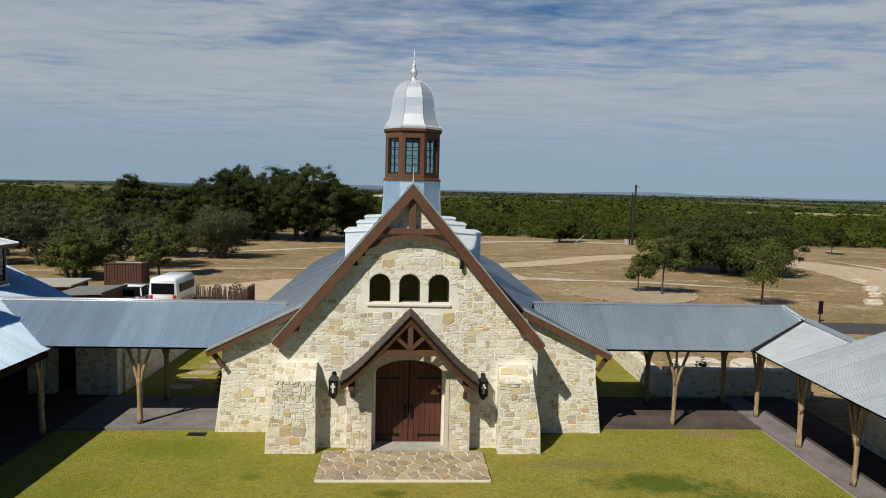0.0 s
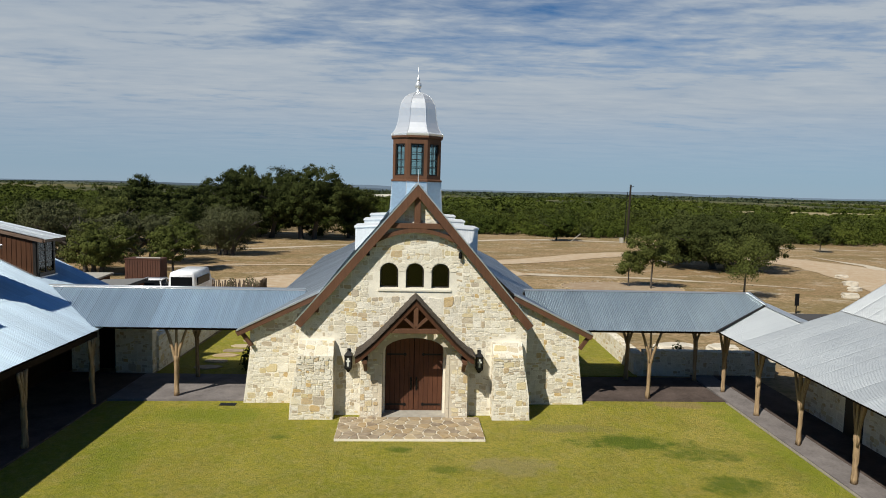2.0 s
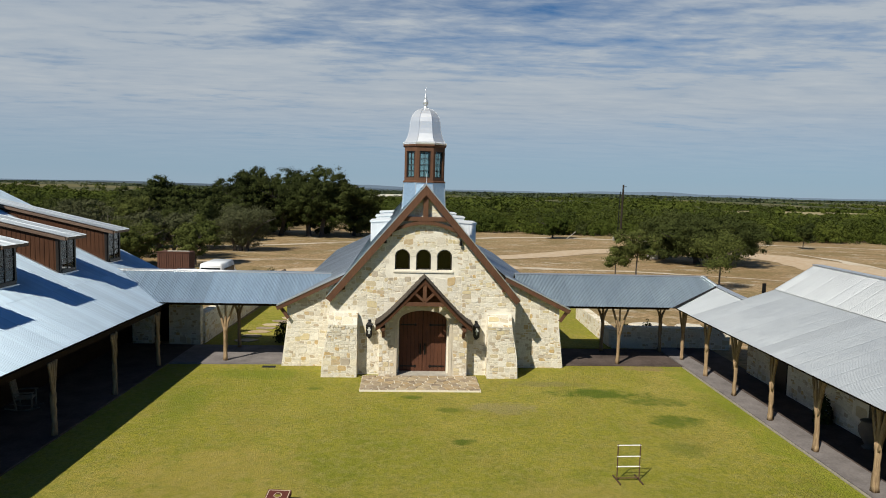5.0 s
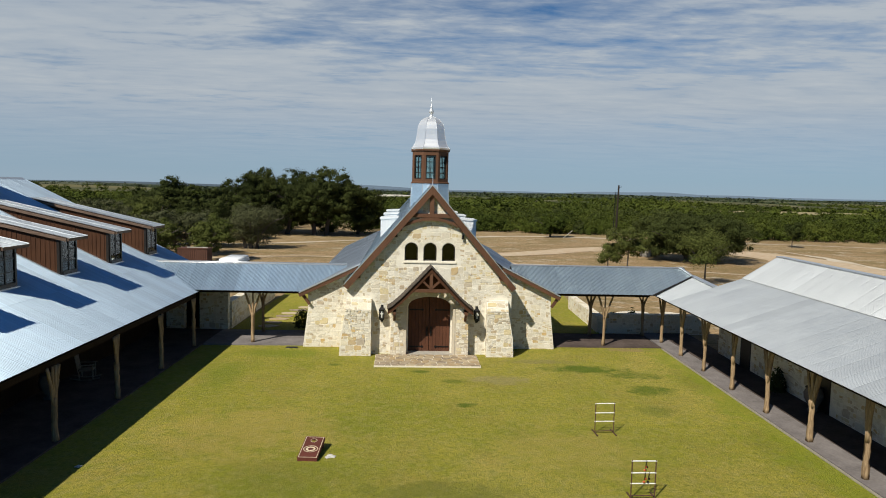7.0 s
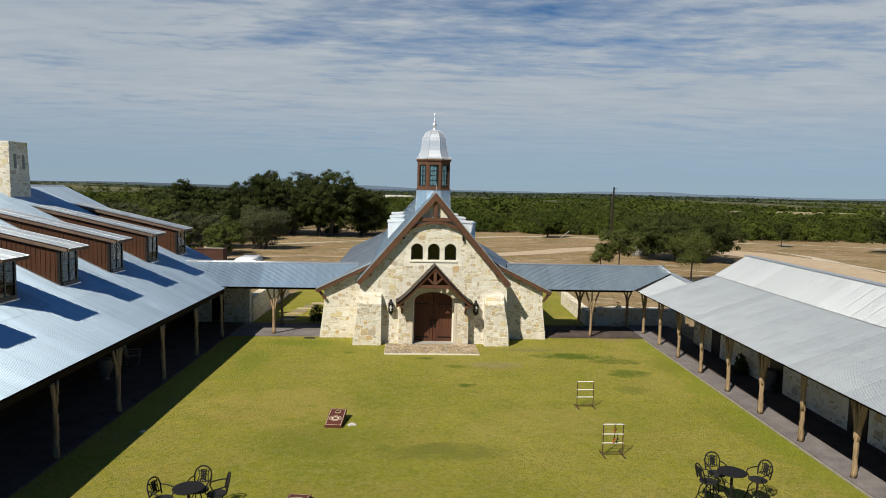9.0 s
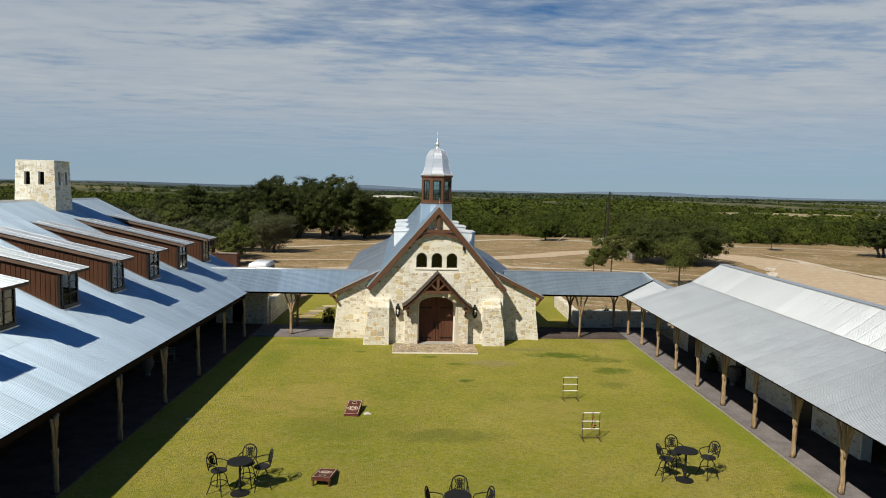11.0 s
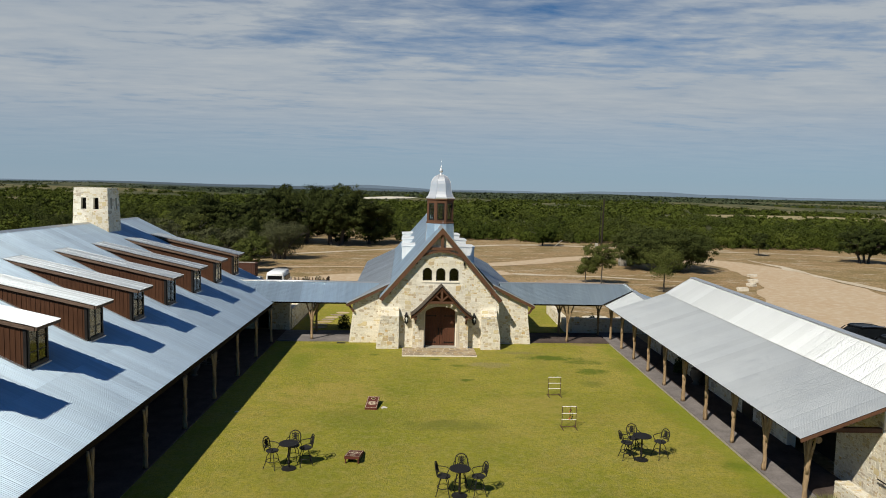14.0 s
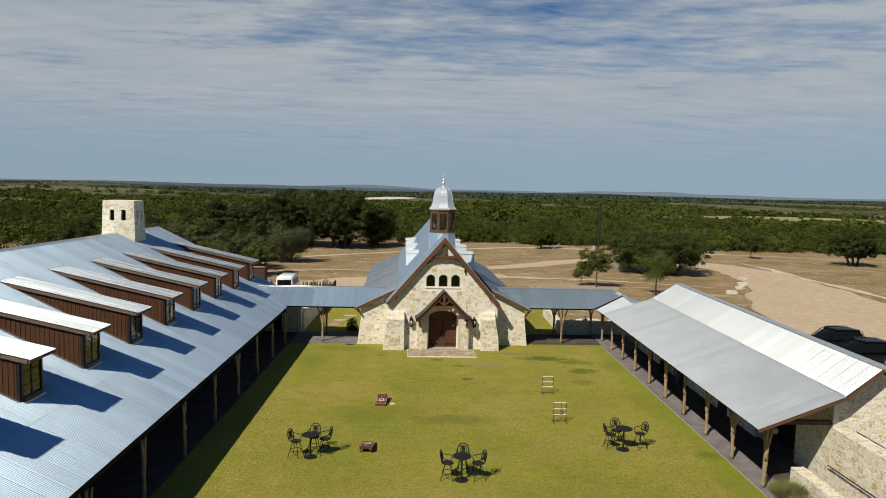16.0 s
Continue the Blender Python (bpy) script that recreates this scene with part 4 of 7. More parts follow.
# low wings on both sides
AISLE_E, AISLE_T = (6.72, 2.86), (3.66, 4.36)
for side in (-1, 1):
    xb, xt, xi = CX * 0.3 + side * 6.56, CX * 0.3 + side * 6.3, CX + side * 4.0
    ztop = lambda x: AISLE_E[1] + (AISLE_E[0] - abs(x)) * (AISLE_T[1] - AISLE_E[1]) / (AISLE_E[0] - AISLE_T[0]) - 0.1
    poly = [(xb, -0.1), (xt, 2.0), (xt, ztop(xt)), (xi, ztop(xi)), (xi, -0.1)]
    wing = part("wing_wall", prism(bmesh.new(), poly, -0.1, 0.4), MORTAR, chapel, "cream limestone rubble wing wall")
    wr = random.Random(41 + side)
    lay(wing, rubble([(xb, 0.0), (xt, ztop(xt)), (xi, ztop(xi)), (xi, 0.0)], wr, lambda x, z: inside(poly, x, z), 0.34), wr, 100, m=Matrix.Translation((0, -0.1, 0)))
    part("side_wall", bx(min(xt, xt - side * 0.4), max(xt, xt - side * 0.4), 0.42, 27.2, -0.1, 2.85), MORTAR, chapel, "cream limestone side wall")
    slope = Vector((side * (AISLE_T[0] - AISLE_E[0]), 0, AISLE_T[1] - AISLE_E[1]))
    eave = Vector((side * AISLE_E[0] + CX * 0.3, -0.42, AISLE_E[1]))
    bm = bmesh.new()
    prism(bm, [(eave.x, eave.z - 0.03), (eave.x + slope.x, eave.z + slope.z - 0.03), (eave.x + slope.x, eave.z + slope.z - 0.1), (eave.x, eave.z - 0.1)], -0.38, 27.4)
    part("roof_deck", bm, SHADED_WOOD, chapel)
    if side < 0:
        sheets(chapel, eave + Vector((0, 27.9, 0)), (0, -1, 0), slope, 35, 0.797, 12, GALV_LIT)
    else:
        sheets(chapel, eave, (0, 1, 0), slope, 35, 0.797, 12, GALV_LIT)
    bm = beam(bmesh.new(), eave + Vector((0, 0.0, -0.13)), eave + slope + Vector((0, 0.0, -0.13)), 0.2, 0.06, (0, 1, 0))
    part("rake_board", bm, TRIM, chapel)
    part("rake_flashing", beam(bmesh.new(), eave + Vector((0, 0.0, 0.0)), eave + slope, 0.05, 0.12, (0, 1, 0)), FLASH, chapel)
    part("rake_apron", beam(bmesh.new(), eave + Vector((0, 0.22, 0.025)), eave + slope + Vector((0, 0.22, 0.025)), 0.012, 0.36, (0, 1, 0)), FLASH, chapel, "flat metal strip along the roof edge")
    bm = beam(bmesh.new(), (side * 6.25, -0.25, 2.25), (side * 6.65, -0.25, 2.8), 0.12, 0.14)
    part("eave_bracket", bm, TRIM, chapel)
part("back_wall", prism(bmesh.new(), [(-6.4, -0.1), (6.3, -0.1), (6.3, 2.8), (3.6, 4.2), (CX, 8.2), (-3.7, 4.2), (-6.4, 2.8)], 26.8, 27.2), MORTAR, chapel, "cream limestone back wall")
part("chapel_floor", bx(-4.0, 3.7, -0.9, 26.7, -0.05, 0.07), DARKROOM, chapel)

# nave roof
for side in (-1, 1):
    eave = Vector((CX + side * HALF, -1.72, EAVE_Z))
    slope = Vector((-side * HALF, 0, APEX - EAVE_Z))
    up = Vector((side * PITCH, 0, 1)).normalized()
    bm = bmesh.new()
    prism(bm, [(eave.x, eave.z - 0.02), (CX, APEX - 0.02), (CX, APEX - 0.14), (eave.x, eave.z - 0.14)], -1.7, 27.5)
    part("roof_deck", bm, SHADED_WOOD, chapel)
    if side < 0:
        sheets(chapel, eave + Vector((0, 29.55, 0)), (0, -1, 0), slope, 37, 0.7985, 12, GALV)
    else:
        sheets(chapel, eave, (0, 1, 0), slope, 37, 0.7985, 12, GALV)
    a, b = eave + Vector((-side * 0.05, -0.03, -0.2)), Vector((CX, -1.75, APEX - 0.22))
    drop = 0.28 * math.hypot(1, PITCH)
    xe = CX + side * (HALF + 0.02)
    ze = roof_z(xe) - 0.03
    part("barge_board", prism(bmesh.new(), [(CX, APEX - 0.03), (xe, ze), (xe - side * 0.28 * PITCH / math.hypot(1, PITCH), ze - 0.28 / math.hypot(1, PITCH)), (CX, APEX - 0.03 - drop)], -1.8, -1.71), TRIM, chapel, "red-brown timber barge board")
    part("rake_flashing", beam(bmesh.new(), eave + Vector((0, -0.04, 0.0)), (CX, -1.76, APEX), 0.04, 0.1, (0, 1, 0)), FLASH, chapel)
    for f in (0.16, 0.64):
        p = a.lerp(b, f)
        part("outlooker", beam(bmesh.new(), (p.x, -1.7, p.z - 0.2), (p.x, GY + 0.05, p.z - 0.2), 0.14, 0.16), TRIM, chapel)
part("ridge_cap", prism(bmesh.new(), [(CX - 0.2, APEX - 0.16), (CX, APEX + 0.04), (CX + 0.2, APEX - 0.16), (CX, APEX - 0.0)], -1.77, 27.58), FLASH, chapel)
TY = -1.6
part("king_post", bx(CX - 0.11, CX + 0.11, TY - 0.08, TY + 0.08, 7.0, 8.2, bevel=0.012), TRIM, chapel, "red-brown timber king post")
part("collar_beam", bx(CX - 1.24, CX + 1.24, TY - 0.1, TY + 0.1, 6.86, 7.05, bevel=0.012), TRIM, chapel, "red-brown timber collar beam")
bm, pts = bmesh.new(), []
for k in range(13):
    x = 1.58 - 3.16 * k / 12
    pts.append((CX + x, 6.72 - 0.19 * x * x))
outer = [(x, z + 0.15) for x, z in pts[::-1]]
part("arched_brace", prism(bm, pts + outer, TY - 0.09, TY + 0.07), TRIM, chapel, "curved red-brown timber brace")

# the doorway: projecting stone portal, arched double door, shake-roofed hood
portal = [(CX - 1.93, -0.1), (CX - 1.9, 2.3), (CX - 1.5, 2.76), (CX - 1.05, 3.27), (CX + 1.05, 3.27), (CX + 1.5, 2.76), (CX + 1.9, 2.3), (CX + 1.93, -0.1)]
hole = arch(CX, 1.14, 0.0, 2.42, 0.57)
portal_wall = part("portal_wall", holed(portal, [[(x, max(z, 0.02)) for x, z in hole]], -1.95, GY - 0.002), CAST, chapel, "projecting limestone door surround")
pr = random.Random(51)
lay(portal_wall, rubble(portal, pr, lambda x, z: z > -0.02 and not inside(arch(CX, 1.27, -0.5, 2.42, 0.66), x, z), 0.3), pr, 90, m=Matrix.Translation((0, -1.95, 0)))
for side in (-1, 1):
    for k in range(6):
        part("jamb_stone", bx(CX + side * 1.2 - 0.055, CX + side * 1.2 + 0.055, -1.972, -1.46, 0.03 + k * 0.4, 0.425 + k * 0.4, bevel=0.012), CAST, portal_wall)
door_y = GY + 0.3
for side in (-1, 1):
    leaf = part("door", bmesh.new(), DOORWOOD, chapel, "red-brown plank door leaf with iron straps")
    for k in range(6):
        x0 = CX + side * (0.012 + k * 0.173)
        x1 = CX + side * (0.012 + (k + 1) * 0.173 - 0.008)
        xm = abs((x0 + x1) / 2 - CX)
        zt = 2.42 + 0.5 * math.sqrt(max(0, 1 - (xm / 1.06) ** 2))
        part("plank", bx(min(x0, x1), max(x0, x1), door_y, door_y + 0.05, 0.09, zt, bevel=0.006), DOORWOOD, leaf)
    for z in (0.32, 2.2):
        bm = bx(min(CX + side * 1.0, CX + side * 0.35), max(CX + side * 1.0, CX + side * 0.35), door_y - 0.02, door_y - 0.002, z - 0.03, z + 0.03)
        tube(bm, [(CX + side * 0.34, door_y - 0.022, z), (CX + side * 0.34, door_y - 0.002, z)], 0.06, 8)
        part("strap_hinge", bm, IRON, leaf, "black iron strap hinge")
    bm = bx(CX + side * 0.1 - 0.035, CX + side * 0.1 + 0.035, door_y - 0.018, door_y - 0.002, 0.85, 1.35, bevel=0.006)
    tube(bm, [(CX + side * 0.1, door_y - 0.02, 0.95), (CX + side * 0.1, door_y - 0.085, 1.0), (CX + side * 0.1, door_y - 0.085, 1.22), (CX + side * 0.1, door_y - 0.02, 1.27)], 0.018, 6)
    part("handle", bm, IRON, leaf, "black iron pull handle")
part("threshold", bx(CX - 1.15, CX + 1.15, -1.97, GY + 0.42, -0.02, 0.085, bevel=0.01), KERB, chapel, "pale stone threshold")
hood_curve = [(0.0, 4.52), (0.35, 4.14), (0.7, 3.76), (1.05, 3.39), (1.38, 3.04), (1.67, 2.77), (1.88, 2.59), (2.06, 2.49)]
hood = part("door_hood", bmesh.new(), SHAKE, chapel, "flared wood-shake hood over the door")
for side in (-1, 1):
    for i, ((xa, za), (xb, zb)) in enumerate(zip(hood_curve, hood_curve[1:])):
        for r in range(2):
            fa, fb = r / 2, (r + 1) / 2 + 0.12
            p, q = Vector((CX + side * (xa + (xb - xa) * fa), 0, za + (zb - za) * fa)), Vector((CX + side * (xa + (xb - xa) * fb), 0, za + (zb - za) * fb))
            y = -2.78
            rr = random.Random(i * 10 + r + side)
            while y < GY - 0.02:
                w = min(rr.uniform(0.1, 0.2), GY - y)
                lift = Vector((0, 0, rr.uniform(0.0, 0.012)))
                d = (q - p).normalized()
                up = Vector((side * -d.z, 0, side * d.x))
                if up.z < 0:
                    up = -up
                t0, t1 = 0.012, 0.035
                bm = bmesh.new()
                va = [p + up * 0.0, p + up * t0, q + up * t1 + lift, q + up * 0.01 + lift]
                vs = [[bm.verts.new((v.x, yy, v.z)) for v in va] for yy in (y, y + w - 0.006)]
                for k in range(4):
                    bm.faces.new((vs[0][k], vs[0][(k + 1) % 4], vs[1][(k + 1) % 4], vs[1][k]))
                bm.faces.new(vs[0]), bm.faces.new(vs[1][::-1])
                part("shingle", bm, SHAKE, hood)
                y += w
    low = [(CX + side * x, z - 0.02) for x, z in hood_curve]
    part("hood_deck", prism(bmesh.new(), low + [(x, z - 0.07) for x, z in low[::-1]], -2.74, GY - 0.005), SHADED_WOOD, hood)
    part("hood_rafter", prism(bmesh.new(), [(x, z - 0.08) for x, z in low] + [(x, z - 0.24) for x, z in low[::-1]], -2.72, -2.6), BOARD, hood)
    bm = bx(CX + side * 1.74 - 0.08, CX + side * 1.74 + 0.08, -2.68, GY, 2.2, 2.34, bevel=0.01)
    box(bm, CX + side * 1.74 - 0.07, CX + side * 1.74 + 0.07, -1.72, GY - 0.3, 1.6, 2.2)
    beam(bm, (CX + side * 1.74, -1.75, 1.7), (CX + side * 1.74, -2.45, 2.2), 0.12, 0.12)
    part("bracket", bm, TRIM, hood, "red-brown timber bracket")
part("hood_panel", prism(bmesh.new(), [(CX - 1.04, 3.29), (CX + 1.04, 3.29), (CX, 4.36)], -2.0, -1.93), BOARD, hood, "dark brown panel behind the hood truss")
part("hood_collar", bx(CX - 0.86, CX + 0.86, -2.7, -2.58, 3.3, 3.46, bevel=0.01), TRIM, hood)
bm = bx(CX - 0.08, CX + 0.08, -2.69, -2.59, 3.46, 4.25)
for side in (-1, 1):
    beam(bm, (CX, -2.64, 3.48), (CX + side * 0.42, -2.64, 3.86), 0.1, 0.12, (0, 1, 0))
part("hood_strut", bm, TRIM, hood)


def sconce(x, z):
    s = thing("wall_lantern", "black iron wall lantern with a cross in its pane", "lantern", "lanterns beside the chapel door", m=CH @ Matrix.Translation((x, GY - 0.03, z)))
    bm = bx(-0.06, 0.06, -0.02, 0.03, -0.42, 0.42, bevel=0.01)
    tube(bm, [(0, -0.02, 0.36), (0, -0.16, 0.44), (0, -0.2, 0.34)], 0.018, 6)
    part("bracket", bm, IRON, s)
    bm = lathe(bmesh.new(), [(0.19, 0.2), (0.2, 0.23), (0.1, 0.33), (0.04, 0.38)], 4, 0, -0.2, math.pi / 4)
    part("cap", bm, IRON, s)
    bm = lathe(bmesh.new(), [(0.05, -0.38), (0.1, -0.3), (0.17, -0.26), (0.17, -0.23)], 4, 0, -0.2, math.pi / 4)
    part("base", bm, IRON, s)
    bm = bmesh.new()
    for a in range(4):
        p = Vector((0.115 * (1 if a % 3 else -1), -0.2 + 0.115 * (1 if a < 2 else -1), 0))
        tube(bm, [p + Vector((0, 0, -0.24)), p + Vector((0, 0, 0.21))], 0.016, 5)
    part("cage", bm, IRON, s)
    part("pane", bx(-0.1, 0.1, -0.3, -0.1, -0.22, 0.2), CUT_IRON, s, "dark lantern body")
    bm = bx(-0.03, 0.03, -0.318, -0.304, -0.16, 0.14)
    box(bm, -0.075, -0.032, -0.318, -0.304, 0.0, 0.06), box(bm, 0.032, 0.075, -0.318, -0.304, 0.0, 0.06)
    part("cross", bm, LAMPGLASS, s, "pale cut-out cross")
    return s


DORMER_WHITE = metal_material("white_dormer_metal", (0.78, 0.79, 0.79), 0.45, 0.2)
CUT_IRON = plain("blackened_iron", (0.02, 0.018, 0.016), 0.6)
LAMPGLASS = plain("frosted_glass", (0.62, 0.62, 0.56), 0.3)
sconce(-2.52, 2.05), sconce(2.2, 2.05)
for x, z in ((-1.88, 5.93), (1.42, 5.88)):
    s = thing("spot_lamp", "small black spot lamp under the roof edge", "spot lamp", "spot lamps on the gable", m=CH @ Matrix.Translation((x, GY - 0.02, z)))
    bm = bx(-0.04, 0.04, -0.02, 0.03, 0.02, 0.16)
    part("mount", bm, IRON, s)
    part("barrel", tube(bmesh.new(), [(0, -0.12, 0.14), (0, -0.1, -0.06)], [0.05, 0.07], 10), IRON, s)

# lantern tower on the ridge
LY = 2.15
OCT = math.pi / 8


bm = lathe(bmesh.new(), [(1.07 / math.cos(OCT), 6.9), (1.01 / math.cos(OCT), 7.8), (0.975 / math.cos(OCT), 8.55)], 8, CX, LY, OCT)
part("lantern_base", bm, GALV, chapel, "flared blue-grey metal lantern base")
for i in range(8):
    a = OCT + i * math.pi / 4
    k0, k1, k2 = 1.075 / math.cos(OCT), 1.015 / math.cos(OCT), 0.98 / math.cos(OCT)
    part("base_seam", tube(bmesh.new(), [(CX + k * math.cos(a), LY + k * math.sin(a), z) for k, z in ((k0, 6.95), (k1, 7.8), (k2, 8.54))], 0.02, 5), FLASH, chapel)
R = 0.96
Z0, Z1 = 8.55, 10.3
lantern = part("lantern", bmesh.new(), TRIM, chapel, "octagonal brown timber lantern with metal-framed windows")
bm = lathe(bmesh.new(), [(1.02 / math.cos(OCT), Z0), (1.02 / math.cos(OCT), Z0 + 0.06), (R / math.cos(OCT), Z0 + 0.1), (R / math.cos(OCT), Z0 + 0.24)], 8, CX, LY, OCT)
part("lantern_sill", bm, TRIM, lantern)
bm = lathe(bmesh.new(), [(R / math.cos(OCT), Z1 - 0.26), (R / math.cos(OCT), Z1 - 0.06), (1.03 / math.cos(OCT), Z1 - 0.02), (1.03 / math.cos(OCT), Z1 + 0.06)], 8, CX, LY, OCT)
part("lantern_frieze", bm, TRIM, lantern)
face = R * math.tan(OCT)
for i in range(8):
    fm = Matrix.Translation((CX, LY, 0)) @ Matrix.Rotation(i * math.pi / 4, 4, "Z")
    for side in (-1, 1):
        a0, a1 = side * face, side * (face - 0.135)
        part("corner_post", bx(min(a0, a1), max(a0, a1), -R, -R + 0.12, Z0 + 0.24, Z1 - 0.26), TRIM, lantern, m=fm)
    w = face - 0.137
    fr = part("lantern_window", holed([(-w, Z0 + 0.24), (w, Z0 + 0.24), (w, Z1 - 0.26), (-w, Z1 - 0.26)], [[(-w + 0.05, Z0 + 0.29), (w - 0.05, Z0 + 0.29), (w - 0.05, Z1 - 0.31), (-w + 0.05, Z1 - 0.31)]], -R + 0.04, -R + 0.1), BRONZE, lantern, m=fm)
    bm = bmesh.new()
    box(bm, -0.012, 0.012, -R + 0.05, -R + 0.08, Z0 + 0.29, Z1 - 0.31)
    for k in range(1, 4):
        z = Z0 + 0.29 + (Z1 - Z0 - 0.6) * k / 4
        box(bm, -w + 0.05, w - 0.05, -R + 0.052, -R + 0.078, z - 0.012, z + 0.012)
    part("glazing_grid", bm, BRONZE, lantern, m=fm)
    part("lantern_pane", bx(-w + 0.05, w - 0.05, -R + 0.062, -R + 0.068, Z0 + 0.29, Z1 - 0.31), LANTERN_GLASS, lantern, m=fm)
prof = [(1.06, 10.36), (1.075, 10.43), (0.98, 10.5), (0.885, 10.68), (0.82, 10.88), (0.775, 11.15), (0.745, 11.45), (0.69, 11.66), (0.60, 11.83), (0.49, 11.96), (0.34, 12.06), (0.18, 12.12), (0.08, 12.14)]
prof = [(r * 0.97, z) for r, z in prof]
bm = lathe(bmesh.new(), [(r / math.cos(OCT), z) for r, z in prof], 8, CX, LY, OCT)
part("dome", bm, ZINC, chapel, "bell-shaped bright metal dome in eight panels")
for i in range(8):
    a = OCT + i * math.pi / 4
    part("dome_seam", tube(bmesh.new(), [(CX + r / math.cos(OCT) * math.cos(a), LY + r / math.cos(OCT) * math.sin(a), z) for r, z in prof], 0.012, 5), ZINC, chapel)
bm = lathe(bmesh.new(), [(0.13, 12.1), (0.11, 12.17), (0.07, 12.23), (0.07, 12.27), (0.1, 12.31), (0.13, 12.38), (0.13, 12.45), (0.1, 12.52), (0.05, 12.56), (0.065, 12.61), (0.07, 12.65), (0.05, 12.71), (0.02, 12.75), (0.014, 12.9), (0.006, 13.25)], 14, CX, LY)
smooth(part("finial", bm, ZINC, chapel, "turned metal finial with a spike"))

part("apex_spike", tube(bmesh.new(), [(CX, -1.74, APEX), (CX, -1.74, APEX + 0.12), (CX, -1.74, APEX + 0.5)], [0.03, 0.015, 0.006], 6), ZINC, chapel)

# small shed dormers along the nave
for side, x_out in ((-1, 2.78), (1, 3.12)):
    for y in (7.0, 14.5, 22.0):
        zt1 = 6.42
        x_in = (APEX - 6.48) / PITCH
        zt = lambda d: 6.48 + (zt1 - 6.48) * (d - x_in) / (x_out - x_in)
        dm = part("nave_dormer", bmesh.new(), GALV_LIT, chapel, "white metal shed dormer on the nave roof")
        poly = [(CX + side * (x_in - 0.02), 6.45), (CX + side * x_out, zt1 - 0.05), (CX + side * x_out, roof_z(CX + x_out) - 0.08), (CX + side * x_in, 6.3)]
        part("dormer_cheek", prism(bmesh.new(), poly, y, y + 2.2), DORMER_WHITE, dm, "white corrugated cheek")
        k, d = 0, x_in + 0.2
        while d < x_out - 0.02:
            x = CX + side * d
            part("cheek_rib", bx(x - 0.02, x + 0.02, y - 0.014, y - 0.001, roof_z(x) + 0.01, zt(d) - 0.06), DORMER_WHITE, dm)
            d += 0.085
        p = [(CX + side * (x_in - 0.2), zt(x_in - 0.2) + 0.03), (CX + side * (x_out + 0.05), zt(x_out) + 0.01)]
        part("dormer_roof", prism(bmesh.new(), p + [(x, z - 0.09) for x, z in p[::-1]], y - 0.06, y + 2.26), DORMER_WHITE, dm)

# flagstone apron before the door
APRON = (-2.78, 2.2, -4.06, -1.9)


def voronoi_cells(x0, x1, y0, y1, count, rnd):
    pts = []
    tries = 0
    while len(pts) < count and tries < 9000:
        tries += 1
        p = (rnd.uniform(x0, x1), rnd.uniform(y0, y1))
        if all(math.dist(p, q) > 0.3 for q in pts):
            pts.append(p)
    for p in pts:
        poly = [(x0, y0), (x1, y0), (x1, y1), (x0, y1)]
        for q in pts:
            if q == p or math.dist(p, q) > 2.2:
                continue
            mx, my, nx, ny = (p[0] + q[0]) / 2, (p[1] + q[1]) / 2, q[0] - p[0], q[1] - p[1]
            side = [(a - mx) * nx + (b - my) * ny for a, b in poly]
            cut = []
            for i in range(len(poly)):
                j = (i + 1) % len(poly)
                if side[i] <= 0:
                    cut.append(poly[i])
                if side[i] * side[j] < 0:
                    f = side[i] / (side[i] - side[j])
                    cut.append((poly[i][0] + (poly[j][0] - poly[i][0]) * f, poly[i][1] + (poly[j][1] - poly[i][1]) * f))
            poly = cut
            if not poly:
                break
        if len(poly) > 2:
            yield p, poly


apron = top("pavement_apron", bx(APRON[0], APRON[1], APRON[2], APRON[3], -0.05, 0.07, bevel=0.01), JOINT, "irregular brown flagstone apron before the chapel door", "pavement", kind="structure", m=CH)
fr_rnd = random.Random(61)
for p, poly in voronoi_cells(APRON[0] + 0.01, APRON[1] - 0.01, APRON[2] + 0.01, APRON[3] - 0.01, 105, fr_rnd):
    n = len(poly)
    shrunk = [(p[0] + (x - p[0]) * f, p[1] + (y - p[1]) * f) for x, y in poly for f in [1 - 0.03 / max(0.12, math.dist(p, (x, y)))]]
    bm = prism(bmesh.new(), shrunk, 0.05, 0.085 + fr_rnd.uniform(0, 0.01), "z")
    part("flagstone", bm, FLAG, apron)

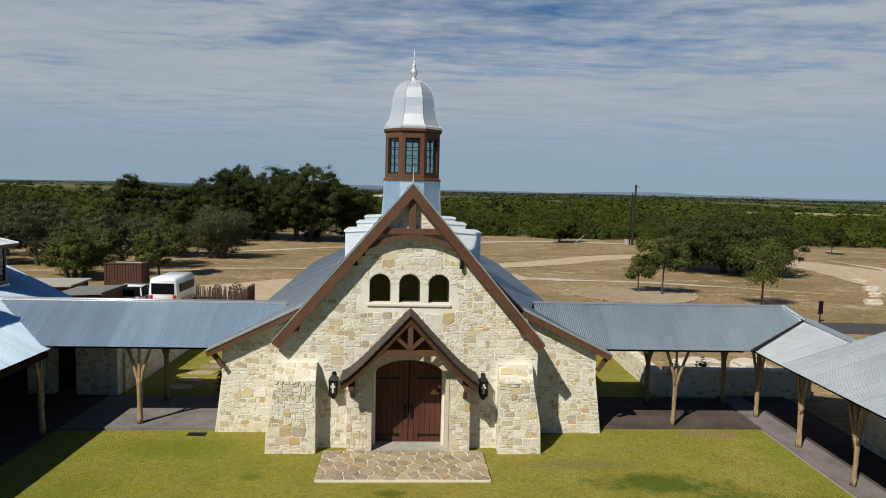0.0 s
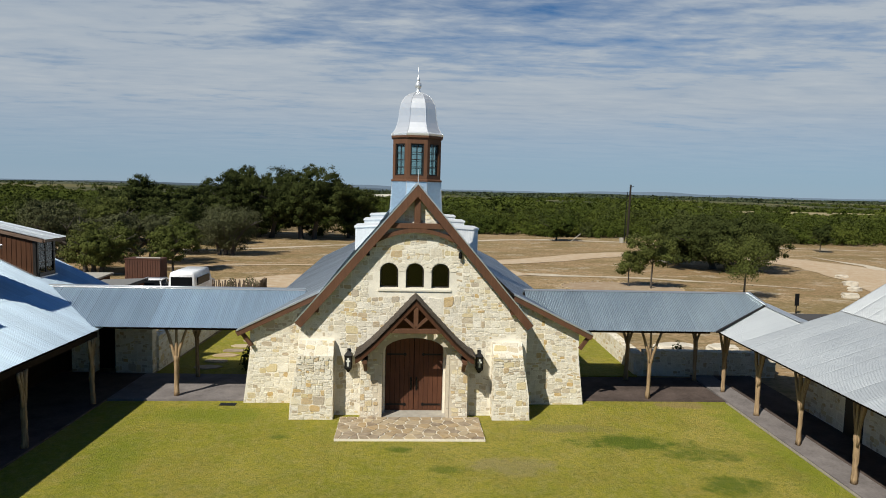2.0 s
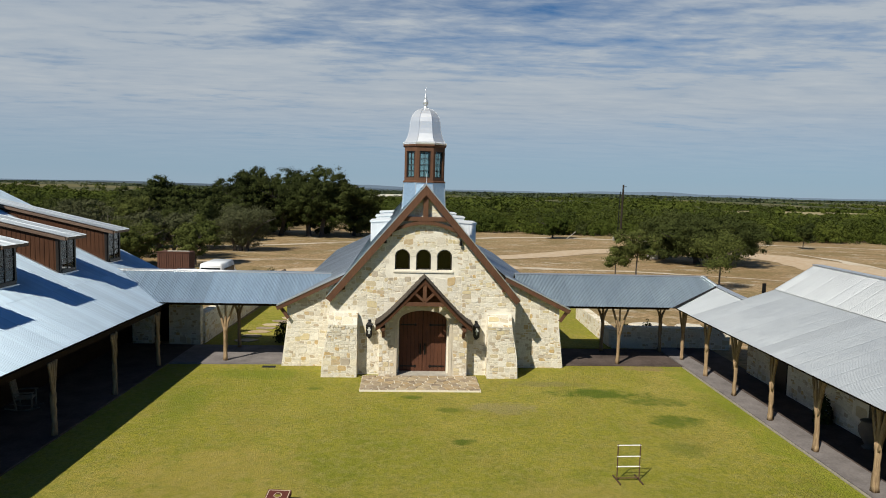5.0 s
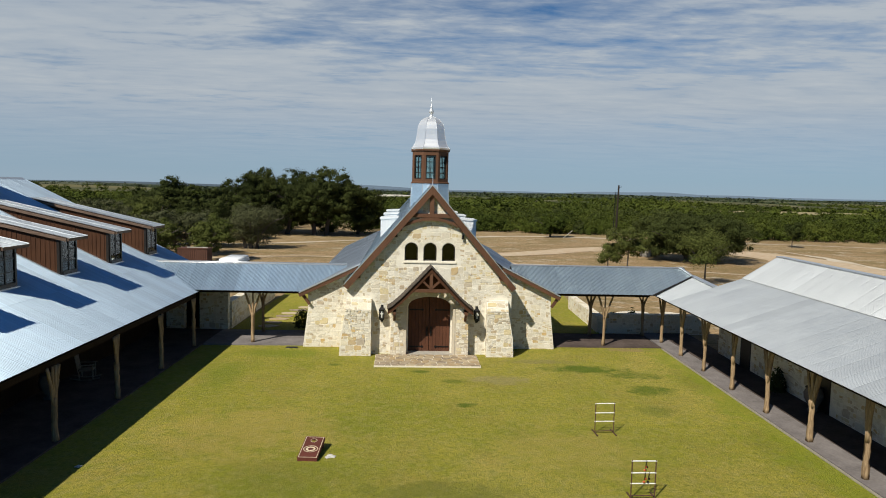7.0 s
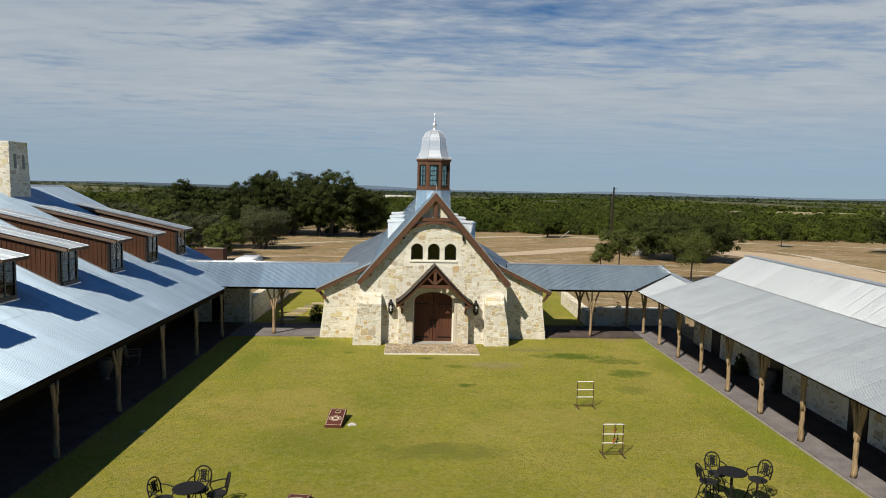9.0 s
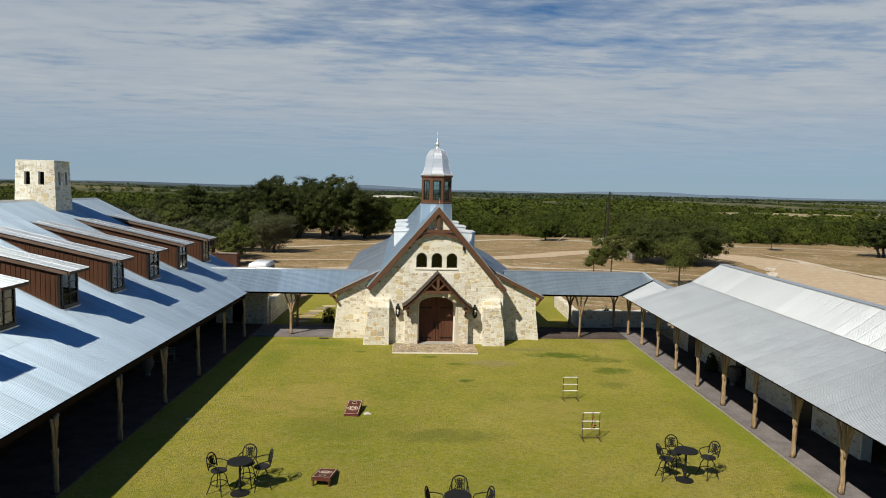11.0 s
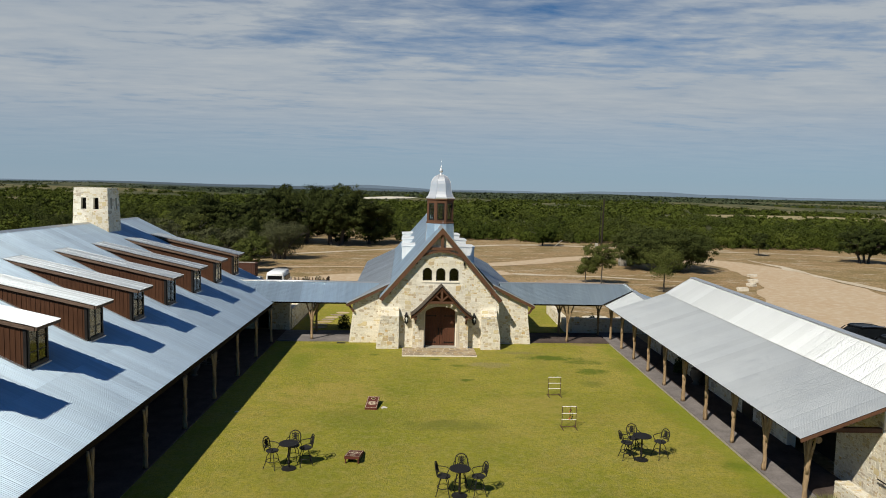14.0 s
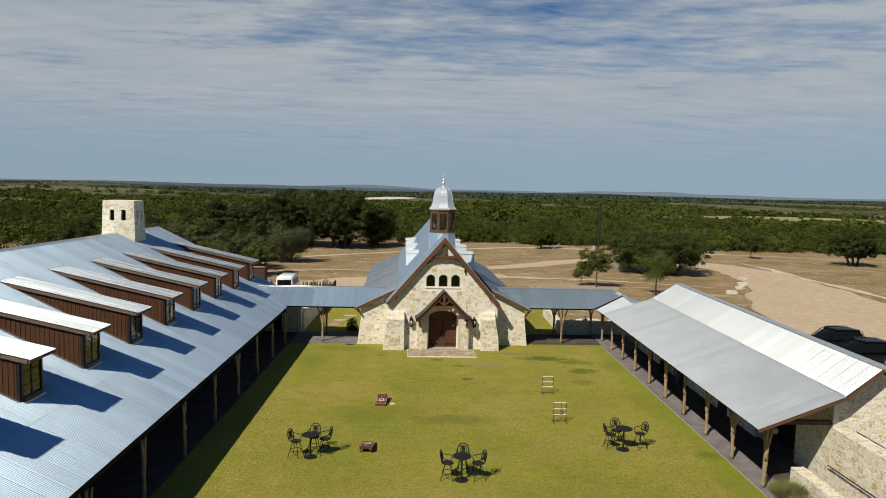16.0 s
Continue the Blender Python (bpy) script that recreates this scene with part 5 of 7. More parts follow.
# ---------------------------------------------------------------- covered walkways beside the chapel
def walkway(x0, x1, ze, zr, x_low, posts, back_posts, label, rolled, metal):
    """Gabled roof on posts: eave and ridge heights, and the x at which the timbers under it end."""
    w = thing("covered_walkway", label, "walkway", "covered walkways beside the chapel", m=CH)
    n = round((x1 - x0) / 0.8)
    slope = Vector((0, 2.0, zr - ze))
    wd = (x1 - x0) / n
    sheets(w, (x0, -0.05, ze), (1, 0, 0), slope, n, wd, 12, metal)
    sheets(w, (x1, 3.95, ze), (-1, 0, 0), Vector((0, -2.0, slope.z)), n, wd, 12, metal)
    k = (zr - ze) / 2.0
    za = ze + 0.19 * k
    part("roof_deck", prism(bmesh.new(), [(0.14, za - 0.03), (1.95, zr - 0.03), (3.76, za - 0.03), (3.76, za - 0.1), (1.95, zr - 0.11), (0.14, za - 0.1)], x0 + 0.02, x_low, "x"), SHADED_WOOD, w)
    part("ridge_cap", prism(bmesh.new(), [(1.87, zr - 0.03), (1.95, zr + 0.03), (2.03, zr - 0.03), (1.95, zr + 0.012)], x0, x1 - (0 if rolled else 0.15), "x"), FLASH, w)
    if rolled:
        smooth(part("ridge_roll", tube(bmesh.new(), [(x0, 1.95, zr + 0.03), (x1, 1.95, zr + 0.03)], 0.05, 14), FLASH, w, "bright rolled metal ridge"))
    part("eave_board", bx(x0 + 0.5, x_low, 0.1, 0.14, ze - 0.06, ze + 0.04), SHADED_WOOD, w)
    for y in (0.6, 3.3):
        part("eave_beam", bx(x0 + 0.5, x_low, y - 0.1, y + 0.1, ze - 0.2, ze + 0.02, bevel=0.015), SHADED_WOOD, w, "timber eave beam, coloured dark for its shade")
        for i, x in enumerate(posts if y < 1 else back_posts):
            rnd = random.Random(int(x * 10) + int(y * 7))
            cedar_post(w, pose(x, y, 0.05, 0, 0, rnd.uniform(-8, 8)), ze - 0.24, rnd, 0.09, 3, 0.42 if y < 1 else 0.5, 0.6 if y < 1 else 0.72)
    for k in range(int((x_low - x0) / 1.2)):
        x = x0 + 0.8 + k * 1.2
        part("tie_beam", bx(x - 0.05, x + 0.05, 0.3, 3.6, ze + 0.03, ze + 0.09), SHADED_WOOD, w)
    return w


walkway(-15.7, -4.55, 2.86, 4.06, -4.7, (-9.3,), (-9.3,), "corrugated metal roofed walkway on forked cedar posts", True, GALV)
link = walkway(4.4, 14.25, 2.95, 4.22, 11.75, (9.35,), (9.35, 12.45), "corrugated metal roofed walkway on forked cedar posts", False, GALV_TEAL)
# the corner with the porch wing: the front slope is cut along the valley and along a short hip
LOW, HIGH, PEAK = Vector((11.72, -0.06, 2.95)), Vector((14.38, 1.3, 3.81)), Vector((13.98, 1.95, 4.23))
for ob in [c for c in link.children if c.name.startswith("roof_sheet")]:
    m = ob.matrix_basis
    if m.translation.y > 1 or m.translation.x < 10.8:
        continue
    bm = bmesh.new()
    bm.from_mesh(ob.data)
    for p, q in ((LOW, HIGH), (HIGH, PEAK)):
        d = q - p
        out = Vector((d.y, -d.x, 0)).normalized()
        inv = m.inverted()
        bmesh.ops.bisect_plane(bm, geom=bm.verts[:] + bm.edges[:] + bm.faces[:], plane_co=inv @ p, plane_no=m.to_3x3().transposed() @ out, clear_outer=True)
    me = bpy.data.meshes.new("roof_sheet")
    bm.to_mesh(me)
    bm.free()
    me.materials.append(GALV_TEAL)
    if len(me.polygons):
        me.polygons.foreach_set("use_smooth", [True] * len(me.polygons))
        ob.data = me
    else:
        bpy.data.objects.remove(ob)
part("valley_flashing", beam(bmesh.new(), LOW + Vector((0, 0, -0.01)), HIGH + Vector((0, 0, -0.01)), 0.07, 0.06), BRONZE, link, "dark folded valley flashing")
part("hip_flashing", beam(bmesh.new(), PEAK + Vector((-0.05, 0, 0.02)), HIGH + Vector((0.03, -0.03, 0.03)), 0.16, 0.04), FLASH, link, "bright folded hip flashing")

# ---------------------------------------------------------------- long wing with shed dormers (west)
barn = thing("dormered_hall", "long hall with corrugated metal roof and brown shed dormers", "hall", m=pose(-0.13, 0.1, 0, 0, 0, 0.384))
BE, BS = (-11.8, 2.75), 0.483
BR = (-23.3, BE[1] + BS * 11.5)
B_N, B_S = 5.2, -92.0


def barn_z(x):
    return BE[1] + BS * (BE[0] - x)


n_sheets = 122
sw = (B_N - B_S) / n_sheets
LAP = -14.33                      # the upper course of sheets laps over the lower one just below the dormers
sheets(barn, (BE[0], B_S, BE[1]), (0, 1, 0), Vector((LAP - 0.1 - BE[0], 0, barn_z(LAP - 0.1) - BE[1])), n_sheets, sw, 11, GALV, amp=0.0165)
sheets(barn, (LAP, B_S, barn_z(LAP) + 0.012), (0, 1, 0), Vector((BR[0] - LAP, 0, BR[1] - barn_z(LAP))), n_sheets, sw, 11, GALV, amp=0.0165)
part("rear_roof", prism(bmesh.new(), [(BR[0], BR[1]), (BR[0] - 11.5, BE[1]), (BR[0] - 11.5, BE[1] - 0.1), (BR[0], BR[1] - 0.1)], B_S, B_N), GALV, barn)
part("roof_deck", prism(bmesh.new(), [(BE[0] - 0.3, barn_z(BE[0] - 0.3) - 0.03), (BR[0], BR[1] - 0.03), (BR[0], BR[1] - 0.2), (BE[0] - 0.3, barn_z(BE[0] - 0.3) - 0.1)], B_S, B_N - 0.03), SHADED_WOOD, barn)
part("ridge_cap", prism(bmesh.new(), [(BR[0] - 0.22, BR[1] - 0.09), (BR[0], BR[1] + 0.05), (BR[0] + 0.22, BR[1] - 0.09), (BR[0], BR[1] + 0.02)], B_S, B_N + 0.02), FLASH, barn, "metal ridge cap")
# wall coloured near black in place of the shade on it
part("porch_wall", bx(-15.5, -15.1, B_S, B_N - 0.4, -0.1, 3.85), SHADED_WOOD, barn, "back wall of the porch, coloured near black for its shade")
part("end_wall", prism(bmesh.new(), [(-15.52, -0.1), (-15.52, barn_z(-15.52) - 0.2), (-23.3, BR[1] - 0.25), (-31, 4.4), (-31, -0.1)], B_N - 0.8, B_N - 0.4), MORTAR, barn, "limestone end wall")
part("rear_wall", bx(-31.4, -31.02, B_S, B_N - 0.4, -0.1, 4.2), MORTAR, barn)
part("eave_beam", bx(-12.1, -11.92, B_S, 0.3, 2.42, 2.62), SHADED_WOOD, barn, "timber eave beam, coloured dark for its shade")
for k in range(21):
    y = -0.3 - k * 4.36
    rnd = random.Random(700 + k)
    cedar_post(barn, pose(-11.84, y, 0.06, 0, 0, 90 + rnd.uniform(-10, 10)), 2.4, rnd, 0.09, 4, 0.24, 0.58)


def shed_dormer(yc):
    d = part("shed_dormer", bmesh.new(), BOARD, barn, "brown board-and-batten shed dormer with metal roof")
    xf, hw, slope = -15.2, 0.62, 0.215
    zt = lambda x: 5.92 + slope * (-14.8 - x)
    xb = (BE[1] + BS * BE[0] - 5.92 + slope * 14.8) / (BS - slope)    # where the two slopes meet
    zf = barn_z(xf)
    for side in (-1, 1):
        y0 = yc + side * hw
        poly = [(xf, zf - 0.05), (xf, zt(xf) - 0.1), (xb, zt(xb) - 0.1), (xb, zt(xb) - 0.3)]
        part("cheek", prism(bmesh.new(), poly, y0 - 0.04, y0 + 0.04), BOARD, d)
        k = 0
        while xf - 0.19 * k > xb + 0.7:
            x = xf - 0.015 - 0.19 * k
            part("batten", bx(x - 0.018, x + 0.018, y0 + side * 0.04, y0 + side * 0.056, barn_z(x), zt(x) - 0.12), BOARD, d)
            k += 1
        run = Vector((xb + 0.3 - xf, 0, barn_z(xb + 0.3) - barn_z(xf)))
        part("step_flashing", beam(bmesh.new(), (xf, y0 + side * 0.1, zf + 0.022), tuple(Vector((xf, y0 + side * 0.1, zf + 0.022)) + run), 0.09, 0.012), FLASH, d, "metal flashing along the cheek")
        part("corner_board", bx(xf - 0.1, xf + 0.02, y0 + side * 0.04, y0 + side * 0.07, zf - 0.03, zt(xf) - 0.13), BRONZE, d, "dark corner board")
    for k in range(4):
        y = yc - 0.66 + 0.44 * k
        part("rafter_tail", beam(bmesh.new(), (xf, y, zt(xf) - 0.13), (-14.84, y, zt(-14.84) - 0.13), 0.05, 0.09), BOARD, d)
    for side in (-1, 1):
        part("rake_fascia", beam(bmesh.new(), (-14.85, yc + side * 0.78, zt(-14.85) - 0.1), (xb, yc + side * 0.78, zt(xb) - 0.1), 0.04, 0.13, (0, 0, 1)), FASCIA, d)
    n = 2
    sl = Vector((xb - 0.4 + 14.75, 0, (14.75 + xb - 0.4) * -slope))
    sheets(d, (-14.75, yc - 0.8, zt(-14.75)), (0, 1, 0), sl, n, 0.8, 11, GALV_LIT, amp=0.0165)
    part("dormer_deck", prism(bmesh.new(), [(-14.78, zt(-14.78) - 0.02), (xb, zt(xb) - 0.02), (xb, zt(xb) - 0.09), (-14.78, zt(-14.78) - 0.09)], yc - 0.78, yc + 0.78), SHADED_WOOD, d)
    part("eave_board", bx(-14.8, -14.75, yc - 0.8, yc + 0.8, zt(-14.8) - 0.13, zt(-14.8) - 0.015), FASCIA, d)
    z0, z1 = zf + 0.06, zt(xf) - 0.14
    bm = bmesh.new()
    box(bm, xf - 0.02, xf + 0.06, yc - hw - 0.03, yc - hw + 0.07, zf - 0.02, z1 + 0.06), box(bm, xf - 0.02, xf + 0.06, yc + hw - 0.07, yc + hw + 0.03, zf - 0.02, z1 + 0.06)
    box(bm, xf - 0.02, xf + 0.06, yc - hw + 0.07, yc + hw - 0.07, z1 - 0.08, z1 + 0.06), box(bm, xf - 0.02, xf + 0.09, yc - hw + 0.07, yc + hw - 0.07, zf - 0.02, z0 + 0.06)
    box(bm, xf, xf + 0.045, yc - 0.03, yc + 0.03, z0 + 0.06, z1 - 0.08)
    for k in (1, 2):
        z = z0 + (z1 - z0) * k / 3
        box(bm, xf + 0.005, xf + 0.04, yc - hw + 0.07, yc - 0.03, z - 0.015, z + 0.015), box(bm, xf + 0.005, xf + 0.04, yc + 0.03, yc + hw - 0.07, z - 0.015, z + 0.015)
    part("window_frame", bm, BRONZE, d, "dark bronze window frame")
    part("window_pane", bx(xf + 0.015, xf + 0.023, yc - hw + 0.07, yc + hw - 0.07, z0 + 0.06, z1 - 0.08), GLASS, d)
    # added backing, near black so that the window looks unlit
    part("inner_panel", bx(xf - 0.3, xf - 0.27, yc - hw + 0.05, yc + hw - 0.05, zf + 0.02, z1 + 0.02), DARKROOM, d)
    part("window_flashing", bx(xf - 0.02, xf + 0.16, yc - hw - 0.03, yc + hw + 0.03, zf - 0.07, zf - 0.02), FLASH, d)


for k in range(17):
    shed_dormer(2.9 - 4.36 * k)

# square stone chimney on its ridge
chim = part("chimney", bmesh.new(), MORTAR, barn, "battered cream limestone chimney with slot openings")
C0 = (-23.2, -1.5)
ch_hole = [[(x - 0.18, 9.2), (x + 0.18, 9.2), (x + 0.16, 9.95), (x - 0.16, 9.95)] for x in (-0.45, 0.35)]


def chimney_face(w_low, w_top, holes, z0, z1, m, seed, pieces):
    outline = [(-w_low, z0), (w_low, z0), (w_top, z1), (-w_top, z1)]
    f = part("chimney_face", holed(outline, holes, 0, 0.22), MORTAR, chim, m=m)
    r = random.Random(seed)
    stones = rubble(outline, r, lambda x, z: not any(inside(h, x, z) for h in holes), 0.3)
    lay(chim, stones, r, pieces, m=m)


CW, CD = 1.2, 0.95
for k, (half, off, holes, px) in enumerate(((CW, CD, ch_hole, 120), (CD, CW, [[(x - 0.13, 9.2), (x + 0.13, 9.2), (x + 0.13, 9.95), (x - 0.13, 9.95)] for x in (-0.35, 0.4)], 60), (CW, CD, [], 0), (CD, CW, [], 0))):
    chimney_face(half, half - 0.12, holes, 6.9, 10.6, Matrix.Translation((C0[0], C0[1], 0)) @ Matrix.Rotation(k * math.pi / 2, 4, "Z") @ Matrix.Translation((0, -off, 6.9)) @ Matrix.Rotation(-0.032, 4, "X") @ Matrix.Translation((0, 0, -6.9)), 80 + k, px)
# added core, near black so that the slots look dark
part("flue_core", bx(C0[0] - CW + 0.5, C0[0] + CW - 0.5, C0[1] - CD + 0.45, C0[1] + CD - 0.45, 6.9, 10.4), DARKROOM, chim)
part("chimney_cap", bx(C0[0] - CW + 0.14, C0[0] + CW - 0.14, C0[1] - CD + 0.14, C0[1] + CD - 0.14, 10.52, 10.58), MORTAR, chim)
part("chimney_flashing", bx(C0[0] - CW - 0.06, C0[0] + CW + 0.1, C0[1] - CD - 0.08, C0[1] + CD + 0.06, 7.4, 7.5), FLASH, chim)

# ---------------------------------------------------------------- low wing with porch (east)
east = thing("porch_wing", "low wing with pale metal roof and cedar-post porch", "hall")
E_N = 0.35


def strip(parent, low0, low1, high0, high1, count, waves, material, dip, seg=8, amp=0.0112):
    """A row of corrugated sheets between an eave line and a top line that need not be level or alike."""
    low0, low1, high0, high1 = (Vector(p) for p in (low0, low1, high0, high1))
    n = waves * seg
    for c in range(count):
        f0, f1 = c / count, (c + 1.003) / count
        origin = low0.lerp(low1, (c + 0.5) / count)
        up = (low1 - low0).cross(high0 - low0).normalized()
        up = up if up.z > 0 else -up
        verts = []
        for a, b in ((low0, low1), (high0, high1)):
            for i in range(n + 1):
                lap = (0.001 if i > n / 2 else 0.0) - dip * max(0.0, 1 - min(i, n - i) / n / 0.13) ** 2
                verts.append(a.lerp(b, f0 + (f1 - f0) * i / n) - origin + up * (amp * math.cos(2 * math.pi * i / seg) + lap))
        me = bpy.data.meshes.new("roof_sheet")
        me.from_pydata(verts, [], [(i, i + 1, n + 2 + i, n + 1 + i) for i in range(n)])
        me.polygons.foreach_set("use_smooth", [True] * n)
        me.materials.append(material)
        part("roof_sheet", me, material, parent, m=Matrix.Translation(origin))


def slab_between(low0, low1, high0, high1, d0, d1, steps=12):
    """A deck that follows a warped roof plane, from d0 to d1 below it."""
    low0, low1, high0, high1 = (Vector(p) for p in (low0, low1, high0, high1))
    bm = bmesh.new()
    rows = []
    for i in range(steps + 1):
        p, q = low0.lerp(low1, i / steps), high0.lerp(high1, i / steps)
        rows.append([bm.verts.new(e - Vector((0, 0, d))) for e, d in ((p, d0), (q, d0), (q, d1), (p, d1))])
    for a, b in zip(rows, rows[1:]):
        for k in range(4):
            bm.faces.new((a[k], a[(k + 1) % 4], b[(k + 1) % 4], b[k]))
    bm.faces.new(rows[0][::-1]), bm.faces.new(rows[-1])
    return bm


E_TOP = -0.45                     # where the two slopes of the wing begin; north of it lies the lower corner roof
EN, ES = (12.0, E_TOP, 2.84), (11.79, -25.4, 2.84)
BN, BS_ = (15.83, E_TOP + 0.1, 4.1), (15.52, -24.98, 4.1)
RN, RS = (17.6, E_TOP + 0.15, 5.25), (16.97, -24.9, 5.25)
CN_LOW, CN_TOP = (11.86, 2.75, 2.95), (14.42, 2.75, 3.8)
CS_TOP = tuple(Vector(EN).lerp(Vector(BN), 0.6285))
strip(east, EN, ES, BN, BS_, 31, 12, GALV_LOWER, 0.008)
strip(east, (BN[0] - 0.05, BN[1], BN[2] + 0.015), (BS_[0] - 0.05, BS_[1], BS_[2] + 0.015), RN, RS, 31, 12, GALV_UPPER, 0.011)
strip(east, EN, CN_LOW, CS_TOP, CN_TOP, 4, 12, GALV_LOWER, 0.008)
part("corner_roof", slab_between(CS_TOP, CN_TOP, (17.6, E_TOP, 2.7), (17.6, 2.75, 2.7), 0.0, 0.08), GALV, east)
part("corner_ridge_cap", beam(bmesh.new(), (CS_TOP[0] + 0.03, CS_TOP[1], CS_TOP[2] + 0.02), (CN_TOP[0] + 0.03, CN_TOP[1], CN_TOP[2] + 0.02), 0.34, 0.03), FLASH, east)
part("rear_roof", slab_between(RN, RS, (RN[0] + 5.5, RN[1], 2.6), (RS[0] + 5.5, RS[1], 2.6), 0.0, 0.1), GALV, east)
part("ridge_cap", beam(bmesh.new(), (RN[0] + 0.13, RN[1] + 0.05, RN[2] + 0.0), (RS[0] + 0.13, RS[1] - 0.05, RS[2] + 0.0), 0.42, 0.05), FLASH, east, "metal ridge cap")
part("roof_deck", slab_between((EN[0] + 0.1, EN[1], EN[2] + 0.03), (ES[0] + 0.1, ES[1] + 0.03, ES[2] + 0.03), BN, (BS_[0], BS_[1] + 0.03, BS_[2]), 0.03, 0.13), SHADED_WOOD, east)
part("upper_deck", slab_between(BN, (BS_[0], BS_[1] + 0.03, BS_[2]), RN, (RS[0], RS[1] + 0.03, RS[2]), 0.04, 0.16), SHADED_WOOD, east)
part("corner_deck", slab_between((EN[0] + 0.1, EN[1], EN[2] + 0.03), (CN_LOW[0] + 0.1, CN_LOW[1], CN_LOW[2] + 0.03), CS_TOP, CN_TOP, 0.03, 0.13), SHADED_WOOD, east)
part("verge_board", slab_between((14.2, E_TOP + 0.02, 3.56), (14.2, E_TOP + 0.06, 3.56), (15.93, E_TOP + 0.1, 4.06), (15.93, E_TOP + 0.14, 4.06), 0.0, 0.16), TRIM, east)
part("rake_board", beam(bmesh.new(), (ES[0], ES[1] - 0.02, ES[2] - 0.075), (BS_[0], BS_[1] - 0.02, BS_[2] - 0.075), 0.1, 0.05, (0, 1, 0)), TRIM, east, "red-brown timber rake board")
part("rake_board", beam(bmesh.new(), (BS_[0], BS_[1] - 0.02, BS_[2] - 0.075), (RS[0], RS[1] - 0.02, RS[2] - 0.075), 0.1, 0.05, (0, 1, 0)), TRIM, east)
part("eave_beam", beam(bmesh.new(), (12.86, 2.6, 2.83), (12.67, ES[1] + 0.5, 2.82), 0.2, 0.2), SHADED_WOOD, east, "timber eave beam, coloured dark for its shade")
part("end_beam", bx(12.75, 15.66, -24.15, -23.97, 2.63, 2.81, bevel=0.015), TRIM, east)
for k in range(10):
    rnd = random.Random(900 + k)
    cedar_post(east, pose(12.85 - 0.02 * k, 2.6 - 3.0 * k, 0.06, 0, 0, 90 + rnd.uniform(-12, 12)), 2.74, rnd, 0.088, 5, 0.46, 0.52)
part("log_end", tube(bmesh.new(), [(12.82, -24.75, 2.56), (12.8, -24.2, 2.58)], [0.13, 0.12], 12), CEDAR, east, "cut end of a cedar log")
back_wall = part("porch_wall", bx(15.1, 15.5, -18.6, E_N, -0.1, 3.3), MORTAR, east, "limestone rubble wall at the back of the porch")
er = random.Random(95)
door_spots = [(-3.2, -2.2), (-9.6, -8.5), (-15.4, -14.3)]
lay(back_wall, rubble(rect(-E_N, 18.55, 0.08, 3.2), er, lambda u, z: not (z < 2.2 and any(a - 0.1 < -u < b + 0.1 for a, b in door_spots)), 0.34), er, 0, m=Matrix.Translation((15.1, 0, 0)) @ WEST)
for a, b in door_spots:
    part("porch_door", bx(15.06, 15.12, a, b, 0.06, 2.15), BRONZE, east, "dark porch door")
end_poly = [(15.5, -0.1), (15.5, 3.92), (16.98, 5.05), (22.3, 2.5), (22.3, -0.1)]
end_wall = part("end_wall", prism(bmesh.new(), end_poly, -24.2, -23.75), MORTAR, east, "cream limestone rubble end wall")
lay(end_wall, rubble(rect(15.5, 22.3, 0.0, 5.05), er, lambda x, z: inside(end_poly, x, z), 0.235), er, 200, m=Matrix.Translation((0, -24.2, 0)))
# added near-black sheet in place of the shade at the porch end
part("recess_wall", bx(16.3, 16.5, -21.48, -18.4, -0.1, 3.6), DARKROOM, east, "dark sheet added for the shade in the porch recess")
corner_wall = part("corner_wall", bx(15.502, 16.0, -23.74, -21.5, -0.1, 3.8), MORTAR, east, "cream limestone rubble wall at the porch end")
lay(corner_wall, rubble(rect(21.52, 24.18, 0.0, 3.75), er, None, 0.24), er, 90, m=Matrix.Translation((15.5, 0, 0)) @ WEST)
part("rear_wall", bx(22.5, 22.9, -23.7, E_N, -0.1, 2.5), MORTAR, east)
part("north_wall", prism(bmesh.new(), [(15.5, -0.1), (15.5, 3.75), (17.55, 4.95), (22.5, 2.5), (22.5, -0.1)], E_TOP - 0.5, E_TOP - 0.1), MORTAR, east)


def stone_box(name, x0, x1, y0, y1, h, label, seed, pieces=0, size=0.33):
    """A low rubble wall with stones on the faces that look south and west, and on top."""
    w = top(name, bx(x0, x1, y0, y1, -0.1, h, bevel=0.02), MORTAR, label, "wall", kind="structure")
    r = random.Random(seed)
    lay(w, rubble(rect(x0, x1, 0.0, h), r, None, size), r, pieces, m=Matrix.Translation((0, y0, 0)))
    lay(w, rubble(rect(-y1, -y0, 0.0, h), r, None, size), r, pieces, m=Matrix.Translation((x0, 0, 0)) @ WEST)
    lay(w, rubble(rect(y0, y1, 0.0, h), r, None, size), r, 0, m=Matrix.Translation((x1, 0, 0)) @ EAST)
    lay(w, rubble(rect(x0, x1, y0, y1), r, None, size), r, pieces, 0.014, m=Matrix.Translation((0, 0, h)) @ Matrix.Rotation(-math.pi / 2, 4, "X"))
    return w


stone_box("wall_terrace_low", 13.95, 14.5, -28.5, -24.05, 0.8, "low cream limestone terrace wall", 101, 90, 0.235)
stone_box("wall_terrace_high", 15.5, 16.15, -31.5, -24.25, 2.55, "cream limestone stair wall", 102, 140, 0.24)
stone_box("wall_garden_right", 9.9, 10.35, 5.3, 13.5, 0.95, "low cream limestone garden wall", 103)
stone_box("wall_court_right", 10.36, 16.5, 5.35, 5.8, 1.1, "low cream limestone garden wall", 104)
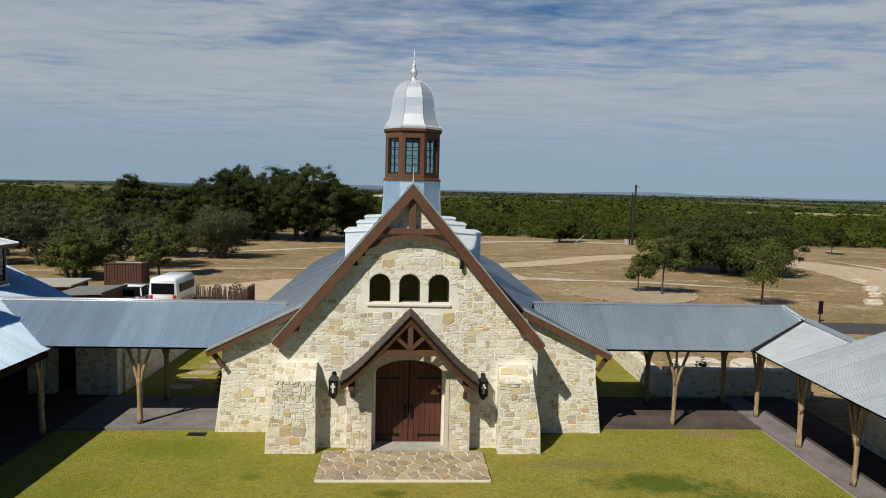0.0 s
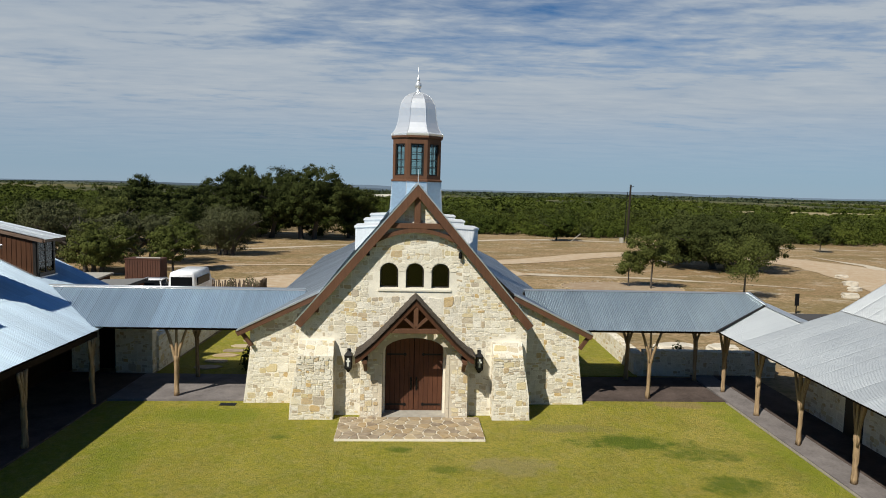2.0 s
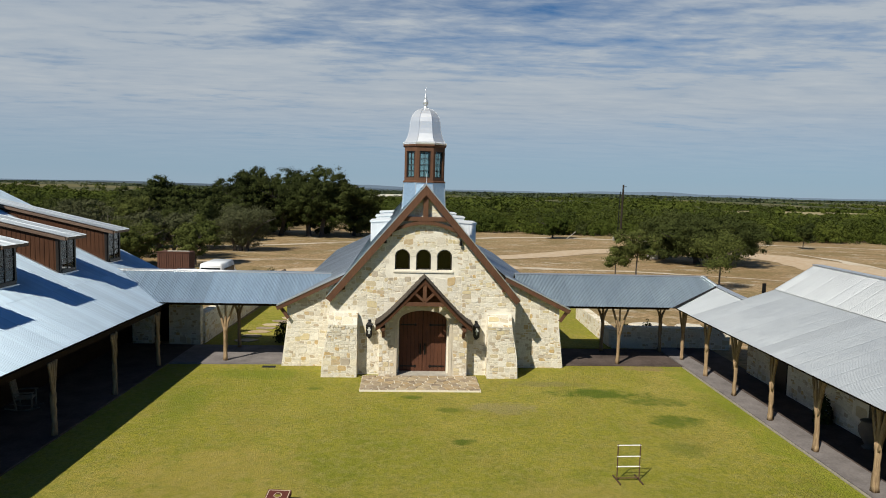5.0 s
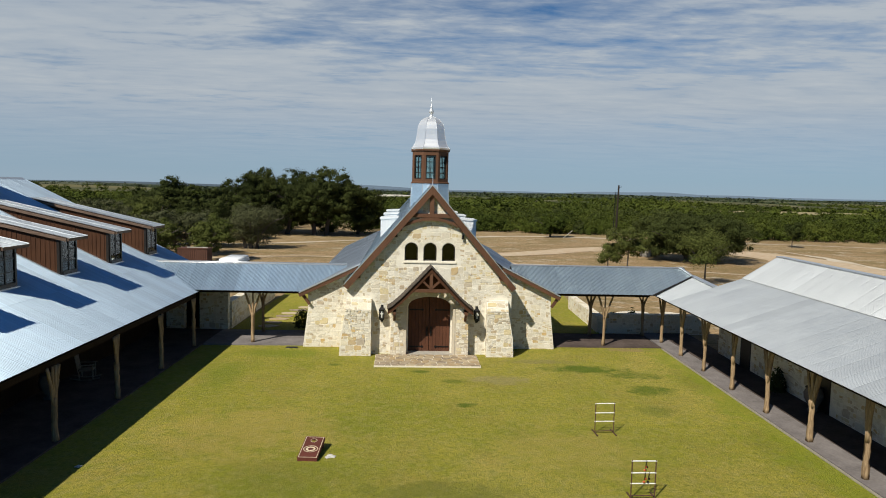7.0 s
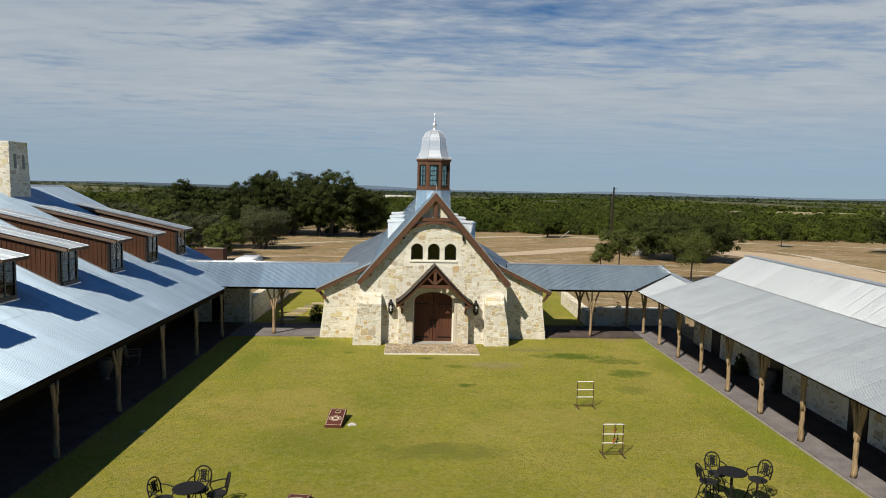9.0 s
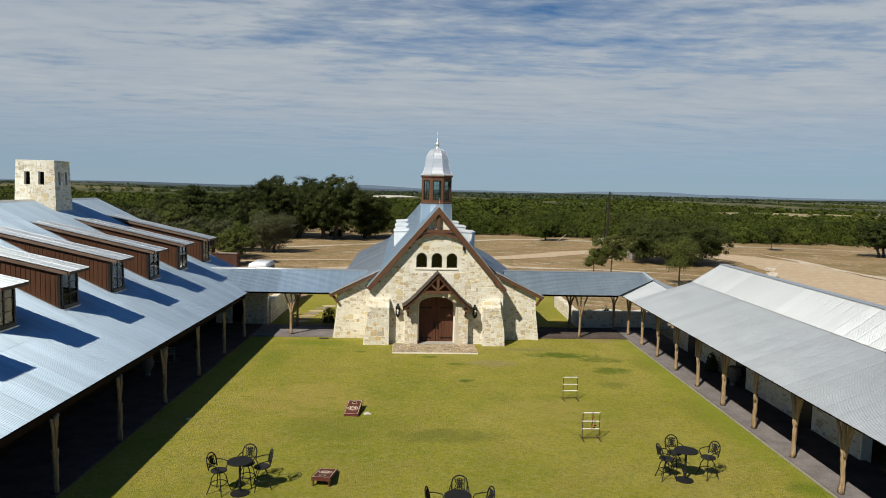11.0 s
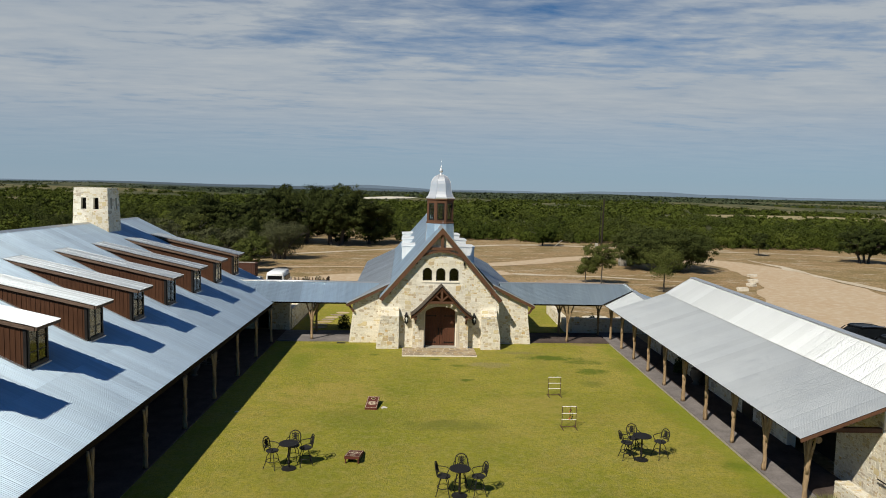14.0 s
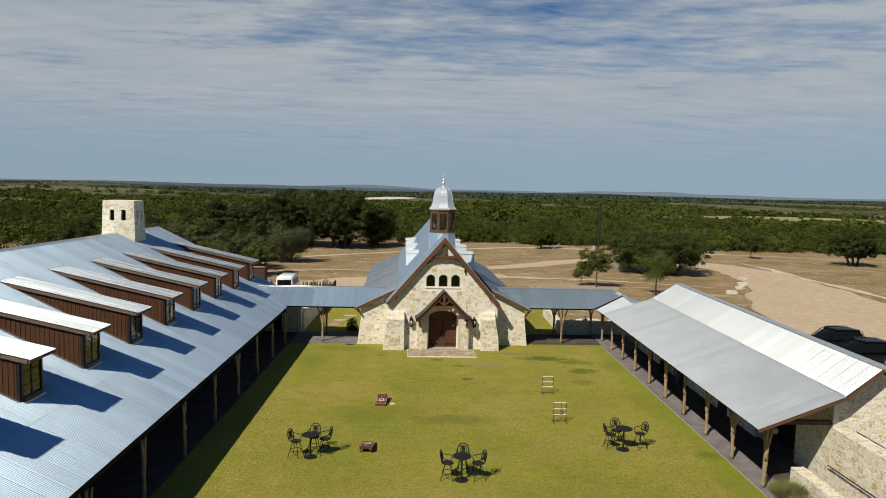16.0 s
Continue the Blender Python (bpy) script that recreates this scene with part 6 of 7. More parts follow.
stone_box("wall_porch_pier", -15.08, -14.1, 4.3, 4.74, 2.55, "cream limestone pier at the end of the shaded porch", 106)
stone_box("wall_porch_end", -13.2, -11.6, 4.3, 4.74, 2.55, "cream limestone wall at the end of the shaded porch", 107)
# added dark sheet that stands for the darkness between the piers
part("passage_wall", bx(-15.1, -11.7, 5.0, 5.15, -0.05, 3.4), SHADED_WOOD, barn, "dark sheet added for the shade in the passage behind the piers")
stone_box("wall_garden_left", -12.0, -11.5, 4.75, 16.0, 1.5, "cream limestone garden wall", 105)

# ---------------------------------------------------------------- trees and scrub


def leaf_quads(name, centres, sizes, material, rng, out=None):
    """One mesh of small pointed leaf sprays, one at each centre."""
    n = len(centres)
    a = rng.normal(size=(n, 3))
    a[:, 2] *= 0.7
    nrm = rng.normal(size=(n, 3)) * (1.0 if out is None else 0.34)
    nrm += np.array([0, 0, 0.7]) if out is None else out
    nrm /= np.linalg.norm(nrm, axis=1)[:, None]
    t = np.cross(nrm, a)
    t /= np.linalg.norm(t, axis=1)[:, None] + 1e-9
    b = np.cross(nrm, t)
    s = sizes[:, None]
    lens = rng.uniform(0.8, 1.5, (n, 1))
    v = np.stack([centres - t * s * 0.55 * lens, centres + t * s * 0.45 * lens + b * s * 0.42, centres + t * s * 0.35 * lens - b * s * 0.42 + nrm * s * 0.12], 1).reshape(-1, 3)
    me = bpy.data.meshes.new(name)
    me.vertices.add(3 * n), me.loops.add(3 * n), me.polygons.add(n)
    me.vertices.foreach_set("co", v.astype(np.float32).ravel())
    me.loops.foreach_set("vertex_index", np.arange(3 * n, dtype=np.int32))
    me.polygons.foreach_set("loop_start", np.arange(0, 3 * n, 3, dtype=np.int32))
    me.update(calc_edges=True)
    me.materials.append(material)
    return me


def clump_points(rng, blobs, per, spread):
    """Points in tight clumps over the outsides of a set of blobs (x, y, z, rx, ry, rz, weight), and the way that each leaf faces."""
    out, ways = [], []
    for x, y, z, rx, ry, rz, k in blobs:
        mid, size = np.array([x, y, z]), np.array([rx, ry, rz])
        d = rng.normal(size=(k, 3))
        d /= np.linalg.norm(d, axis=1)[:, None]
        c = mid + d * size * rng.uniform(0.45, 1.05, (k, 1)) ** 0.6
        for p in c:
            m = int(per * rng.uniform(0.5, 1.5))
            wide = spread * rng.uniform(0.6, 1.3)
            q = rng.normal(size=(m, 3)) * np.array([1.0, 1.0, 0.6]) * wide
            out.append(p + q)
            ways.append((p - mid) / size * 0.45 + q / wide * 0.75 + np.array([0, 0, 0.3]))
    return np.concatenate(out), np.concatenate(ways)


def tree(name, x, y, height, width, material, label, seed, group="", trunks=1, low=0.25, per=42, clumps=150, leaf=0.26, lean=0.0, spread=None):
    """A spreading tree: forked trunk and limbs, and a crown of leaf clumps with gaps."""
    rng, rnd = np.random.default_rng(seed), random.Random(seed)
    root = thing(name, label, "tree", group, m=Matrix.Translation((x, y, -0.06)))
    blobs = []
    r = width / 2
    base_r = 0.02 * width + 0.03 if width > 6 else 0.013 * width + 0.018
    for k in range(trunks):
        ox = (k - (trunks - 1) / 2) * 0.16 * width / max(1, trunks) * 1.6
        fork = height * rnd.uniform(0.2, 0.3) if width > 5 else height * 0.42
        tip = Vector((ox * 1.5 + lean * 0.4, rnd.uniform(-0.1, 0.1) * r, fork))
        bm = tube(bmesh.new(), [(ox, 0, -0.1), (ox * 1.1 + lean * 0.1, 0, fork * 0.4), tuple(tip)], [base_r * 1.35, base_r, base_r * 0.85], 8, True, 0.12, rnd)
        trunk = part("trunk", bm, BARK, root, "dark rough trunk")
        limbs = 5 if width > 5 else 4
        for j in range(limbs):
            a = 2 * math.pi * (j + rnd.uniform(-0.3, 0.3)) / limbs + k
            reach = r * rnd.uniform(0.45, 0.78)
            end = Vector((ox * 1.4 + lean + math.cos(a) * reach, math.sin(a) * reach, height * rnd.uniform(0.48, 0.68)))
            mid = tip.lerp(end, 0.5) + Vector((0, 0, height * rnd.uniform(-0.02, 0.09)))
            part("limb", tube(bmesh.new(), [tuple(tip - Vector((0, 0, 0.1))), tuple(mid), tuple(end)], [base_r * 0.6, base_r * 0.38, base_r * 0.14], 6, True, 0.1, rnd), BARK, trunk)
            for _ in range(2):
                e2 = end + Vector((rnd.uniform(-1, 1) * r * 0.3, rnd.uniform(-1, 1) * r * 0.3, rnd.uniform(0.0, 0.1) * height))
                part("branch", tube(bmesh.new(), [tuple(mid.lerp(end, 0.4)), tuple(e2)], [base_r * 0.25, base_r * 0.07], 5), BARK, trunk)
    top_h = height * (1 - low)
    lobes = max(9, int(width * 1.7))
    for k in range(lobes):
        a, q = rnd.uniform(0, 2 * math.pi), math.sqrt(rnd.uniform(0.02, 1)) * 0.68
        rr = r * rnd.uniform(0.28, 0.44)
        dome = math.sqrt(max(0.05, 1 - q * q))
        rz = min(rr * 0.8, top_h * 0.36)
        z = height * low + rz * 0.7 + (top_h - rz * 1.7) * dome * rnd.uniform(0.0, 1.0) ** 0.75
        blobs.append((lean + math.cos(a) * q * r, math.sin(a) * q * r, z, rr, rr, rz, max(4, int(clumps / lobes))))
    pts, ways = clump_points(rng, blobs, per, spread or 0.04 * width ** 0.6 + 0.11)
    pts, ways = pts[pts[:, 2] > 0.35], ways[pts[:, 2] > 0.35]
    sizes = rng.uniform(0.6, 1.35, len(pts)) * leaf
    part("crown", leaf_quads("crown", pts, sizes, material, rng, ways), material, root)
    return root


G1 = "live oaks behind the place"
tree("live_oak", 34.2, 52.0, 6.7, 15.4, OAK, "broad dark live oak over the drive", 201, trunks=2, low=0.12, clumps=1150, per=105, leaf=0.17, lean=-0.4)
tree("young_oak", 18.5, 35.3, 3.5, 2.9, YOUNG, "small young oak with thin trunk", 202, "young oaks", low=0.3, clumps=70, per=70, leaf=0.13)
tree("young_oak", 20.2, 34.2, 5.6, 4.2, YOUNG, "small young oak with thin trunk", 203, "young oaks", low=0.3, clumps=130, per=80, leaf=0.14)
tree("young_oak", 26.0, 28.8, 5.5, 5.0, YOUNG, "thin-leaved young oak with slim bare trunk", 204, "young oaks", low=0.3, clumps=110, per=60, leaf=0.115, spread=0.42)
tree("juniper", 22.7, 92, 4.8, 6.8, CEDAR_LEAF, "rounded dark juniper beside the track", 205, low=0.05, clumps=160, per=80, leaf=0.22)
tree("live_oak", 61.4, 79, 4.5, 3.9, OAK, "small live oak standing alone", 206, G1, low=0.3, clumps=80, per=80, leaf=0.2)
tree("live_oak", 75.2, 69, 6.5, 9.0, OAK, "dark live oak with several trunks", 207, G1, trunks=3, low=0.15, clumps=260, per=80, leaf=0.24)
for i, (x, y, h, w, t) in enumerate(((-25.5, 84, 12.2, 17, 2), (-18.6, 83, 12.6, 16, 2), (-12.6, 87, 10.0, 12, 1), (-31.5, 88, 10.4, 13, 1), (-36.5, 66, 9.4, 10.5, 1), (-42, 70, 8.6, 10.5, 1), (-31.0, 70, 9.0, 10, 1), (-47, 62, 6.6, 9, 2))):
    tree("live_oak", x, y, h, w, OAK, "tall dark live oak behind the yard", 210 + i, G1, trunks=t, low=0.06, clumps=int(w * 46), per=100, leaf=0.2)
tree("grey_oak", -23.4, 55.5, 6.3, 8.8, OAK_GREY, "grey-green thin oak with several stems", 220, trunks=3, low=0.05, clumps=340, per=80, leaf=0.125, spread=0.45)
for i, (x, y, h, w, m) in enumerate(((-23.6, 39.2, 5.3, 5.8, YOUNG), (-30, 37.2, 5.2, 8.0, YOUNG), (-28.6, 45, 6.2, 9.0, OAK_GREY), (-37, 45, 6.8, 9.4, OAK_GREY), (-43.5, 44, 6.4, 8.6, YOUNG), (-30, 56, 7.0, 8.5, OAK), (-38, 56, 7.2, 9, YOUNG), (-46, 53, 6.8, 9, OAK), (-54, 52, 6.5, 10, OAK))):
    tree("yard_oak", x, y, h, w, m, "olive-green oak at the edge of the yard", 230 + i, "oaks along the yard", trunks=1 + (i > 0) + (i == 1), low=0.12, clumps=int(w * 36), per=90, leaf=0.14)


def scrub(name, spots, material, label, seed, per, leaf, near=0):
    """A wood of many low crowns, each of many small clumps, as one mesh. Crowns beyond 'near' have fewer and larger leaves."""
    rng = np.random.default_rng(seed)
    pts, sizes, ways = [], [], []
    for x, y, z, w, h in spots:
        share = min(1.0, max(0.4, near / y)) if near else 1.0
        each = 26 if per > 200 else 8
        m = max(3, int(per * share * rng.uniform(0.75, 1.25) / each))
        d = rng.normal(size=(m, 3))
        d /= np.linalg.norm(d, axis=1)[:, None]
        d[:, 2] = np.abs(d[:, 2])
        lump = 1 + 0.2 * np.sin(d[:, :1] * 6 + x) * np.cos(d[:, 1:2] * 5 + y) + 0.12 * np.sin(d[:, 2:] * 9 + x)
        c = d * rng.uniform(0.7, 1.04, (m, 1)) * lump * np.array([w / 2, w / 2, h * 0.86]) + np.array([x, y, z + h * 0.1])
        wide = (0.05 * w + 0.1) * rng.uniform(0.7, 1.4, (m, 1, 1))
        q = rng.normal(size=(m, each, 3)) * np.array([1, 1, 0.6]) * wide
        pts.append((c[:, None] + q).reshape(-1, 3))
        ways.append((d[:, None] * 0.95 + q / wide * 0.45 + np.array([0, 0, 0.2])).reshape(-1, 3))
        sizes.append(leaf * share ** -0.5 * rng.uniform(0.6, 1.4, m * each))
    pts, sizes, ways = np.concatenate(pts), np.concatenate(sizes), np.concatenate(ways)
    ob = new(name, leaf_quads(name, pts, sizes, material, rng, ways))
    return tagged(ob, label, "woodland", kind="stuff")


def cleared(x, y):
    """Open ground where no scrub grows."""
    if y < 97 + 7 * math.sin(x * 0.06) + 4 * math.sin(x * 0.17) and x > -12:
        return True
    if x <= -12 and y < (90 if x > -34 else 72 if x > -60 else 55):
        return True
    return x > 60 and y < 95


def bare(x, y):
    """Pastures and cut ground among the far woods."""
    spots = ((-400, 740, 105, 110), (-42, 650, 36, 42), (190, 280, 90, 30), (92, 430, 34, 42), (150, 388, 12, 45), (250, 610, 130, 45), (30, 610, 55, 45))
    return any(((x - a) / c) ** 2 + ((y - b) / d) ** 2 < 1 for a, b, c, d in spots)


wr = random.Random(303)
near_spots, oak_spots, mid_spots, far_spots = [], [], [], []
taken = []
while len(taken) < 1150:
    y = 90 + 130 * wr.random() ** 1.15
    x = wr.uniform(-0.78, 0.78) * (y + 60)
    h = wr.choice((1.6, 2.2, 2.8, 3.2, 3.8, 4.4, 5.4)) * wr.uniform(0.85, 1.15)
    if y > 150 and 0.48 < x / (y + 44) < 0.74:
        h = min(h, 2.5)
    w = h * wr.uniform(1.15, 1.6)
    if cleared(x, y) or noise.noise((x * 0.02, y * 0.02, 1)) < -0.4 or any((x - a) ** 2 + (y - b) ** 2 < (0.34 * (w + c)) ** 2 for a, b, c in taken[-400:]):
        continue
    taken.append((x, y, w))
    (near_spots if wr.random() < 0.68 else oak_spots).append((x, y, -0.06, w, h))
# a closed edge of low crowns where the wood meets the clearing
x = 2.0
while x < 130:
    edge = max(97 + 7 * math.sin(x * 0.06) + 4 * math.sin(x * 0.17), 0) if x <= 60 else 95
    for back in (1.0, 4.5, 8.5):
        h = wr.uniform(2.2, 4.2) + back * 0.12
        near_spots.append((x + wr.uniform(-1.2, 1.2), edge + back + wr.uniform(-1, 1.4), -0.06, h * wr.uniform(1.25, 1.6), h))
    x += wr.uniform(2.6, 3.8)
west_spots = []
while len(west_spots) < 330:
    x, y = wr.uniform(-190, -50), wr.uniform(8, 96)
    if x > -62 and y < 60:
        continue
    h = wr.uniform(2.6, 5.6)
    west_spots.append((x, y, -0.06, h * wr.uniform(1.2, 1.6), h))
while len(mid_spots) < 3900:
    y = 210 + 520 * wr.random() ** 1.3
    x = wr.uniform(-0.75, 0.75) * (y + 60)
    if (bare(x, y) and wr.random() > 0.12) or noise.noise((x * 0.0045, y * 0.0075, 5)) < -0.1:
        continue
    h = wr.uniform(2.0, 4.2) if y > 300 or x < 90 else wr.uniform(1.5, 2.4)
    mid_spots.append((x, y, rolling(x, y), h * wr.uniform(1.5, 2.4), h))
while len(far_spots) < 5200:
    y = 700 + 2100 * wr.random() ** 1.1
    x = wr.uniform(-0.72, 0.72) * (y + 60)
    if (bare(x, y) and wr.random() > 0.15) or noise.noise((x * 0.0022, y * 0.0042, 9)) < 0.02:
        continue
    h = wr.uniform(1.6, 3.0)
    far_spots.append((x, y, rolling(x, y), h * wr.uniform(5, 11), h))
scrub("juniper_wood", near_spots, CEDAR_LEAF, "dense dark green juniper scrub behind the clearing", 31, 1150, 0.235, 108)
scrub("oak_wood", oak_spots, OAK, "dark oak scrub among the junipers", 32, 1150, 0.235, 108)
scrub("west_wood", west_spots, CEDAR_LEAF, "dark green scrub wood behind the long hall", 35, 420, 0.36)
scrub("middle_wood", mid_spots, CEDAR_LEAF, "rolling dark green woodland", 33, 110, 0.95)
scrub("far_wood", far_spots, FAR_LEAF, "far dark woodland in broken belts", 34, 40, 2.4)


def shrub(name, x, y, w, h, material, label, seed, blades=False, m=None):
    rng = np.random.default_rng(seed)
    k = 420
    d = rng.normal(size=(k, 3))
    d /= np.linalg.norm(d, axis=1)[:, None]
    d[:, 2] = np.abs(d[:, 2])
    p = d * rng.uniform(0.2, 1, (k, 1)) ** 0.5 * np.array([w / 2, w / 2, h])
    if blades:
        verts, faces = [], []
        for q in range(1600):
            a, r0 = rng.uniform(0, 2 * math.pi), rng.uniform(0, 1) ** 0.6
            bx0, by0 = math.cos(a) * r0 * w * 0.3, math.sin(a) * r0 * w * 0.3
            tx, ty, tz = bx0 * 1.9 + rng.normal() * 0.06, by0 * 1.9 + rng.normal() * 0.06, h * rng.uniform(0.6, 1.1) * (1 - 0.3 * r0)
            n0 = len(verts)
            verts += [(bx0 - 0.008, by0, 0), (bx0 + 0.008, by0, 0), ((bx0 + tx) / 2 + 0.007, (by0 + ty) / 2, tz * 0.65), (tx, ty, tz), ((bx0 + tx) / 2 - 0.007, (by0 + ty) / 2, tz * 0.65)]
            faces.append((n0, n0 + 1, n0 + 2, n0 + 3, n0 + 4))
        me = bpy.data.meshes.new(name)
        me.from_pydata(verts, [], faces)
        me.materials.append(material)
        ob = new(name, me)
    else:
        ob = new(name, leaf_quads(name, p, np.full(k, 0.14), material, rng, d * 0.8))
    ob.matrix_world = (m or Matrix()) @ Matrix.Translation((x, y, 0.0))
    return tagged(ob, label, "shrub")


shrub("grass_clump", 13.3, -25.25, 1.6, 0.7, CLUMP, "olive clump of fine grass by the porch", 401, True)
shrub("grass_clump", 13.35, -26.6, 1.6, 0.65, CLUMP, "olive clump of fine grass by the porch", 402, True)
shrub("evergreen_shrub", -7.5, 5.2, 1.1, 1.2, OAK, "dark evergreen shrub beside the chapel wall", 403)
shrub("evergreen_shrub", 11.2, 6.6, 0.9, 1.1, OAK, "dark spiky shrub behind the garden wall", 404)
shrub("evergreen_shrub", 12.4, 6.6, 0.8, 1.35, OAK, "dark spiky shrub behind the garden wall", 405)

# ---------------------------------------------------------------- rocks and stepping stones


def boulder(x, y, sx, sy, sz, seed, label, rz=0):
    bm = bmesh.new()
    bmesh.ops.create_icosphere(bm, subdivisions=3, radius=1)
    for v in bm.verts:
        q = Vector((max(-0.72, min(0.72, v.co.x)), max(-0.72, min(0.72, v.co.y)), max(-0.6, min(0.62, v.co.z))))
        q *= 1 + 0.16 * noise.noise(q * 1.7 + Vector((seed, 0, 0))) + 0.05 * noise.noise(q * 6 + Vector((0, seed, 0)))
        v.co = (q.x * sx, q.y * sy, q.z * sz)
    return top("boulder", bm, ROCK, label, "boulder", "limestone boulders", m=pose(x, y, sz * 0.5 - 0.06, 0, 0, rz))


BED = gravel_material("pale_bed_gravel", (0.36, 0.27, 0.18), (0.30, 0.21, 0.13), (0.44, 0.36, 0.27))
ROCK = plain("pale_limestone_rock", (0.56, 0.50, 0.40), 0.95, scale=2.2, vary=0.25, bump=0.6)
for i, (x, y, sx, sy, sz, rz) in enumerate(((44.2, 45.4, 0.85, 0.5, 0.32, 10), (41.4, 39.4, 0.85, 0.55, 0.36, -5), (39.4, 35.6, 0.8, 0.55, 0.34, 20), (36.3, 31.3, 0.9, 0.5, 0.36, 0),
                                            (13.4, 9.6, 1.5, 0.7, 0.5, 4), (16.0, 9.9, 1.0, 0.7, 0.42, 10))):
    boulder(x, y, sx, sy, sz, i * 3.1, "flat pale limestone boulder beside the drive" if i < 4 else "flat pale limestone boulder behind the walkway", rz)
for i, (x, y) in enumerate(((-9.5, 5.2), (-9.45, 6.3), (-9.35, 7.4), (-9.2, 8.4), (-9.0, 9.4), (-8.7, 10.5), (-8.4, 11.6))):
    rr = random.Random(i)
    poly = [(0.62 * math.cos(a) * rr.uniform(0.85, 1.1), 0.36 * math.sin(a) * rr.uniform(0.85, 1.1)) for a in [2 * math.pi * k / 8 for k in range(8)]]
    top("stepping_stone", prism(bmesh.new(), poly, 0.0, 0.04, "z"), FLAG, "flat tan stepping stone in the grass", "stepping stone", "stepping stones beside the chapel", m=pose(x, y, 0.006, 0, 0, rr.uniform(-10, 10)))

bed = top("tree_bed", prism(bmesh.new(), [(17.6 + 5.3 * math.cos(a) * (1 + 0.06 * math.sin(3 * a)), 33.6 + 4.3 * math.sin(a)) for a in [2 * math.pi * k / 36 for k in range(36)]], -0.055, -0.005, "z"), BED, "round pale gravel bed edged with small stones", "garden bed", kind="structure")
er2 = random.Random(58)
for k in range(58):
    a = 2 * math.pi * (k + er2.uniform(-0.4, 0.4)) / 58
    bm = bmesh.new()
    bmesh.ops.create_icosphere(bm, subdivisions=1, radius=1.0)
    for v in bm.verts:
        v.co = Vector((v.co.x * 0.15, v.co.y * 0.11, v.co.z * 0.07))
    part("edging_stone", bm, FLAG, bed, m=pose(17.6 + 5.3 * math.cos(a) * (1 + 0.06 * math.sin(3 * a)), 33.6 + 4.3 * math.sin(a), 0.03, 0, 0, er2.uniform(0, 180)))

gate = thing("pipe_gate", "pale pipe gate at the edge of the clearing", "gate", m=pose(59.4, 99.5, -0.06, 0, 0, 12))
for x in (-1.6, 0.0, 1.6):
    part("post", tube(bmesh.new(), [(x, 0, 0), (x, 0, 1.35)], 0.05, 6), KERB, gate)
for z in (0.35, 0.8, 1.25):
    part("rail", tube(bmesh.new(), [(-1.6, 0, z), (1.6, 0, z)], 0.03, 6), KERB, gate)
for i, (x, y, w, h) in enumerate(((-13.9, 24.4, 1.0, 1.5), (-12.6, 24.6, 1.2, 1.7), (-12.0, 24.2, 0.8, 1.4))):
    shrub("fence_shrub", x, y, w, h, OAK_GREY, "dusty grey-green shrub behind the stake fence", 420 + i)
POLE_WOOD = wood_material("tarred_pole_wood", (0.018, 0.014, 0.011), (0.045, 0.036, 0.028), 3.0, (8, 8, 0.8), 0.9, 0.1)
STAKE = wood_material("weathered_stake", (0.03, 0.021, 0.015), (0.12, 0.085, 0.058), 3.0, (8, 8, 0.8))
# ---------------------------------------------------------------- pole, sign, fence, vehicles
pole = thing("utility_pole", "tall dark utility pole with a small transformer", "utility pole", m=pose(34.3, 89.6, -0.06))
part("shaft", tube(bmesh.new(), [(0, 0, 0), (0.1, 0, 5), (0.2, 0, 9.9)], [0.22, 0.19, 0.15], 10), POLE_WOOD, pole)
part("second_shaft", tube(bmesh.new(), [(-0.45, 0.1, 0), (-0.4, 0.1, 5), (-0.25, 0.1, 8.7)], [0.09, 0.08, 0.07], 8), IRON, pole)
part("insulator", tube(bmesh.new(), [(0.2, 0, 9.5), (0.75, 0, 9.6)], 0.05, 6), IRON, pole)
part("meter_box", bx(-1.3, -0.7, -0.3, 0.2, 0.0, 0.9, bevel=0.03), KERB, pole, "grey box at its foot")
part("guy_wire", tube(bmesh.new(), [(0.1, 0, 8.2), (-9.5, 0.5, 0.0)], 0.018, 5), IRON, pole)
part("guy_guard", tube(bmesh.new(), [(-7.9, 0.42, 1.37), (-9.5, 0.5, 0.0)], 0.07, 6), KERB, pole, "pale guard on the guy wire")
sg = thing("post_sign", "thin dark signpost beside the parking", "sign", m=pose(27.0, 22.8, -0.06))
part("post", bx(-0.03, 0.03, -0.03, 0.03, 0, 1.45), IRON, sg)
part("plate", bx(-0.16, 0.16, -0.05, -0.032, 0.6, 1.48, bevel=0.008), IRON, sg)
fence = thing("stake_fence", "dark rough cedar stake fence by the yard", "fence", m=pose(-13.2, 23.5, -0.06))
frr = random.Random(77)
for k in range(46):
    x = -1.75 + 3.3 * k / 45
    h = frr.uniform(1.2, 1.6)
    part("stake", tube(bmesh.new(), [(x, frr.uniform(-0.04, 0.04), 0), (x + frr.uniform(-0.06, 0.06), 0, h)], [0.05, 0.035], 6), STAKE, fence)
for k in range(16):
    y, h = 0.1 + 1.7 * k / 15, frr.uniform(1.2, 1.6)
    part("stake", tube(bmesh.new(), [(1.6, y, 0), (1.6 + frr.uniform(-0.05, 0.05), y, h)], [0.05, 0.035], 6), STAKE, fence)
part("wire_rail", tube(bmesh.new(), [(-1.8, -0.06, 0.8), (1.62, -0.06, 0.8)], 0.02, 5), IRON, fence)

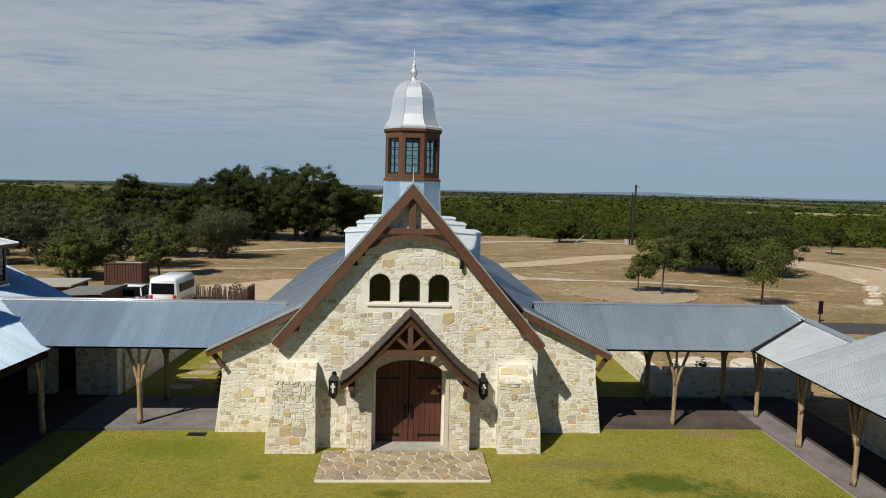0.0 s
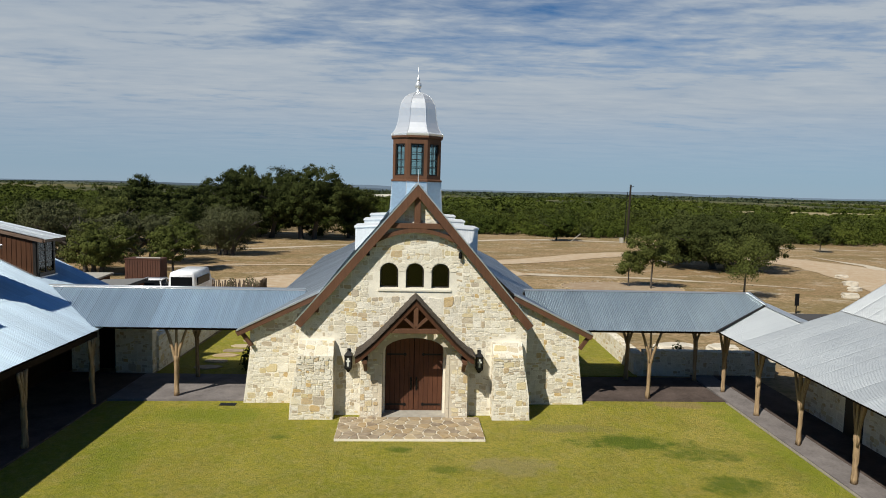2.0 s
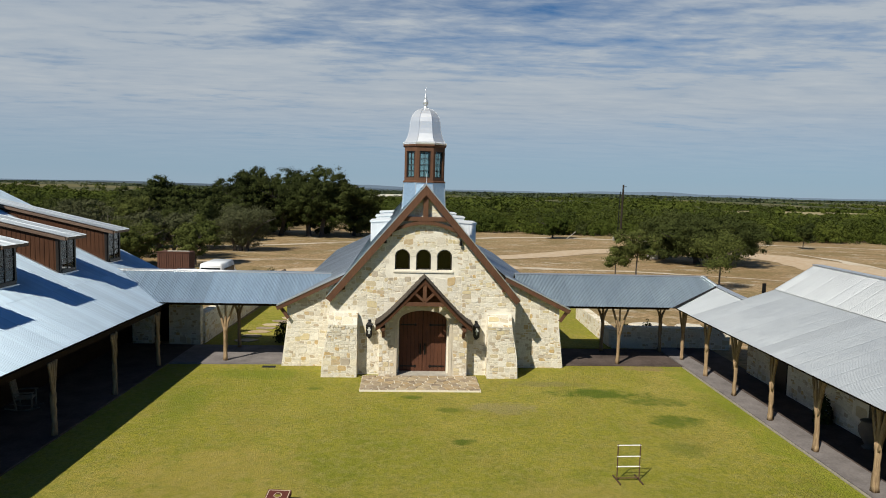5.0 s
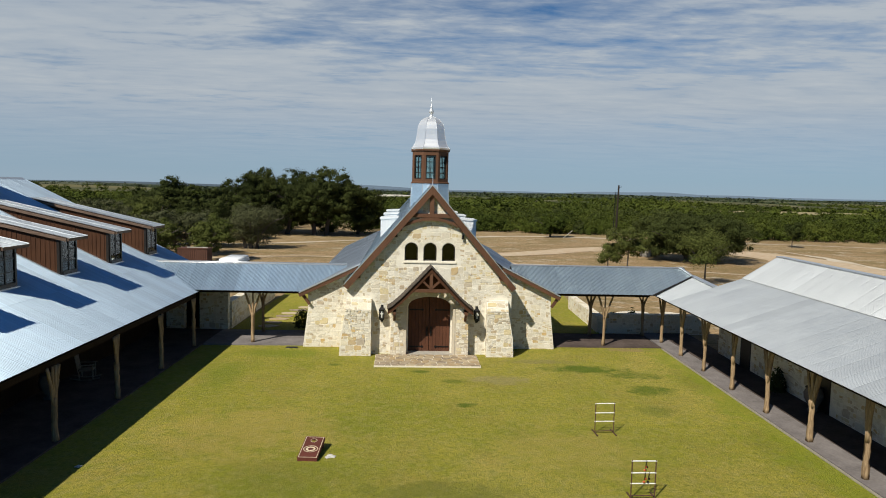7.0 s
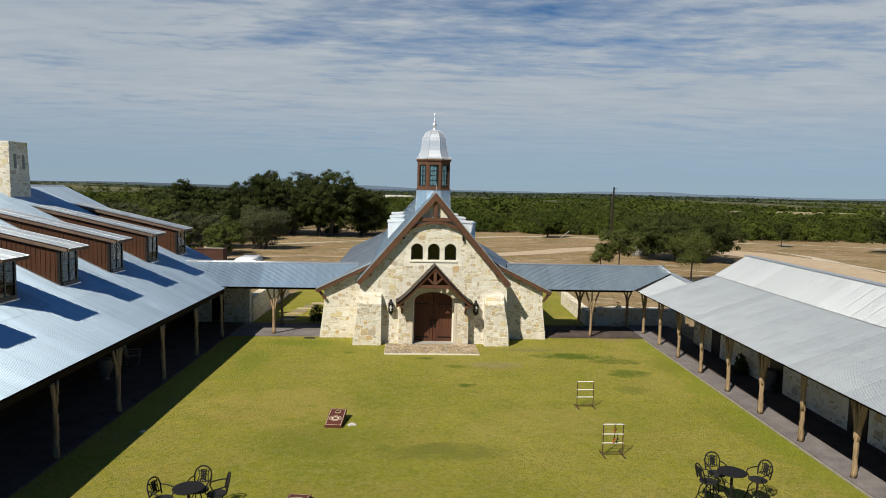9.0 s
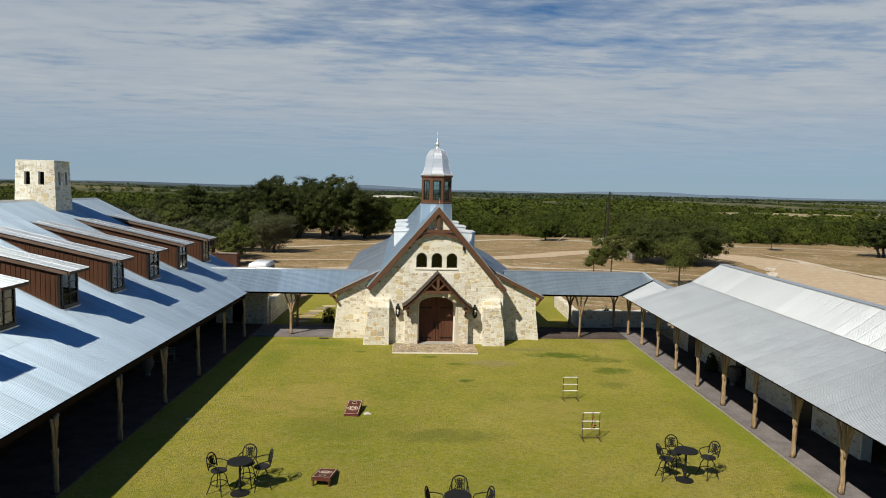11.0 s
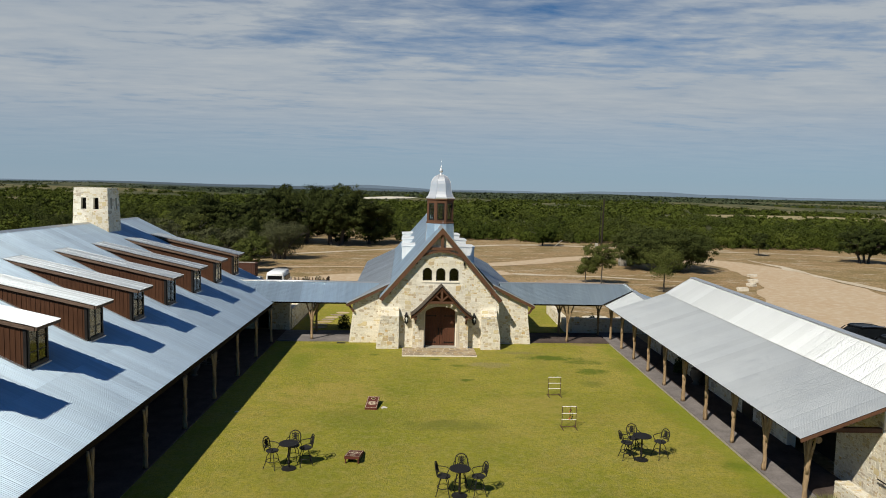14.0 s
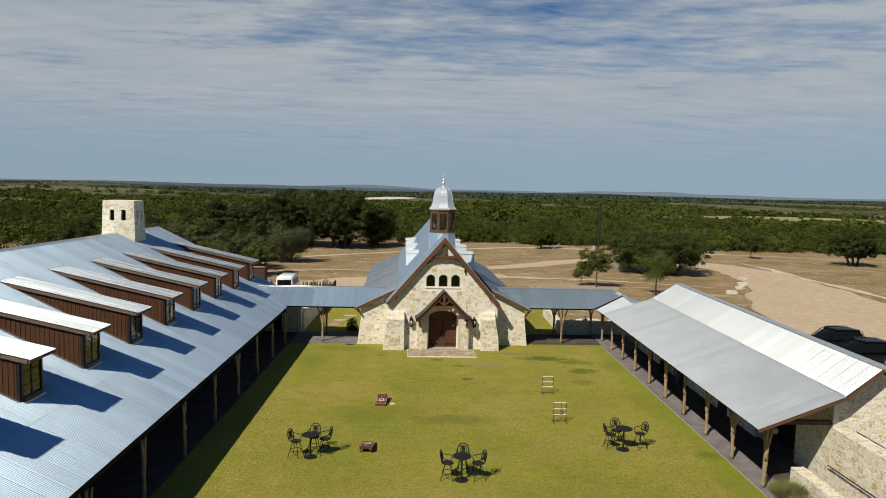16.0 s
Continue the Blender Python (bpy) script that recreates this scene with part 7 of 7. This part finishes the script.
PAINT_BLACK = plain("black_car_paint", (0.004, 0.0045, 0.006), 0.3, 0.0, 2, 0.1, 0.0, spec=0.15)
PAINT_WHITE = plain("white_car_paint", (0.72, 0.73, 0.74), 0.25, 0.0, 2, 0.03, 0.0)
CAR_GLASS = plain("dark_car_glass", (0.006, 0.007, 0.008), 0.2, 0.0, 2, 0.1, 0.0, spec=0.03)
TYRE = plain("tyre_rubber", (0.015, 0.015, 0.015), 0.9)
RIM = metal_material("wheel_metal", (0.5, 0.5, 0.52), 0.3, 0.9)
RUST = plain("rust_brown_steel", (0.085, 0.032, 0.017), 0.7, 0.2, 2.0, 0.25, 0.2)
GREYROOF = plain("grey_roofing", (0.17, 0.165, 0.155), 0.85, scale=2.5, vary=0.2)
TAIL = plain("red_lamp_lens", (0.35, 0.012, 0.012), 0.2)


def loft(bm, sections):
    """Skins a row of rings with the same number of points."""
    rings = [[bm.verts.new(p) for p in s] for s in sections]
    n = len(rings[0])
    for a, b in zip(rings, rings[1:]):
        for k in range(n):
            bm.faces.new((a[k], a[(k + 1) % n], b[(k + 1) % n], b[k]))
    bm.faces.new(rings[0][::-1]), bm.faces.new(rings[-1])
    return bm


def ring(x, half, z0, z1, shoulder, tuck=0.82):
    """A rounded cross-section of a car body at x along its length."""
    zm = z0 + (z1 - z0) * shoulder
    pts = [(-half * 0.9, z0), (-half, z0 + 0.12), (-half, zm), (-half * (tuck + (1 - tuck) * 0.6), zm + (z1 - zm) * 0.45), (-half * tuck, z1 - 0.06), (-half * tuck * 0.86, z1)]
    pts += [(-a, b) for a, b in pts[::-1]]
    return [(x, a, b) for a, b in pts]


def car(name, m, paint, label, group, length=4.9, width=1.95, height=1.78, van=False):
    c = thing(name, label, "van" if van else "car", group, m=m)
    hw, L = width / 2, length / 2
    belt = height * (0.55 if not van else 0.5)
    hood = height * 0.58
    low = 0.28
    body = [ring(-L, hw * 0.9, low + 0.1, belt * 0.98, 0.75, 0.95), ring(-L + 0.12, hw, low, belt, 0.8, 0.96)]
    if van:
        body = [ring(-L, hw * 0.96, low + 0.05, height * 0.93, 0.5, 0.9), ring(-L + 0.1, hw, low, height, 0.5, 0.88), ring(L - 1.7, hw, low, height, 0.5, 0.88), ring(L - 0.95, hw * 0.98, low, hood, 0.75, 0.92), ring(L - 0.1, hw * 0.92, low, hood * 0.86, 0.75, 0.92), ring(L, hw * 0.85, low + 0.1, hood * 0.8, 0.7, 0.9)]
    else:
        body += [ring(L - 1.35, hw, low, belt, 0.8, 0.96), ring(L - 1.0, hw, low, hood, 0.8, 0.95), ring(L - 0.15, hw * 0.93, low, hood * 0.88, 0.75, 0.93), ring(L, hw * 0.85, low + 0.1, hood * 0.8, 0.7, 0.9)]
    smooth(part("body", loft(bmesh.new(), body), paint, c))
    if not van:
        t0, t1 = hw * 0.95, hw * 0.74
        line = [(-L + 0.08, 0.12), (-L + 0.3, 0.62), (-L + 0.55, 0.93), (-L + 1.3, 1.0), (-0.1, 1.0), (L - 2.3, 0.93), (L - 1.75, 0.5), (L - 1.35, 0.05)]
        cab = [ring(x, t0, belt - 0.05, belt + (height - 0.04 - belt) * f, 0.12, 0.78) for x, f in line]
        smooth(part("window_band", loft(bmesh.new(), cab), CAR_GLASS, c, "dark car windows"))
        roof = [ring(x, t1 + 0.05, belt + (height - belt) * f - 0.1, belt + (height - belt) * f, 0.5, 0.9) for x, f in line[2:6]]
        smooth(part("roof", loft(bmesh.new(), roof), paint, c))
        for side in (-1, 1):
            for xa, xb in ((-L + 0.12, -L + 0.42), (-0.35, -0.42), (L - 1.4, L - 2.15)):
                part("pillar", beam(bmesh.new(), (xa, side * (t0 + 0.01), belt), (xb, side * (t1 + 0.02), height - 0.1), 0.07, 0.05), paint, c)
            part("roof_rail", tube(bmesh.new(), [(-L + 0.6, side * t1 * 0.92, height + 0.02), (-L + 0.7, side * t1 * 0.92, height + 0.06), (L - 2.5, side * t1 * 0.92, height + 0.06), (L - 2.4, side * t1 * 0.92, height + 0.02)], 0.018, 6), RIM, c, "chrome roof rail")
    else:
        part("rear_window", bx(-L - 0.012, -L + 0.05, -hw * 0.8, hw * 0.8, height * 0.5, height * 0.84, bevel=0.01), CAR_GLASS, c)
        for side in (-1, 1):
            part("side_window", bx(-L + 0.5, L - 2.0, side * hw - 0.06, side * hw + 0.006, height * 0.55, height * 0.8), CAR_GLASS, c)
        part("windscreen", beam(bmesh.new(), (L - 1.66, 0, height * 0.93), (L - 1.02, 0, hood * 1.05), hw * 1.6, 0.04, (0, 0, 1)), CAR_GLASS, c)
    for side in (-1, 1):
        part("tail_lamp", bx(-L - 0.02, -L + 0.08, min(side * hw * 0.7, side * hw * 0.93), max(side * hw * 0.7, side * hw * 0.93), belt * 0.72, belt * 0.95, bevel=0.01), TAIL, c, "red tail lamp")
        for x in (-L + 0.95, L - 0.95):
            wh = part("wheel", tube(bmesh.new(), [(x, side * (hw - 0.22), 0.35), (x, side * (hw + 0.01), 0.35)], [0.35, 0.35], 20), TYRE, c)
            part("rim", tube(bmesh.new(), [(x, side * (hw - 0.1), 0.35), (x, side * (hw + 0.02), 0.35)], [0.22, 0.22], 14), RIM, wh)
    return c


car("suv", pose(30.7, 1.2, -0.02, 0, 0, 186), PAINT_BLACK, "black sport utility car parked behind the wing", "black cars parked in a row")
car("suv", pose(30.3, -3.0, -0.02, 0, 0, 184), PAINT_BLACK, "black sport utility car parked behind the wing", "black cars parked in a row")
car("van", pose(-16.8, 24.9, -0.03, 0, 0, 91), PAINT_WHITE, "white passenger van parked in the yard", "", 5.2, 1.85, 2.12, True)
car("hatchback", pose(-19.35, 24.9, -0.03, 0, 0, 93), PAINT_WHITE, "white car parked in the yard", "", 4.2, 1.75, 1.4)
cont = thing("storage_container", "rust-brown ribbed steel storage bin", "container", m=pose(-21.15, 27.15, -0.04, 0, 0, 1))
part("shell", bx(-1.3, 1.3, -0.75, 0.75, 0.12, 2.55), RUST, cont)
bm = bmesh.new()
for k in range(13):
    box(bm, -1.22 + k * 0.19, -1.13 + k * 0.19, -0.78, -0.751, 0.2, 2.45)
for k in range(7):
    box(bm, 1.301, 1.33, -0.68 + k * 0.2, -0.59 + k * 0.2, 0.2, 2.45)
part("rib_face", bm, RUST, cont)
part("top_rail", bx(-1.34, 1.34, -0.8, -0.68, 2.5, 2.58), RUST, cont)
part("base_rail", bx(-1.32, 1.32, -0.79, 0.79, 0.02, 0.16), RUST, cont)
part("roller_pipe", tube(bmesh.new(), [(-0.5, -0.6, 2.62), (1.3, -0.6, 2.62)], 0.05, 8), KERB, cont, "pale pipe along the top edge")
tr = thing("shed", "low shed with flat grey roof in the yard", "shed", m=pose(-20.6, 20.8, -0.05, 0, 0, 2))
part("wall_shell", bx(-1.5, 1.2, -1.5, 1.8, 0, 1.35), BOARD, tr)
part("roof", prism(bmesh.new(), [(-1.65, 1.38), (1.35, 1.5), (1.35, 1.6), (-1.65, 1.46)], -1.7, 2.0), GREYROOF, tr)
part("roof_edge", bx(1.34, 1.41, -1.72, 2.02, 1.4, 1.62), IRON, tr)
tr = thing("shed", "low shed with pale roof in the yard", "shed", m=pose(-25.2, 24.5, -0.05, 0, 0, 6))
part("wall_shell", bx(-1.9, 1.8, -1.5, 1.8, 0, 1.3), BOARD, tr)
part("roof", bx(-2.1, 2.0, -1.7, 2.0, 1.32, 1.44), KERB, tr)
tank = thing("utility_box", "pale grey utility cabinet with a dark opening beside the oak", "cabinet", m=pose(29.4, 56.5, -0.05))
part("body", bx(-0.75, 0.35, -0.6, 0.6, 0, 1.35, bevel=0.03), KERB, tank)
part("opening", bx(0.36, 1.15, -0.5, 0.5, 0.05, 1.25), BRONZE, tank, "dark open side")
part("door", bx(1.16, 2.1, -0.45, -0.38, 0.1, 1.2, bevel=0.01), KERB, tank, "pale open door")
part("lid", bx(-0.8, 1.2, -0.65, 0.65, 1.36, 1.43, bevel=0.02), KERB, tank)

# ---------------------------------------------------------------- courtyard furniture
WROUGHT = plain("black_cast_aluminium", (0.013, 0.012, 0.011), 0.6, 0.0, 30, 0.3, 0.2, spec=0.2)
CUSHION = plain("dark_slatted_metal", (0.022, 0.021, 0.02), 0.6, 0.0, 30, spec=0.2)


def bar_table():
    t = thing("bar_table", "round black cast-metal bar table on the lawn", "table", "bar tables on the lawn")
    bm = lathe(bmesh.new(), [(0.36, 1.0), (0.385, 1.008), (0.39, 1.02), (0.385, 1.035), (0.37, 1.04)], 28)
    part("tabletop", bm, WROUGHT, t)
    bm = lathe(bmesh.new(), [(0.05, 0.04), (0.045, 0.2), (0.06, 0.26), (0.04, 0.32), (0.035, 0.9), (0.06, 0.96), (0.14, 1.0)], 12)
    part("pedestal", bm, WROUGHT, t)
    bm = lathe(bmesh.new(), [(0.29, 0.0), (0.29, 0.02), (0.22, 0.035), (0.08, 0.06), (0.05, 0.08)], 24)
    part("base", bm, WROUGHT, t)
    return t


def bar_chair():
    """A swivel bar chair; its back stands at +y, so that a sitter looks to -y."""
    c = thing("bar_chair", "black cast-metal bar chair with lattice back and arms", "chair", "bar chairs round the tables")
    bm = lathe(bmesh.new(), [(0.22, 0.68), (0.25, 0.69), (0.25, 0.71), (0.22, 0.722)], 20)
    part("seat", bm, CUSHION, c)
    bm = lathe(bmesh.new(), [(0.09, 0.62), (0.11, 0.65), (0.12, 0.678)], 12)
    part("swivel", bm, WROUGHT, c)
    # back frame with an arched head and scroll lattice
    arc = [(-0.21, 0.21, 0.74), (-0.23, 0.27, 1.0), (-0.19, 0.3, 1.12), (-0.1, 0.32, 1.19), (0, 0.325, 1.21), (0.1, 0.32, 1.19), (0.19, 0.3, 1.12), (0.23, 0.27, 1.0), (0.21, 0.21, 0.74)]
    part("back_frame", tube(bmesh.new(), arc, 0.021, 6), WROUGHT, c)
    bm = bmesh.new()
    for k in range(-2, 3):
        tube(bm, [(k * 0.075, 0.235, 0.82), (k * 0.055 + 0.02, 0.27, 0.97), (k * 0.07, 0.3, 1.12)], 0.013, 5)
        tube(bm, [(k * 0.075, 0.235, 0.82), (-k * 0.06, 0.28, 1.0), (k * 0.08, 0.305, 1.13 - abs(k) * 0.015)], 0.013, 5)
    for z, r in ((0.93, 0.055), (1.06, 0.065)):
        tube(bm, [(r * math.cos(a), 0.235 + (z - 0.82) * 0.22 + r * math.sin(a) * 0.2, z + r * math.sin(a)) for a in [2 * math.pi * i / 12 for i in range(13)]], 0.013, 5)
    tube(bm, [(-0.215, 0.22, 0.82), (0.215, 0.22, 0.82)], 0.013, 6)
    part("back_lattice", bm, WROUGHT, c)
    for side in (-1, 1):
        part("arm", tube(bmesh.new(), [(side * 0.22, 0.26, 0.97), (side * 0.27, 0.1, 0.95), (side * 0.28, -0.1, 0.92), (side * 0.25, -0.17, 0.86), (side * 0.22, -0.1, 0.72)], 0.017, 6), WROUGHT, c)
        for fb in (-1, 1):
            part("leg", tube(bmesh.new(), [(side * 0.08, fb * 0.08, 0.64), (side * 0.15, fb * 0.15, 0.5), (side * 0.19, fb * 0.19, 0.25), (side * 0.26, fb * 0.26, 0.0)], 0.016, 6), WROUGHT, c)
    pts = [(0.235 * math.cos(2 * math.pi * k / 16), 0.235 * math.sin(2 * math.pi * k / 16), 0.3) for k in range(17)]
    part("foot_ring", tube(bmesh.new(), pts, 0.014, 6, False), WROUGHT, c)
    return c


table0, chair0 = bar_table(), bar_chair()
SETS = (((0.22, -24.0), ((0.07, 0.62, -4), (-0.58, 0.08, 82), (0.68, 0.1, -74))),
        ((-6.38, -21.82), ((0.05, 0.62, -6), (-0.66, 0.06, 72), (0.58, 0.4, -70))),
        ((7.99, -20.4), ((-0.14, 0.64, 8), (-0.6, 0.1, 96), (0.86, 0.25, -68))))
for i, ((x, y), seats) in enumerate(SETS):
    if i:
        copy_thing(table0, pose(x, y, 0))
    else:
        table0.matrix_world = pose(x, y, 0)
    for j, (dx, dy, rz) in enumerate(seats):
        if i or j:
            copy_thing(chair0, pose(x + dx, y + dy, 0, 0, 0, rz))
        else:
            chair0.matrix_world = pose(x + dx, y + dy, 0, 0, 0, rz)

TOSS = wood_material("stained_board", (0.075, 0.018, 0.012), (0.14, 0.04, 0.025))
CREAM = plain("cream_paint", (0.62, 0.52, 0.36), 0.6)


def toss_board(x, y, rz):
    """A sloping bag-toss board: low front edge at -y."""
    b = thing("toss_board", "red-brown bag toss board with cream border on the lawn", "game board", "bag toss boards", m=pose(x, y, 0, 0, 0, rz))
    tilt = math.asin(0.22 / 1.22)
    tm = Matrix.Translation((0, 0, 0.09)) @ Matrix.Rotation(tilt, 4, "X")
    hole = [(0.076 * math.cos(2 * math.pi * k / 20), 0.98 + 0.076 * math.sin(2 * math.pi * k / 20)) for k in range(20)]
    deck = holed([(-0.305, 0), (0.305, 0), (0.305, 1.22), (-0.305, 1.22)], [hole], 0.0, 0.014)
    bmesh.ops.transform(deck, matrix=tm @ Matrix(((1, 0, 0, 0), (0, 0, 1, 0), (0, 1, 0, 0), (0, 0, 0, 1))), verts=deck.verts)
    part("deck", deck, TOSS, b)
    bm = bmesh.new()
    for x0, x1, y0, y1 in ((-0.28, 0.28, 0.03, 0.045), (-0.28, 0.28, 1.175, 1.19), (-0.28, -0.265, 0.045, 1.175), (0.265, 0.28, 0.045, 1.175)):
        box(bm, x0, x1, y0, y1, 0.0145, 0.0165)
    bmesh.ops.transform(bm, matrix=tm, verts=bm.verts)
    part("border_line", bm, CREAM, b, "cream painted border")
    for cy, r0, r1, ry in ((0.98, 0.09, 0.105, 1.0), (0.5, 0.2, 0.225, 0.8), (0.5, 0.09, 0.15, 0.8)):
        bm = bmesh.new()
        rings = [[bm.verts.new((r * math.cos(2 * math.pi * k / 24), cy + ry * r * math.sin(2 * math.pi * k / 24), z)) for k in range(24)] for r, z in ((r0, 0.0146), (r0, 0.0168), (r1, 0.0168), (r1, 0.0146))]
        for q in range(4):
            for k in range(24):
                bm.faces.new((rings[q][k], rings[q][(k + 1) % 24], rings[(q + 1) % 4][(k + 1) % 24], rings[(q + 1) % 4][k]))
        bmesh.ops.transform(bm, matrix=tm, verts=bm.verts)
        part("ring_mark", bm, CREAM, b, "cream painted ring")
    for side in (-1, 1):
        bm = prism(bmesh.new(), [(0, 0.0), (0, 0.088), (1.2, 0.305), (1.2, 0.2)], side * 0.285 - 0.015, side * 0.285 + 0.015, "x")
        part("side_rail", bm, TOSS, b)
        part("leg", bx(side * 0.255 - 0.02, side * 0.255 + 0.02, 1.08, 1.16, 0.0, 0.27), TOSS, b)
    part("front_rail", bx(-0.27, 0.27, 0.0, 0.03, 0.0, 0.086), TOSS, b)
    part("back_rail", bx(-0.27, 0.27, 1.17, 1.2, 0.2, 0.3), TOSS, b)
    return b


toss_board(-3.78, -14.55, -3)
toss_board(-3.9, -20.1, 176)
BAG = plain("pale_cloth", (0.55, 0.52, 0.46), 0.9)


def bag(x, y, z, mat, seed):
    bm = bmesh.new()
    bmesh.ops.create_grid(bm, x_segments=6, y_segments=6, size=0.075)
    for v in bm.verts:
        v.co.z = 0.022 * math.cos(v.co.x * 18) * math.cos(v.co.y * 18) + 0.02
    geo = bmesh.ops.extrude_face_region(bm, geom=bm.faces[:])
    for v in geo["geom"]:
        if isinstance(v, bmesh.types.BMVert):
            v.co.z = 0.004
    return top("bean_bag", bm, mat, "small cloth bean bag lying on the lawn" if z < 0.1 else "small cloth bean bag on the board", "bean bag", "bean bags", m=pose(x, y, z, 0, 0, seed * 40))


bag(-10.25, -15.2, 0.0, BAG, 4), bag(-3.15, -14.1, 0.0, BAG, 1), bag(-3.05, -14.2, 0.0, BAG, 2), bag(-3.2, -14.25, 0.0, BAG, 3)

WHITE_PIPE = plain("white_plastic_pipe", (0.75, 0.74, 0.68), 0.4)
BROWN_POLE = wood_material("brown_pole", (0.05, 0.025, 0.015), (0.10, 0.05, 0.03))
ORANGE = plain("orange_ball", (0.5, 0.09, 0.02), 0.4)


def ladder_toss(x, y, rz, bolas):
    l = thing("ladder_toss", "ladder toss stand with three white rungs on the lawn", "game stand", "ladder toss stands", m=pose(x, y, 0, 0, 0, rz))
    for side in (-1, 1):
        part("upright", tube(bmesh.new(), [(side * 0.33, 0, 0.05), (side * 0.33, 0, 1.08)], 0.018, 8), BROWN_POLE, l)
        part("foot", tube(bmesh.new(), [(side * 0.33, -0.32, 0.025), (side * 0.33, 0.32, 0.025)], 0.024, 8), BROWN_POLE, l)
    for z in (0.42, 0.72, 1.05):
        part("rung", tube(bmesh.new(), [(-0.35, 0, z), (0.35, 0, z)], 0.018, 8), WHITE_PIPE, l, "white rung")
    part("brace", tube(bmesh.new(), [(-0.33, 0.0, 0.08), (0.33, 0.0, 0.08)], 0.018, 8), BROWN_POLE, l)
    rr = random.Random(9)
    for k in range(bolas):
        bx0 = rr.uniform(-0.02, 0.16)
        z = rr.choice((0.72, 1.05))
        bl = part("bola", bmesh.new(), IRON, l, "ball-and-cord bola hung over a rung")
        part("cord", tube(bmesh.new(), [(bx0 - 0.03, -0.028, z - 0.22), (bx0, -0.03, z), (bx0 + 0.02, 0.0, z + 0.03), (bx0 + 0.03, 0.03, z - 0.16)], 0.005, 4), IRON, bl)
        for (ax, ay, az) in ((bx0 - 0.03, -0.03, z - 0.24), (bx0 + 0.03, 0.03, z - 0.18)):
            b2 = bmesh.new()
            bmesh.ops.create_icosphere(b2, subdivisions=2, radius=0.032)
            bmesh.ops.translate(b2, vec=(ax, ay, az), verts=b2.verts)
            part("ball", b2, ORANGE if k % 2 else IRON, bl)
    return l


ladder_toss(5.94, -11.75, 4, 0)
ladder_toss(5.70, -16.75, 2, 6)
disc = thing("drain_cover", "small dark drain cover in the lawn edge", "drain cover", m=pose(-7.1, 0.02, 0.001))
part("plate", bx(-0.3, 0.3, -0.15, 0.15, 0.0, 0.015, bevel=0.004), IRON, disc)

# ---------------------------------------------------------------- things in the porches
OLDWOOD = wood_material("grey_old_wood", (0.13, 0.11, 0.09), (0.28, 0.24, 0.2))
TERRA = plain("grey_clay", (0.12, 0.10, 0.085), 0.85, scale=5)


def rocking_chair():
    c = thing("rocking_chair", "weathered wooden rocking chair on the porch", "chair")
    part("seat", bx(-0.27, 0.27, -0.26, 0.26, 0.4, 0.44, bevel=0.01), OLDWOOD, c)
    for side in (-1, 1):
        part("front_leg", bx(side * 0.27 - 0.02, side * 0.27 + 0.02, -0.27, -0.23, 0.06, 0.64), OLDWOOD, c)
        part("back_post", beam(bmesh.new(), (side * 0.26, 0.24, 0.06), (side * 0.26, 0.42, 1.12), 0.04, 0.04), OLDWOOD, c)
        part("arm", bx(side * 0.3 - 0.05, side * 0.3 + 0.05, -0.32, 0.3, 0.64, 0.67, bevel=0.006), OLDWOOD, c)
        part("rocker", tube(bmesh.new(), [(side * 0.27, -0.5, 0.1), (side * 0.27, -0.2, 0.03), (side * 0.27, 0.2, 0.03), (side * 0.27, 0.6, 0.12)], 0.025, 6), OLDWOOD, c)
    for k in range(6):
        x = -0.2 + 0.08 * k
        part("back_slat", beam(bmesh.new(), (x, 0.27, 0.46), (x, 0.42, 1.06), 0.045, 0.015, (0, 1, 0)), OLDWOOD, c)
    part("back_rail", beam(bmesh.new(), (-0.27, 0.425, 1.1), (0.27, 0.425, 1.1), 0.03, 0.09), OLDWOOD, c)
    return c


rc = rocking_chair()
rc.matrix_world = pose(-14.25, -6.5, 0.06, 0, 0, 105)


def urn(x, y, label):
    u = top("urn", lathe(bmesh.new(), [(0.18, 0.0), (0.22, 0.04), (0.14, 0.12), (0.2, 0.25), (0.34, 0.5), (0.36, 0.7), (0.28, 0.86), (0.32, 0.92), (0.28, 0.94)], 20), TERRA, label, "urn", "urns on the porches", m=pose(x, y, 0.06))
    return smooth(u)


urn(-14.35, -9.2, "grey clay urn on the porch floor")
urn(14.75, -9.1, "grey clay urn on the porch floor")
shrub("potted_plant", 14.7, -6.5, 0.7, 1.1, OAK, "dark potted plant on the porch", 406)
rail = thing("handrail", "thin dark iron handrail on the stair wall", "handrail")
part("rail", tube(bmesh.new(), [(15.36, -24.3, 0.98), (15.36, -29.6, 1.02)], 0.025, 8), IRON, rail)
for y in (-24.5, -26.8, -29.2):
    part("rail_bracket", tube(bmesh.new(), [(15.36, y, 0.97), (15.49, y, 0.9)], 0.012, 6), IRON, rail)
rail2 = thing("handrail", "thin dark iron handrail above the stair wall", "handrail")
part("rail", tube(bmesh.new(), [(16.36, -24.42, 2.47), (16.36, -29.6, 2.44)], 0.022, 8), IRON, rail2)
for y in (-24.6, -26.6, -28.9):
    part("rail_post", tube(bmesh.new(), [(16.36, y, 2.46), (16.1, y, 2.3)], 0.012, 6), IRON, rail2)
